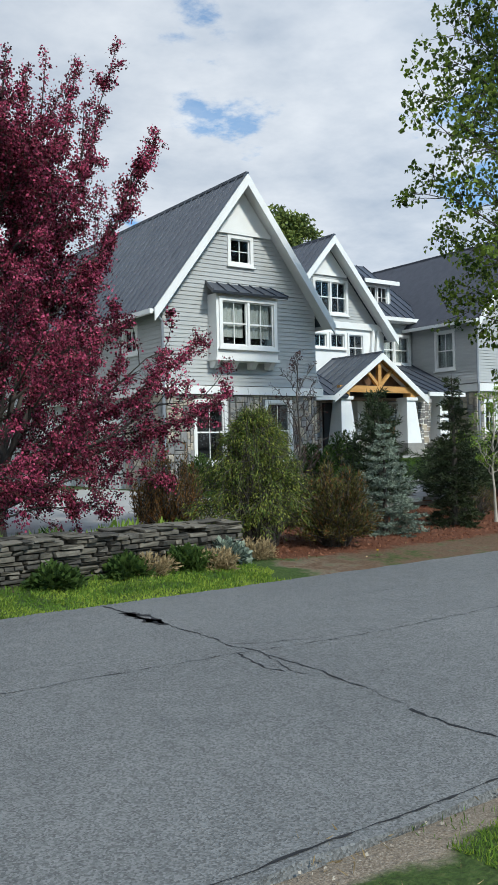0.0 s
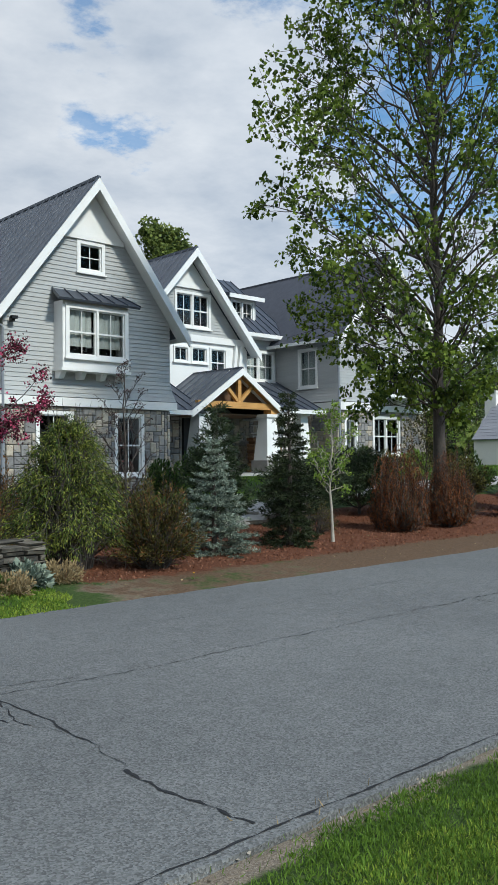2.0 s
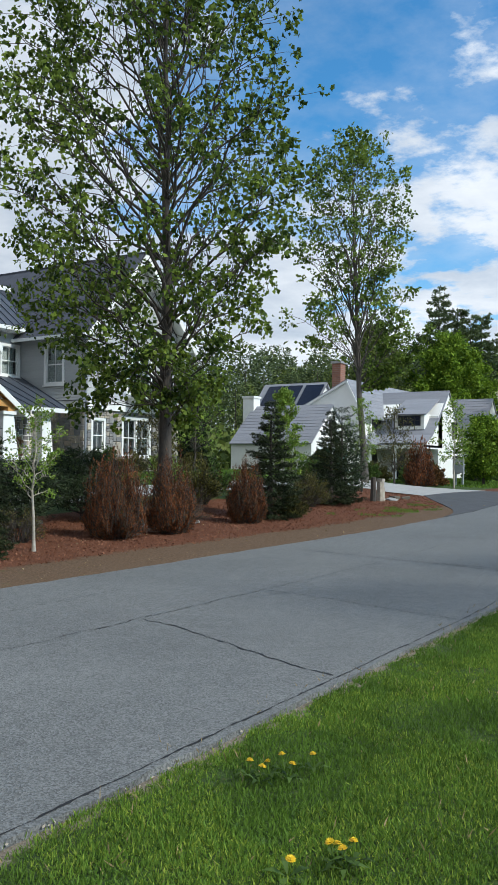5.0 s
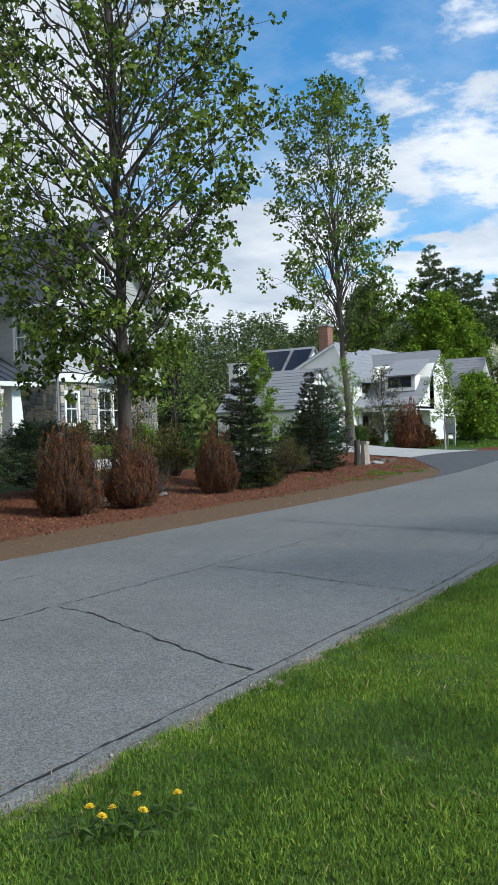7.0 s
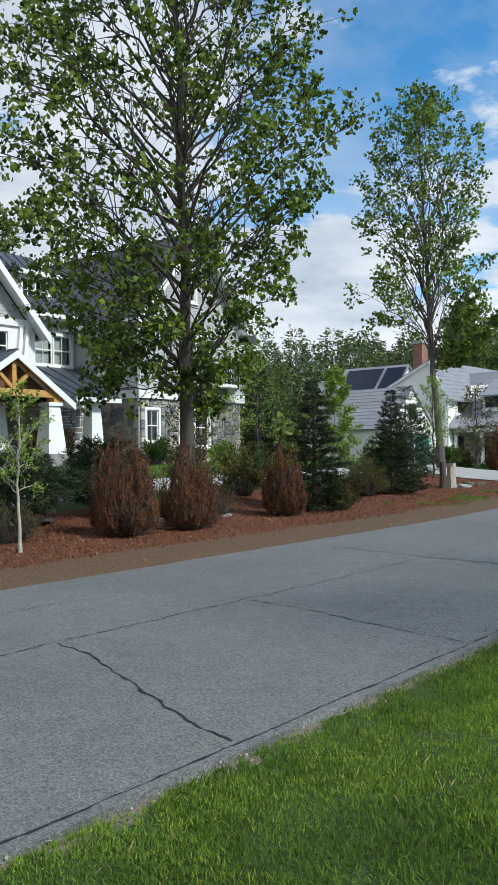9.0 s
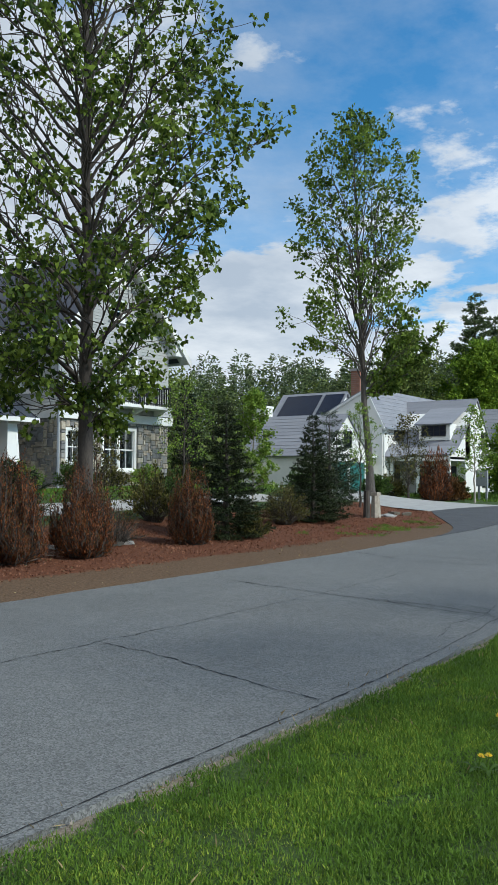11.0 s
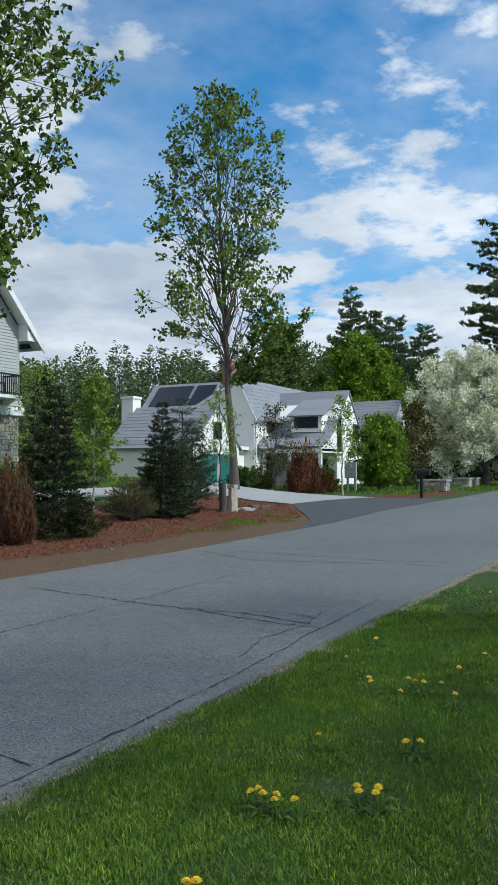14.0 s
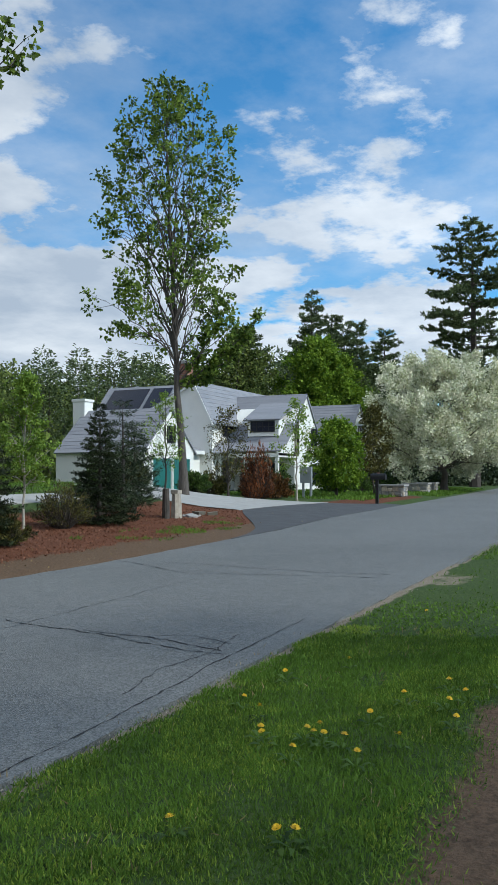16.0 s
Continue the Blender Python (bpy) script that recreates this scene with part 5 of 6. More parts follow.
def conifer(name, label, x, y, H, R, leaf, bark, needle=0.1, rings=16, arms=8, droop=0.1, rise=0.25, power=0.8, z0=0.03, seed=1, per=9, width=0.25,
            fluff=1.0, category="conifer", z=None, side=0.45, jag=0.25):
    """A conifer: whorls of branches with side sprays and needles."""
    rng = np.random.default_rng(seed)
    base = np.array([x, y, gz(x, y) - 0.02 if z is None else z])
    e = thing(name, *base, label, category)
    W = Wood()
    W.b.tube([base, base + [0.01 * H, 0, H * 0.5], base + [0, 0, H]], [0.022 * H + 0.012, 0.012 * H + 0.006, 0.004], 7)
    P, D, Lf = [], [], []
    for i in range(rings):
        f = i / (rings - 1)
        zz = z0 * H + (0.97 - z0) * H * f
        for j in range(arms):
            az = j * 2 * math.pi / arms + i * 1.1 + rng.uniform(-0.35, 0.35)
            L = R * max(0.06, (1 - f)) ** power * rng.uniform(1 - jag, 1 + jag * 0.6)
            out = np.array([math.cos(az), math.sin(az), 0])
            a = base + np.array([0, 0, zz + rng.uniform(-0.02, 0.02) * H])
            b_ = a + out * L + np.array([0, 0, L * (rise - droop * (1 - f))])
            c = (a + b_) / 2 + np.array([0, 0, -0.12 * L * droop * 4])
            lp = curve(a, c, b_, 6, rng, 0.02 * L)
            W.add(list(lp), 0.004 + 0.012 * L, 0.002, 3)
            n = max(3, int(per * L / R) + 2)
            for k in range(n):
                s = 0.18 + 0.82 * (k + rng.random()) / n
                p0 = lp[0] + (lp[-1] - lp[0]) * s if s > 0.99 else np.array([np.interp(s, np.linspace(0, 1, 6), lp[:, q]) for q in range(3)])
                sd = 1 if k % 2 else -1
                perp = np.array([-out[1], out[0], 0]) * sd
                tw = unit(out * 0.7 + perp * rng.uniform(0.4, 1.0) + np.array([0, 0, rng.uniform(-0.2, 0.35) + rise * 0.3]))
                tl = L * side * (1.05 - s) + needle * 0.8
                m = max(2, int(fluff * 5 * tl / needle))
                t = rng.random(m)[:, None]
                P.append(p0 + tw * tl * t + rng.normal(size=(m, 3)) * needle * 0.12)
                D.append(tw * 0.9 + rng.normal(size=(m, 3)) * 0.55)
    W.add([base + [0, 0, H * 0.9], base + [0, 0, H * 1.02]], 0.008, 0.003, 4)
    part("trunk", W.b, bark, e)
    P, D = np.concatenate(P), np.concatenate(D)
    sz = needle * rng.uniform(0.7, 1.3, len(P))
    part("needle_mass", quads_mesh("needle_mass", leaf_quads(P, D, sz, sz * width, rng, 0.1), leaf), None, e)
    return e


def shrub(name, label, x, y, h, w, leaf, bark, style, n=60, per=40, size=0.07, width=0.4, seed=1, category="shrub", z=None, extra=None):
    """A shrub of many stems: upright, weeping, round or twiggy."""
    rng = np.random.default_rng(seed)
    base = np.array([x, y, gz(x, y) - 0.02 if z is None else z])
    e = thing(name, *base, label, category)
    W = Wood()
    P, D = [], []
    for i in range(n):
        az, q = rng.uniform(0, 2 * math.pi), math.sqrt(rng.random())
        out = np.array([math.cos(az), math.sin(az), 0])
        a = base + out * w * 0.12 * q
        if style == "upright":
            spike = 0.82 + 0.24 * math.sin(az * 5 + seed) * q
            hh = h * (1 - 0.42 * q ** 2.5) * rng.uniform(0.42, 1.12) * spike
            b_ = a + out * w * 0.37 * q * rng.uniform(0.75, 1.15) + np.array([0, 0, hh])
            c = a + out * w * 0.60 * q + np.array([0, 0, hh * 0.22])
        elif style == "weeping":
            hh = h * rng.uniform(0.25, 1.0)
            rad = w * 0.5 * max(0.03, 1 - hh / h) ** 0.58 * rng.uniform(0.6, 1.08)
            b_ = base + out * rad + np.array([0, 0, max(0.08, hh - 0.17 * h)])
            c = base + out * rad * 0.55 + np.array([0, 0, hh * 1.06])
        else:
            el = math.asin(rng.uniform(0.05, 1.0))
            b_ = base + out * w * 0.5 * math.cos(el) * rng.uniform(0.7, 1.05) + np.array([0, 0, h * (0.12 + 0.88 * math.sin(el)) * rng.uniform(0.8, 1.04)])
            c = (a + b_) / 2 + np.array([0, 0, 0.08 * h])
        lp = curve(a, c, b_, 7, rng, 0.015 * h)
        W.add(list(lp), 0.006 + 0.006 * h, 0.002, 4)
        lo = {"upright": 0.1, "weeping": 0.25, "round": 0.3, "twiggy": 0.45}[style]
        s = rng.uniform(lo, 1.0, per) ** 0.8
        p = np.stack([np.interp(s, np.linspace(0, 1, 7), lp[:, k]) for k in range(3)], 1)
        tang = unit(np.stack([np.interp(s, np.linspace(0, 1, 7), np.gradient(lp[:, k])) for k in range(3)], 1))
        sidev = unit(rng.normal(size=(per, 3)))
        off = sidev * (0.05 + 0.07 * w) * rng.random((per, 1)) * (1.15 - s[:, None] * 0.8)
        P.append(p + off)
        g = {"upright": 0.5, "weeping": -0.55, "round": 0.15, "twiggy": 0.3}[style]
        D.append(tang * 0.7 + sidev * 0.6 + np.array([0, 0, g]))
        for k in range(3):
            t0 = rng.integers(2, 6)
            dd = unit(tang[0] + rng.normal(size=3) * 0.6 + np.array([0, 0, g]))
            W.add([lp[t0], lp[t0] + dd * 0.16 * max(h, w) * rng.uniform(0.5, 1.2)], 0.004, 0.0015, 3)
    part("branchwork", W.b, bark, e)
    P, D = np.concatenate(P), np.concatenate(D)
    keep = P[:, 2] > base[2] + 0.02
    P, D = P[keep], D[keep]
    sz = size * rng.uniform(0.65, 1.4, len(P))
    if extra:
        pick = rng.random(len(P)) < extra[1]
        part("new_growth", quads_mesh("new_growth", leaf_quads(P[pick], D[pick], sz[pick], sz[pick] * width, rng), extra[0]), None, e)
        P, D, sz = P[~pick], D[~pick], sz[~pick]
    part("foliage", quads_mesh("foliage", leaf_quads(P, D, sz, sz * width, rng), leaf), None, e)
    return e


# dark olive sprays mixed into brown bushes, inner shade put into their colour
M_OLIVED = leafm("shaded_spray", (0.11, 0.085, 0.035), (0.04, 0.036, 0.018), 0.1)
# verge trees
deciduous("maple_tree", "tall street maple with fresh green spring leaves", 18.2, 11.6, 15.6,
          [(0.15, 1.0), (0.21, 1.8), (0.32, 3.3), (0.48, 4.05), (0.66, 3.5), (0.80, 2.6), (0.92, 1.5), (1.0, 0.5)], 0.14, 0.17, 104, 54, M_MAPLE, M_BARKD, 0.12, 6, 14, 4, 4, (-0.1, 0.1), bare=0.46, fork=0.4, shift=(-0.35, 0.3), droop=0.9, flat=0.6, bend=0.25)
deciduous("slender_tree", "slender tree with light green leaves and forked trunk", 37.9, 15.7, 15.5,
          [(0.36, 2.0), (0.42, 2.9), (0.50, 2.4), (0.6, 1.9), (0.7, 2.2), (0.85, 2.1), (0.94, 1.4), (1.0, 0.4)], 0.31, 0.17, 50, 60, M_POPLAR, M_BARK, 0.15, 7, 9, 4, 12, (-0.6, 0.45), bare=0.5, fork=0.5, bend=0.4,
          reach=[(39.2, 13.1, 7.7), (38.7, 14.1, 8.5), (38.9, 13.5, 6.7), (38.5, 14.6, 6.0)], reach_from=0.27, reach_n=1)

deciduous("crabapple_tree", "crabapple in full deep pink blossom with dark leaves", 4.4, 13.3, 7.0,
          [(0.08, 1.6), (0.16, 2.4), (0.24, 3.3), (0.32, 3.5), (0.44, 2.7), (0.6, 2.05), (0.8, 1.7), (1.0, 1.3)], 0.07, 0.16, 80, 34, M_PINK, M_BARKD, 0.044, 18, 15, 8, 7, extra=(M_PINKD, 0.38), bare=0.02, category="tree", upto=0.72, fork=0.2, shoots=70,
          reach=[(7.2, 12.9, 7.0), (6.5, 13.0, 8.3), (5.85, 13.1, 7.95), (5.0, 13.2, 7.7), (6.9, 12.7, 6.6), (8.4, 12.6, 2.5), (7.7, 12.4, 3.4), (3.6, 13.0, 7.6)])
deciduous("flowering_tree", "broad ornamental tree covered in white blossom", 75.5, 14.2, 10.2,
          [(0.12, 5.6), (0.3, 7.0), (0.55, 6.8), (0.8, 5.4), (1.0, 2.5)], 0.16, 0.3, 52, 30, M_BLOSSOM, M_BARKD, 0.17, 16, 12, 7, 9, bare=0.1, upto=0.7)
# unseen trees added on the near side; their thin shade dims verge and road
for k, (x, y, h) in enumerate([(13.6, -7.6, 11.0), (17.6, -8.2, 11.0)]):
    deciduous("roadside_tree", "thin-leaved young tree on the near verge", x, y, h, [(0.35, 1.8), (0.55, 2.6), (0.8, 2.2), (1.0, 0.6)], 0.3, 0.14, 26, 50, M_POPLAR, M_BARK, 0.17, 3, 7, 3, 180 + k, bare=0.3)
# saplings
deciduous("sapling", "young pale-stemmed sapling with sparse yellow-green leaves", 13.6, 10.95, 2.65, [(0.38, 0.40), (0.6, 0.55), (0.8, 0.45), (1.0, 0.15)], 0.38, 0.028, 16, 45, M_LIME, M_BARKP, 0.045, 4, 6, 3, 21, bare=0.1)
deciduous("sapling", "young pale-stemmed sapling with soft lime leaves", 25.0, 12.5, 3.5, [(0.3, 0.45), (0.5, 0.65), (0.75, 0.5), (1.0, 0.1)], 0.3, 0.03, 22, 45, M_LIME, M_BARKP, 0.06, 10, 7, 4, 22, bare=0.05)
deciduous("sapling", "young street tree with bright green leaves", 45.0, 14.0, 4.4, [(0.3, 0.6), (0.5, 1.0), (0.75, 0.8), (1.0, 0.1)], 0.3, 0.045, 18, 45, M_LIME, M_BARKP, 0.10, 3, 6, 3, 23, bare=0.1)
deciduous("sapling", "young leafy tree beside the stone post", 33.0, 13.6, 3.6, [(0.35, 0.5), (0.6, 0.8), (0.8, 0.6), (1.0, 0.1)], 0.35, 0.035, 18, 50, M_LIME, M_BARKD, 0.06, 4, 6, 3, 24, bare=0.1)
deciduous("sapling", "thin bare-branched young tree with pink buds", 9.5, 12.0, 3.3, [(0.3, 0.35), (0.6, 0.55), (0.85, 0.4), (1.0, 0.1)], 0.25, 0.025, 22, 58, M_PINKD, M_BARKD, 0.022, 3, 7, 3, 25, bare=0.2)
deciduous("sapling", "small tree in thin coppery new leaf", 20.4, 13.6, 2.6, [(0.2, 0.5), (0.5, 0.85), (0.8, 0.6), (1.0, 0.2)], 0.15, 0.025, 22, 50, M_OLIVE, M_BARKD, 0.05, 4, 6, 4, 26, bare=0.1)
deciduous("small_tree", "leafy green young tree beside the drive", 52.3, 14.7, 3.9, [(0.12, 0.9), (0.35, 1.45), (0.65, 1.35), (0.9, 0.8), (1.0, 0.2)], 0.12, 0.08, 30, 45, M_BRIGHT, M_BARKD, 0.15, 7, 9, 5, 27, bare=0.1)
deciduous("small_tree", "airy young tree in olive spring leaf", 57.2, 14.2, 5.0, [(0.25, 0.8), (0.5, 1.3), (0.8, 1.0), (1.0, 0.2)], 0.22, 0.05, 24, 50, M_OLIVE, M_BARKD, 0.14, 5, 7, 4, 28, bare=0.1)
deciduous("small_tree", "twiggy ornamental tree by the white porch", 43.0, 16.4, 3.9, [(0.2, 0.7), (0.5, 1.1), (0.8, 0.9), (1.0, 0.3)], 0.15, 0.05, 24, 55, M_OLIVE, M_BARKD, 0.08, 3, 7, 3, 29, bare=0.1)
deciduous("small_tree", "thin dark-stemmed tree just coming into leaf", 33.0, 21.5, 4.2, [(0.25, 0.9), (0.5, 1.3), (0.8, 1.0), (1.0, 0.3)], 0.2, 0.05, 24, 50, M_LIME, M_BARKD, 0.07, 3, 7, 3, 30, bare=0.1)
# verge evergreens and shrubs
shrub("weeping_cypress", "golden-green weeping cypress with drooping sprays", 7.85, 11.1, 2.5, 2.95, M_WEEP, M_BARKD, "weeping", 330, 120, 0.055, 0.22, 31, extra=(M_GREEN, 0.35))
shrub("arborvitae", "bronze-brown arborvitae bush behind the stone wall", 8.1, 14.3, 1.75, 1.35, M_RUSTG, M_BARKD, "upright", 140, 90, 0.05, 0.4, 32, extra=(M_OLIVED, 0.3))
shrub("mixed_shrub", "olive-brown evergreen shrub in the mulch bed", 8.95, 10.4, 1.45, 1.5, M_OLIVE, M_BARKD, "round", 150, 90, 0.05, 0.35, 33, extra=(M_RUSTG, 0.3))
conifer("blue_spruce", "small silvery blue spruce in the mulch bed", 10.62, 11.0, 1.95, 0.78, M_BLUESP, M_BARKD, 0.05, 15, 8, 0.12, 0.12, 0.75, 0.02, 34, 10, 0.28, 2.8)
conifer("columnar_spruce", "narrow dark green upright spruce", 12.45, 11.0, 2.85, 0.55, M_SPRUCE, M_BARKD, 0.06, 22, 8, 0.35, 0.05, 0.55, 0.02, 35, 9, 0.24, 2.2, jag=0.5)
conifer("pine_sapling", "young pine with upturned branches", 12.6, 13.2, 2.6, 0.75, M_PINE, M_BARKD, 0.12, 10, 7, 0.0, 0.55, 0.6, 0.1, 36, 9, 0.13, 3.2)
conifer("mugo_pine", "low spreading dark mountain pine", 15.3, 13.4, 1.35, 1.25, M_PINE, M_BARKD, 0.13, 7, 9, 0.0, 0.5, 0.45, 0.1, 37, 9, 0.13, 2.8)
conifer("mugo_pine", "low spreading dark mountain pine", 17.6, 13.6, 1.5, 1.2, M_PINE, M_BARKD, 0.13, 7, 9, 0.0, 0.5, 0.45, 0.1, 38, 9, 0.13, 2.8)
shrub("juniper", "rust-brown winter-burnt juniper in the mulch bed", 16.03, 11.2, 2.05, 1.15, M_RUST, M_BARKD, "upright", 230, 170, 0.044, 0.26, 39, extra=(M_OLIVED, 0.15))
shrub("juniper", "rust-brown winter-burnt juniper in the mulch bed", 17.5, 10.95, 2.0, 1.02, M_RUST, M_BARKD, "upright", 200, 170, 0.044, 0.26, 40, extra=(M_OLIVED, 0.15))
shrub("juniper", "narrow rust-brown winter-burnt juniper in mulch", 20.5, 10.9, 1.9, 0.85, M_RUST, M_BARKD, "upright", 180, 170, 0.044, 0.26, 41, extra=(M_OLIVED, 0.15))
conifer("dark_fir", "dark green fir in the roadside mulch bed", 21.95, 11.1, 3.05, 0.95, M_SPRUCE, M_BARKD, 0.07, 17, 8, 0.15, 0.25, 0.7, 0.02, 42, 11, 0.22, 2.6, jag=0.35)
shrub("low_conifer", "low olive-green conifer at the foot of the fir", 22.4, 10.7, 0.75, 0.9, M_OLIVE, M_BARKD, "round", 60, 60, 0.06, 0.35, 43)
shrub("round_bush", "rounded twiggy bush just leafing out", 25.8, 12.05, 1.15, 1.5, M_OLIVE, M_BARKD, "twiggy", 130, 28, 0.045, 0.5, 44)
conifer("spruce", "dense dark green spruce", 27.2, 12.0, 3.0, 0.95, M_SPRUCE, M_BARKD, 0.07, 18, 8, 0.15, 0.2, 0.75, 0.02, 45, 11, 0.22, 2.6, jag=0.35)
conifer("young_pine", "young pine with loose dark branches", 28.8, 12.4, 3.1, 0.85, M_PINE, M_BARKD, 0.13, 11, 6, 0.0, 0.4, 0.55, 0.08, 46, 8, 0.13, 1.6)
conifer("young_pine", "young pine with loose dark branches", 30.3, 13.0, 2.5, 0.85, M_PINE, M_BARKD, 0.13, 10, 6, 0.0, 0.4, 0.55, 0.08, 47, 8, 0.13, 1.6)
shrub("twiggy_shrub", "bare twiggy deciduous shrub", 19.3, 11.9, 0.9, 1.3, M_RUSTG, M_BARKD, "twiggy", 90, 10, 0.035, 0.5, 48)
shrub("twiggy_shrub", "bare twiggy deciduous shrub", 14.2, 12.0, 0.8, 1.1, M_OLIVE, M_BARKD, "twiggy", 90, 12, 0.035, 0.5, 49)
for k, (x, y, h, w, m_) in enumerate([(10.0, 13.0, 1.3, 1.5, M_OLIVE), (12.0, 19.3, 1.1, 1.4, M_GREEN), (14.0, 19.4, 1.0, 1.6, M_OLIVE), (16.2, 19.6, 1.1, 1.5, M_GREEN), (18.2, 20.6, 1.2, 1.5, M_GREEN),
                                      (24.8, 21.4, 1.0, 1.6, M_LIME), (27.2, 21.6, 1.2, 1.5, M_GREEN), (29.3, 21.9, 0.9, 1.6, M_OLIVE), (31.3, 21.9, 0.9, 1.6, M_LIME), (33.4, 21.9, 0.9, 1.4, M_OLIVE),
                                      (22.6, 13.8, 1.4, 1.7, M_OLIVE), (24.3, 14.6, 1.2, 1.6, M_GREEN), (46.5, 15.7, 1.2, 1.7, M_RUSTG), (41.8, 17.4, 1.0, 1.6, M_GREEN), (44.6, 18.2, 1.1, 2.0, M_OLIVE), (48.8, 17.6, 1.2, 2.0, M_GREEN),
                                      (36.2, 17.0, 1.2, 1.6, M_OLIVE), (53.5, 18.6, 1.3, 2.2, M_GREEN), (59.0, 17.0, 1.1, 2.4, M_GREEN), (62.5, 16.8, 1.1, 2.4, M_GREEN), (72.0, 19.5, 1.4, 3.4, M_GREEN), (78.0, 20.0, 1.5, 3.4, M_GREEN), (67.5, 18.6, 1.2, 2.6, M_OLIVE), (31.8, 15.2, 1.3, 1.5, M_GREEN)]):
    shrub("garden_shrub", "leafy garden shrub in a planting bed", x, y, h, w, m_, M_BARKD, "round", 70, 42, 0.075 if x < 35 else 0.12, 0.5, 60 + k)
shrub("bronze_shrub", "tall red-brown shrub by the driveway", 43.8, 15.4, 2.7, 1.4, M_RUST, M_BARKD, "upright", 130, 60, 0.12, 0.3, 95)

# middle distance
for k, (x, y, h, m_) in enumerate([(44, 44, 9, M_LIME), (49, 47, 8, M_WOODS), (54, 50, 10, M_WOODS), (40, 47, 10, M_WOODS), (46, 38, 5, M_LIME), (37, 40, 6, M_WOODS)]):
    deciduous("woodland_tree", "leafy green tree behind the gardens", x, y, h, [(0.1, h * 0.22), (0.4, h * 0.32), (0.75, h * 0.24), (1.0, 0.3)], 0.1, 0.12, 30, 45, m_, M_BARKD, 0.19, 11, 9, 5, 160 + k, bare=0.0, z=0.4)
conifer("garden_fir", "dark fir beside the house corner", 36.2, 24.0, 4.6, 1.1, M_SPRUCE, M_BARKD, 0.12, 18, 8, 0.15, 0.2, 0.7, 0.02, 170, 8, 0.3, 1.4)
M_ORANGE = leafm("orange_leaf", (0.60, 0.20, 0.03), (0.30, 0.16, 0.03), 0.3)
shrub("orange_shrub", "shrub with orange spring leaves", 40.5, 30.5, 2.6, 2.0, M_ORANGE, M_BARKD, "round", 80, 40, 0.14, 0.6, 171)

# distance
deciduous("round_maple", "large bright green rounded maple behind the white house", 89.5, 29.5, 14.6, [(0.2, 3.2), (0.45, 4.4), (0.7, 4.0), (0.9, 2.4), (1.0, 0.6)], 0.2, 0.35, 46, 45, M_BRIGHT, M_BARKD, 0.27, 15, 11, 6, 50, bare=0.0, z=0)
deciduous("woodland_tree", "green tree behind the houses", 84.0, 36.0, 15.5, [(0.2, 3.0), (0.45, 4.6), (0.7, 3.8), (1.0, 0.6)], 0.2, 0.3, 40, 48, M_WOODS, M_BARKD, 0.26, 8, 10, 5, 51, bare=0.0, z=0)
deciduous("woodland_tree", "tall tree rising behind the house roofs", 37.4, 47.7, 17.4, [(0.4, 2.6), (0.6, 3.0), (0.85, 2.4), (1.0, 0.8)], 0.3, 0.35, 44, 45, M_WOODS, M_BARKD, 0.24, 8, 9, 5, 52, bare=0.1, z=0.5)
# far pines, with haze in their needle colour
for k, (x, y, h, r) in enumerate([(104, 36, 23, 4.2), (111, 36, 22, 4.0), (118, 35, 22, 4.2), (99, 42, 19, 4.0), (124, 33, 22, 4.2), (107, 33, 20, 4.0)]):
    conifer("white_pine", "tall dark white pine in the distance", x, y, h, r, M_HAZEPINE, M_BARKD, 0.34, 26, 5, 0.05, 0.3, 0.5, 0.2, 70 + k, 11, 0.30, 3.6, "pine", 0.0, 0.45, 0.8)
conifer("white_pine", "tall dark pine standing clear beside the road", 101.0, 16.6, 28.5, 6.2, M_HAZEPINE, M_BARKD, 0.34, 24, 4, 0.1, 0.22, 0.36, 0.30, 77, 9, 0.40, 4.0, "pine", 0.2, 0.5, 0.9)


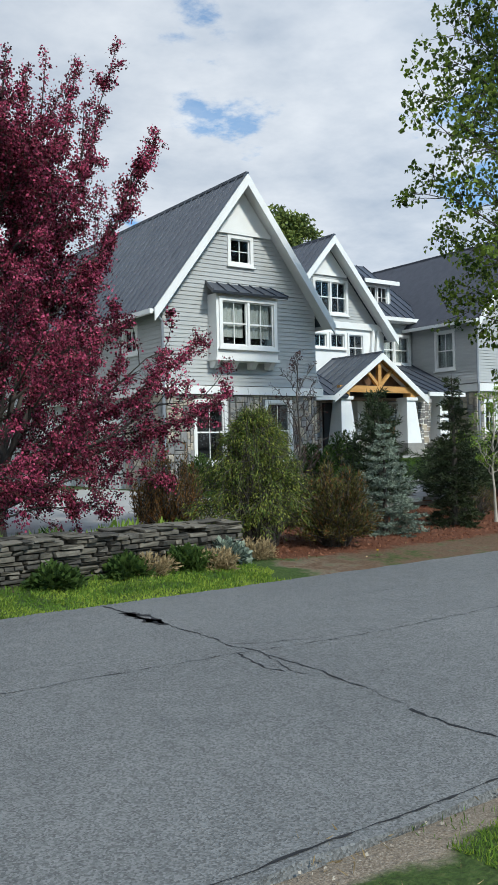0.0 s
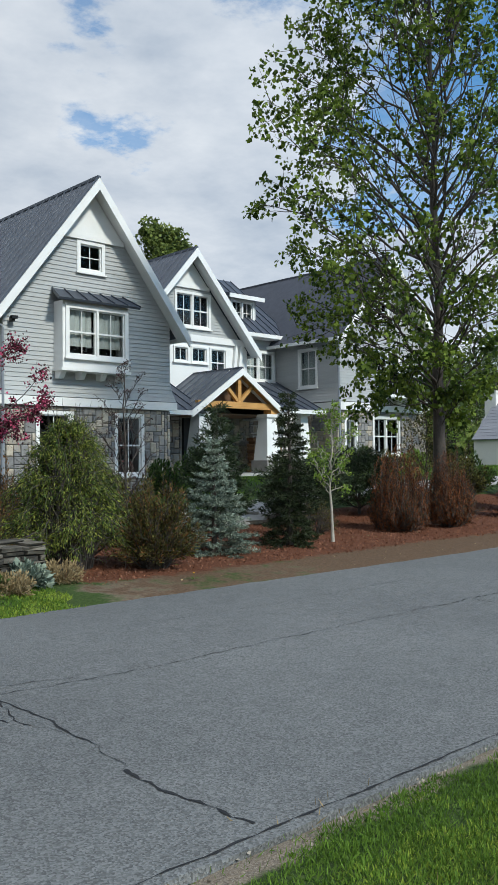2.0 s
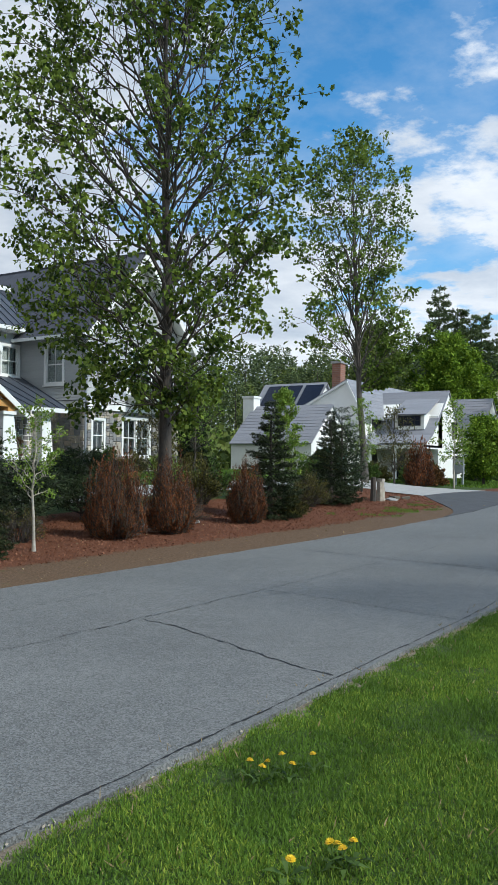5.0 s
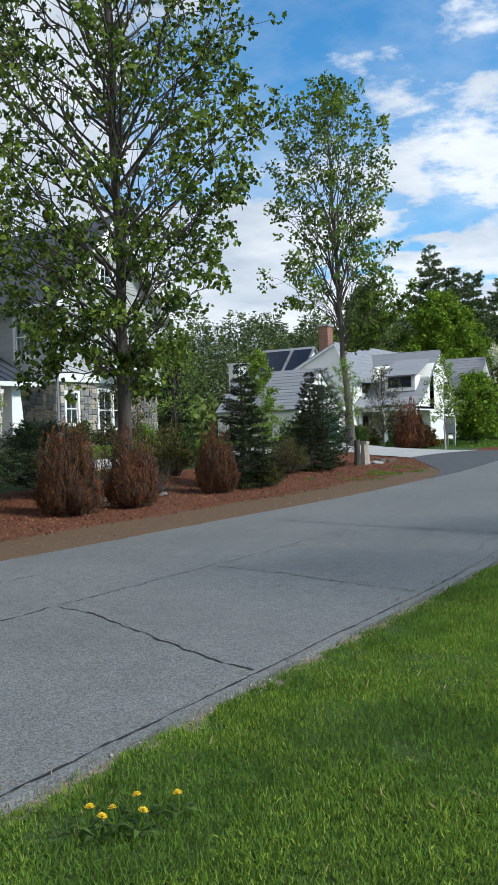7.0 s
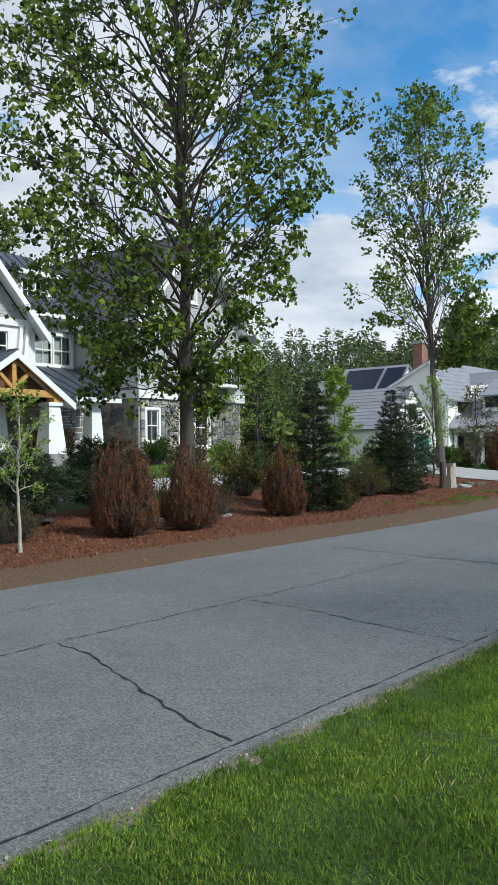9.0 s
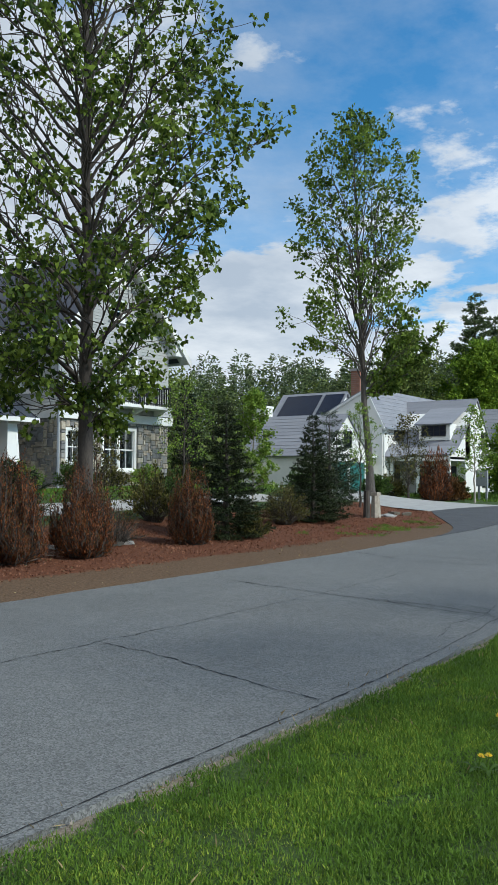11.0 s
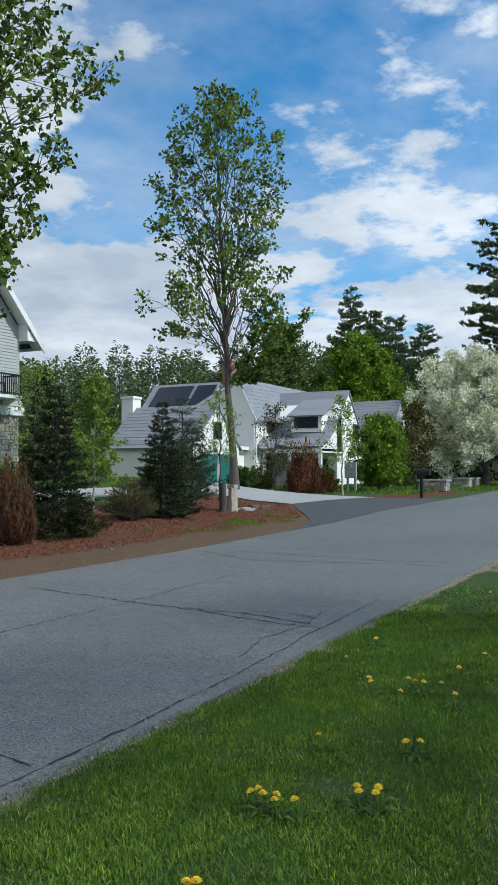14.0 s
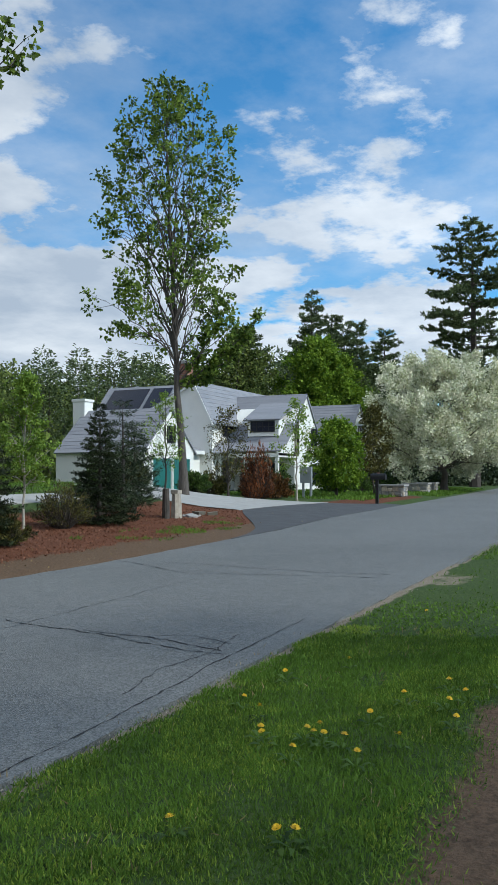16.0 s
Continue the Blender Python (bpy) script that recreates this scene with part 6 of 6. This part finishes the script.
def woods():
    """The far tree line, joined: pines and leafy crowns, too many to count."""
    rng = np.random.default_rng(99)
    P, D, S = {0: [], 1: []}, {0: [], 1: []}, {0: [], 1: []}
    trunks = Wood()
    for i in range(290):
        a = radians(rng.uniform(-6, 100))
        d = rng.uniform(85, 150)
        x, y = 20 + d * math.cos(a), 2 + d * math.sin(a)
        if y < 22 + 0.1 * x and x > 60:
            if rng.random() < 0.5 or y < 17:
                y = -14 - rng.uniform(0, 30) if y < 8 else 30 + rng.uniform(0, 30)
        h = rng.uniform(14.0, 19.5) * d / 115
        pine = rng.random() < 0.6
        k = 0 if pine else 1
        m = 1300
        f = rng.random(m) ** 0.8
        az = rng.uniform(0, 6.283, m)
        if pine:
            tier = np.round(f * 10) / 10 + rng.normal(size=m) * 0.03
            rad = h * 0.23 * np.maximum(0.02, 1.08 - tier) ** 0.5 * rng.uniform(0.2, 1.0, m) ** 0.6 * (0.75 + 0.5 * np.sin(az * 3 + i) ** 2)
            p = np.stack([x + rad * np.cos(az), y + rad * np.sin(az), h * (0.14 + 0.86 * tier) + 0.12 * rad], 1)
            dd = np.stack([np.cos(az), np.sin(az), np.full(m, 0.25)], 1) + rng.normal(size=(m, 3)) * 0.4
        else:
            rad = h * 0.26 * np.sqrt(np.maximum(0.03, 1 - (2 * f - 1) ** 2)) * rng.uniform(0.5, 1.08, m)
            p = np.stack([x + rad * np.cos(az), y + rad * np.sin(az), h * (0.12 + 0.8 * f)], 1) + rng.normal(size=(m, 3)) * 0.4
            dd = rng.normal(size=(m, 3))
        P[k].append(p), D[k].append(dd), S[k].append(rng.uniform(0.6, 1.25, m) * (0.46 if pine else 0.40) * h / 14)
        trunks.add([(x, y, -0.3), (x, y, h * 0.9)], 0.02 * h, 0.03, 5)
    # the far pine woods take the hazed needle green too
    for k, (nm, m_, lab, wd) in enumerate((("far_pines", M_HAZEPINE, "dark distant pine woods", 0.4), ("far_broadleaf", M_WOODS, "distant woods in spring leaf", 0.8))):
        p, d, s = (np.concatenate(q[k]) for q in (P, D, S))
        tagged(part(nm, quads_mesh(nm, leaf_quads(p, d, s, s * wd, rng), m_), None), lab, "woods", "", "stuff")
    tagged(part("far_trunks", trunks.b, M_BARKD), "dark trunks of the distant woods", "woods", "", "stuff")
    # undergrowth that closes the view under the crowns
    p, d = [], []
    for i in range(26000):
        a, q = radians(rng.uniform(-4, 100)), rng.uniform(70, 92)
        x, y = 20 + q * math.cos(a), 4 + q * math.sin(a)
        if x > 62 and y < 33:
            continue
        p.append((x, y, rng.uniform(0, 5.5) ** 0.95)), d.append(rng.normal(size=3))
    p, d = np.array(p), np.array(d)
    s = rng.uniform(0.4, 0.95, len(p))
    tagged(part("undergrowth", quads_mesh("undergrowth", leaf_quads(p, d, s, s * 0.8, rng), M_WOODS), None), "thick green undergrowth along the wood's edge", "woods", "", "stuff")


woods()


def hedge(name, label, x0, x1, y0, y1, h, material, n, size, seed):
    rng = np.random.default_rng(seed)
    t = rng.random(n)
    x, y = x0 + (x1 - x0) * t + rng.normal(size=n) * 0.8, y0 + (y1 - y0) * t + rng.normal(size=n) * 0.8
    top = h * (0.75 + 0.25 * np.sin(t * 37) + 0.15 * np.sin(t * 91 + 2))
    p = np.stack([x, y, rng.random(n) * top], 1)
    s = size * rng.uniform(0.6, 1.3, n)
    tagged(part(name, quads_mesh(name, leaf_quads(p, rng.normal(size=(n, 3)), s, s * 0.7, rng), material), None), label, "hedge", "", "stuff")


hedge("hedge", "dark green hedge behind the blossom tree", 82, 128, 25.5, 16.5, 4.6, M_PINE, 16000, 0.5, 61)
hedge("hedge", "dark green hedge closing the end of the road", 124, 150, 18, -6, 6.5, M_PINE, 12000, 0.6, 62)


# ---- stone wall, grass, flowers, small things ----
def dry_wall():
    rng = random.Random(17)
    e = thing("dry_stone_wall", 3.6, 10.3, -0.1, "low dry-laid wall of flat grey-brown field stones", "wall")

    def line(x):
        return 10.12 + 0.06 * max(0.0, x - 2) + 0.015 * math.sin(x * 1.7)
    z, course = 0.0, 0
    while z < 0.52:
        h = rng.uniform(0.04, 0.085)
        for back in (0, 1):
            x = -1.2 + rng.uniform(0, 0.2)
            while x < 6.95:
                w = rng.uniform(0.12, 0.40)
                if x + w > 7.0:
                    w = 7.0 - x
                if w < 0.06:
                    break
                if not (z > 0.42 and rng.random() < 0.2):
                    me = rng.choice(BLOCK)
                    ob = new("stone", me)
                    ob.parent, ob.matrix_parent_inverse = e, e.matrix_basis.inverted()
                    xc = x + w / 2
                    yc = line(xc) + (0.32 if back else 0.0) + rng.uniform(-0.035, 0.035)
                    ob.location = (xc, yc, gz(xc, yc) + z + h / 2 - 0.03)
                    ob.rotation_euler = (rng.uniform(-0.02, 0.02), rng.uniform(-0.03, 0.03), rng.uniform(-0.1, 0.1))
                    ob.scale = (w - 0.012, 0.34, h - 0.008)
                    ob.material_slots[0].link, ob.material_slots[0].material = "OBJECT", M_FIELD
                x += w
        z += h


dry_wall()


def loose_stones(n, x0, x1, y0, y1, seed, sx=(0.2, 0.55), label="flat pale stones lying in the mulch"):
    rng = random.Random(seed)
    for i in range(n):
        me = rng.choice(BLOCK).copy()
        x, y = rng.uniform(x0, x1), rng.uniform(y0, y1)
        me.materials.clear()
        me.materials.append(M_CONC if rng.random() < 0.6 else M_FIELD)
        ob = new("flat_stone", me)
        w, h = rng.uniform(*sx), rng.uniform(0.05, 0.12)
        ob.matrix_basis = pose(x, y, gz(x, y) + h * 0.4, rng.uniform(-6, 6), rng.uniform(-8, 8), rng.uniform(0, 180)) @ Matrix.Diagonal((w, w * rng.uniform(0.5, 0.9), h, 1))
        tagged(ob, label, "stone", "loose flat stones")


loose_stones(14, 17.9, 19.6, 11.7, 12.4, 3)
loose_stones(9, 14.6, 17.2, 13.6, 15.0, 4, (0.4, 0.9), "pale rock at the edge of the bed")
loose_stones(6, 30.8, 32.2, 11.2, 11.9, 5, (0.15, 0.4), "small stone beside the granite post")
loose_stones(7, 12.9, 15.0, 14.0, 15.0, 6, (0.4, 0.9), "pale rock at the edge of the bed")


def scatter_grass(name, label, n, xr, yr, material, lo, hi, seed, test, wide=0.010, up=1.2, power=1.0):
    rng = np.random.default_rng(seed)
    x = xr[0] + (xr[1] - xr[0]) * rng.random(n) ** power
    y = rng.uniform(*yr, n)
    keep = np.array([test(a, b) for a, b in zip(x, y)])
    x, y = x[keep], y[keep]
    z = np.array([gz(a, b) for a, b in zip(x, y)]) - 0.005
    P = np.stack([x, y, z], 1)
    D = rng.normal(size=P.shape) * 0.5 + np.array([0, 0, up])
    L = rng.uniform(lo, hi, len(P))
    return tagged(part(name, quads_mesh(name, leaf_quads(P, D, L, wide * (0.6 + 0.8 * rng.random(len(P))), rng, 0.1), material), None), label, "grass", "", "stuff")


def lawn(x, y):
    n = edge_near(x) - y
    edge = 0.10 + 0.15 * (1 - smooth01(2.6, 5, x)) + 0.10 * noise.noise((x * 1.6, 0, 2)) + 0.06 * noise.noise((x * 6, y * 6, 2))
    if n < 0.03:
        return False
    if n < edge:
        return random.random() < 0.06
    dirt = smooth01(10.5, 13.5, x) * smooth01(1.84, 2.35, n + 0.25 * noise.noise((x * 0.9, 0, 7)))
    if dirt > 0.25 and random.random() < dirt * 1.05:
        return False
    if 19.6 < x < 24.4 and n < 1.7:
        return random.random() < 0.1
    return noise.noise((x * 2.3, y * 2.3, 9)) > -0.42 or random.random() < 0.35


def patchy(k, lim):
    return lambda x, y: lawn(x, y) and noise.noise((x * 0.9, y * 1.3, k)) + 0.5 * noise.noise((x * 3, y * 3, k)) > lim


M_GRASSY = mat("yellow_grass_blade", (0.32, 0.405, 0.058), 0.6, (0.16, 0.235, 0.036), 0.9, 6, 0.0, island=0.35, spec=0.12, trans=0.3)
M_CLOVER = leafm("clover_leaf", (0.135, 0.235, 0.05), (0.05, 0.105, 0.025), 0.3)
M_STRAW = leafm("dry_straw", (0.36, 0.27, 0.14), (0.20, 0.15, 0.08), 0.1)
scatter_grass("grass", "short green grass of the roadside verge", 330000, (2.6, 17.5), (0.0, 2.75), M_GRASS, 0.025, 0.06, 1, lawn, 0.0050, 0.85)
scatter_grass("grass", "short green grass of the farther verge", 80000, (15.0, 40.0), (-2.5, 3.6), M_GRASS, 0.025, 0.055, 2, lawn, 0.016, 0.6, 1.15)
scatter_grass("yellow_grass", "patches of bright yellow-green grass", 190000, (2.6, 18.0), (0.0, 2.75), M_GRASSY, 0.02, 0.048, 3, patchy(4, -0.08), 0.0058, 0.7)
scatter_grass("clover", "low clover leaves in the verge", 110000, (2.6, 16.0), (0.0, 2.75), M_CLOVER, 0.014, 0.026, 4, patchy(12, -0.1), 0.014, 0.6)
scatter_grass("dry_straw", "scattered dry straw in the verge", 9000, (0.5, 18.0), (-1.0, 2.95), M_STRAW, 0.03, 0.09, 5, lambda x, y: noise.noise((x * 1.5, y * 1.5, 30)) > 0.05, 0.007, 0.15)
scatter_grass("bank_grass", "rough grass in front of the stone wall", 34000, (-1.0, 8.3), (8.52, 10.2), M_GRASSY, 0.02, 0.065, 6, lambda x, y: noise.noise((x * 1.6, y * 1.6, 3)) + 0.3 > 1.4 * smooth01(6.2, 7.6, x) + 0.5 * smooth01(9.4, 10.2, y), 0.012, 0.7)
scatter_grass("bank_grass", "dark rough grass in front of the stone wall", 26000, (-1.0, 8.0), (8.52, 10.2), M_GRASS, 0.02, 0.08, 7, lambda x, y: noise.noise((x * 1.9, y * 1.9, 8)) + 0.3 > 1.4 * smooth01(6.2, 7.4, x), 0.012, 0.7)
scatter_grass("bed_edge_grass", "thin grass at the edge of the drive", 9000, (24.0, 33.5), (8.9, 10.6), M_GRASS, 0.04, 0.10, 8, lambda x, y: y > edge_far(x) + 0.35 + 3.6 * smooth01(26.3, 37, x) and noise.noise((x, y, 3)) > 0.1, 0.012)
scatter_grass("lawn_grass", "mown lawn before the house", 11000, (11.0, 36.0), (16.5, 21.0), M_GRASS, 0.06, 0.13, 9, lambda x, y: True, 0.03)
scatter_grass("far_lawn_grass", "lawn along the far verge", 18000, (40.0, 90.0), (10.5, 20.0), M_GRASS, 0.10, 0.2, 10, lambda x, y: y > edge_far(x) + (2.2 if x < 60 else 0.4) and not (x < 47.5), 0.07)
scatter_grass("mulch_chips", "red-brown bark mulch chips", 34000, (7.2, 34.5), (8.9, 14.4), M_CHIP, 0.02, 0.06, 11, lambda x, y: max(1.2 + 0.4 * noise.noise((x * 0.6, 0, 0)), 0.2 + 3.6 * smooth01(26.3, 37, x)) < y - edge_far(x) < 5.6 + 0.3 * noise.noise((x, 1, 0)), 0.03, 0.25)
scatter_grass("leaf_litter", "dry tan leaves and pebbles on the bare verge", 1500, (6.2, 34.0), (8.3, 12.5), M_STRAW, 0.02, 0.05, 12, lambda x, y: 0.05 < y - edge_far(x) and noise.noise((x * 1.2, y * 1.2, 4)) > 0.05, 0.035, 0.1)
scatter_grass("edge_gravel", "pale gravel crumbs along the road edge", 7000, (-1.0, 22.0), (2.2, 2.95), M_GRANITE, 0.008, 0.025, 13, lambda x, y: random.random() < 0.8 - abs(y - edge_near(x) + 0.08) / 0.2, 0.018, 0.4)

# plants at the stone wall
for k, (x, y, h, w, m_, st) in enumerate([(0.4, 11.3, 0.55, 1.3, M_LIME, "upright"), (1.8, 11.2, 0.5, 1.3, M_GREEN, "upright"), (3.2, 11.2, 0.55, 1.3, M_LIME, "upright"), (4.4, 11.2, 0.5, 1.2, M_GREEN, "upright"), (5.6, 11.4, 0.5, 1.0, M_LIME, "upright"), (6.6, 11.6, 0.4, 0.8, M_LIME, "upright"),
                                          (3.9, 9.75, 0.28, 0.7, M_GREEN, "round"), (4.9, 9.85, 0.3, 0.6, M_GREEN, "round"), (5.9, 9.95, 0.32, 0.7, M_GREEN, "round"), (6.6, 10.0, 0.34, 0.6, M_BLUESP, "round"), (2.4, 9.8, 0.3, 0.8, M_GREEN, "round")]):
    shrub("perennial_clump", "fresh green perennial leaves by the stone wall", x, y, h, w, m_, M_GREEN, st, 60, 22, 0.16 if st == "upright" else 0.09, 0.22 if st == "upright" else 0.55, 120 + k, "plant")
for k, (x, y) in enumerate([(5.3, 9.9), (7.15, 10.15), (6.2, 9.75)]):
    shrub("dead_stems", "pile of dry tan stalks and leaves", x, y, 0.3, 0.75, M_STRAW, M_STRAW, "round", 60, 20, 0.06, 0.3, 140 + k, "plant")


def dandelion():
    e = thing("dandelion", 0, 0, 0, "yellow dandelion flower in the grass", "flower", "roadside dandelions")
    part("stem", Build().tube([(0, 0, 0), (0.004, 0, 0.05), (0, 0, 0.092)], [0.0025] * 3, 5), M_GRASS, e)
    b = Build()
    for ring, (r, z, n) in enumerate(((0.024, 0.092, 13), (0.018, 0.099, 11), (0.010, 0.104, 8))):
        for k in range(n):
            a = 2 * math.pi * (k + ring * 0.4) / n
            w = math.pi / n * 1.1
            b.add([(0, 0, z - 0.004), (r * 0.7 * math.cos(a - w), r * 0.7 * math.sin(a - w), z), (r * math.cos(a), r * math.sin(a), z + 0.003), (r * 0.7 * math.cos(a + w), r * 0.7 * math.sin(a + w), z)], [(0, 1, 2, 3)])
    part("flower_head", b, M_YELLOW, e, "bright yellow petals")
    lb = Build()
    for k in range(5):
        a = k * 1.257
        d, s = Vector((math.cos(a), math.sin(a), 0)), Vector((-math.sin(a), math.cos(a), 0))
        lb.add([(0, 0, 0.01), d * 0.06 + s * 0.014 + Vector((0, 0, 0.035)), d * 0.11 + Vector((0, 0, 0.02)), d * 0.06 - s * 0.014 + Vector((0, 0, 0.035))], [(0, 1, 2, 3)])
    part("leaf_rosette", lb, M_GREEN, e)
    return e


SPOTS = [(12.02, 1.46), (12.05, 1.44), (11.97, 1.41), (11.99, 1.38), (11.93, 1.32), (11.97, 1.23), (12.21, 1.05), (12.15, 1.02), (12.22, 0.97), (12.15, 0.94),
         (12.88, 1.51), (12.94, 1.04), (12.94, 1.0), (14.27, 1.75), (14.19, 1.68), (13.95, 1.43), (14.32, 1.49), (14.38, 1.42), (14.23, 1.39), (14.25, 1.36),
         (14.2, 1.23), (13.97, 1.07), (14.71, 1.22), (15.19, 1.14), (14.28, 0.94), (14.9, 2.17), (14.66, 1.93), (16.1, 1.81), (15.65, 2.16), (11.12, 1.3),
         (11.13, 1.24), (15.59, 0.95), (15.33, 0.77), (14.74, 0.73), (15.72, 0.65), (15.09, 0.86), (18.52, 1.78), (6.74, 2.1), (6.82, 2.08), (6.84, 1.98),
         (7.06, 1.94), (6.08, 1.32), (6.03, 1.28), (6.01, 1.24), (6.08, 1.25), (5.85, 1.42), (6.79, 2.19), (6.98, 2.08)]
first = dandelion()
first.matrix_basis = pose(8.7, 9.2, gz(8.7, 9.2) + 0.01)
rngd = random.Random(8)
for x, y in SPOTS:
    copy_thing(first, pose(x, y, gz(x, y) + rngd.uniform(0.0, 0.012), rngd.uniform(-16, 16), rngd.uniform(-16, 16), rngd.uniform(0, 360)))

# granite post and timber stump
px_, py_ = 30.35, 11.65
zz = gz(px_, py_) - 0.03
gp = thing("granite_post", px_, py_, zz, "rough hewn pale granite gate post", "post")
rngp = random.Random(4)
ringp = [(px_ + 0.17 * math.cos(a) * (1.2 if abs(math.cos(a)) > 0.6 else 1), py_ + 0.15 * math.sin(a)) for a in (k * math.pi / 4 + 0.39 for k in range(8))]
b = Build()
lev = [0, 0.2, 0.45, 0.66, 0.70]
for k, h in enumerate(lev):
    for x, y in ringp:
        f = 0.82 if k == 4 else 1 - 0.06 * k
        b.v.append((px_ + (x - px_) * f + rngp.uniform(-0.015, 0.015), py_ + (y - py_) * f + rngp.uniform(-0.015, 0.015), zz + h))
b.f = [(k * 8 + i, k * 8 + (i + 1) % 8, (k + 1) * 8 + (i + 1) % 8, (k + 1) * 8 + i) for k in range(4) for i in range(8)] + [tuple(32 + i for i in range(8))]
part("shaft", b, M_GRANITE, gp)
part("cap", Build().box(px_ - 0.12, px_ + 0.12, py_ - 0.11, py_ + 0.11, zz + 0.69, zz + 0.80), M_GRANITE, gp, "squared cap stone")
sx_, sy_ = 29.95, 11.75
tagged(part("timber_post", Build().tube([(sx_, sy_, gz(sx_, sy_) - 0.03), (sx_ + 0.01, sy_, gz(sx_, sy_) + 0.4), (sx_, sy_, gz(sx_, sy_) + 0.82)], [0.11, 0.10, 0.09], 10), M_BARKD), "dark weathered timber post beside the granite", "post")

# mailbox
mx, my = 45.6, 10.5
mz = gz(mx, my) - 0.02
mbx = thing("mailbox", mx, my, mz, "black metal mailbox on a black post", "mailbox")
part("post", Build().box(mx - 0.06, mx + 0.06, my - 0.06, my + 0.06, mz, mz + 1.05), M_BLACK, mbx)
b = Build()
arc = [(0.14 * math.cos(a), 0.14 * math.sin(a)) for a in (math.pi * k / 8 for k in range(9))]
prof_ = [(0.14, -0.12)] + arc + [(-0.14, -0.12)]
for yy in (my - 0.4, my + 0.25):
    b.v += [(mx + u, yy, mz + 1.19 + v) for u, v in prof_]
n_ = len(prof_)
b.f = [(i, (i + 1) % n_, n_ + (i + 1) % n_, n_ + i) for i in range(n_)] + [tuple(reversed(range(n_))), tuple(range(n_, 2 * n_))]
part("box", b, M_BLACK, mbx)
part("flag", Build().box(mx + 0.142, mx + 0.152, my - 0.1, my + 0.02, mz + 1.2, mz + 1.38), M_BRICK, mbx, "small red flag")

# electric meter box and transformer
ux, uy = 48.8, 15.0
uz = gz(ux, uy) - 0.02
ub = thing("meter_box", ux, uy, uz, "grey electric meter box on two posts", "utility box")
for d in (-0.2, 0.2):
    part("post", Build().box(ux - 0.05, ux + 0.05, uy + d - 0.05, uy + d + 0.05, uz, uz + 1.5), M_UTIL, ub)
part("cabinet", Build().box(ux - 0.18, ux - 0.05, uy - 0.3, uy + 0.3, uz + 0.75, uz + 1.55), M_UTIL, ub)
part("meter", Build().tube([(ux - 0.18, uy, uz + 1.3), (ux - 0.26, uy, uz + 1.3)], [0.09, 0.09], 12), M_CONC, ub, "round glass meter")
tx, ty = 47.2, 16.6
tz = gz(tx, ty) - 0.02
tb = thing("transformer", tx, ty, tz, "low dark green transformer cabinet on the lawn", "utility box")
part("cabinet", Build().hexa([(tx - 0.6, ty - 0.7, tz), (tx + 0.6, ty - 0.7, tz), (tx + 0.6, ty + 0.7, tz), (tx - 0.6, ty + 0.7, tz)], [(tx - 0.5, ty - 0.7, tz + 0.95), (tx + 0.6, ty - 0.7, tz + 0.95), (tx + 0.6, ty + 0.7, tz + 0.95), (tx - 0.5, ty + 0.7, tz + 0.95)]), M_TGREEN, tb)
part("lid", Build().box(tx - 0.56, tx + 0.66, ty - 0.76, ty + 0.76, tz + 0.952, tz + 1.02), M_TGREEN, tb)

# stone gate blocks
for k, (x, y, w) in enumerate([(57.0, 13.1, 1.5), (68.0, 14.4, 1.5), (73.0, 14.9, 1.3)]):
    z = gz(x, y) - 0.03
    g = thing("stone_block", x, y, z, "low grey stone wall end with flat cap", "wall", "roadside stone blocks")
    core = part("core", Build().box(x - 0.45, x + 0.45, y - w / 2, y + w / 2, z, z + 0.58), M_MORTAR, g)
    stones(core, Face("x", x - 0.45), y - w / 2, y + w / 2, z, z + 0.58, [], 200 + k, (0.12, 0.2), (0.2, 0.45))
    stones(core, Face("y", y - w / 2), x - 0.45, x + 0.45, z, z + 0.58, [], 210 + k, (0.12, 0.2), (0.2, 0.45))
    part("cap", Build().box(x - 0.58, x + 0.55, y - w / 2 - 0.13, y + w / 2 + 0.1, z + 0.58, z + 0.68), M_CONC, g, "flat pale cap stone")
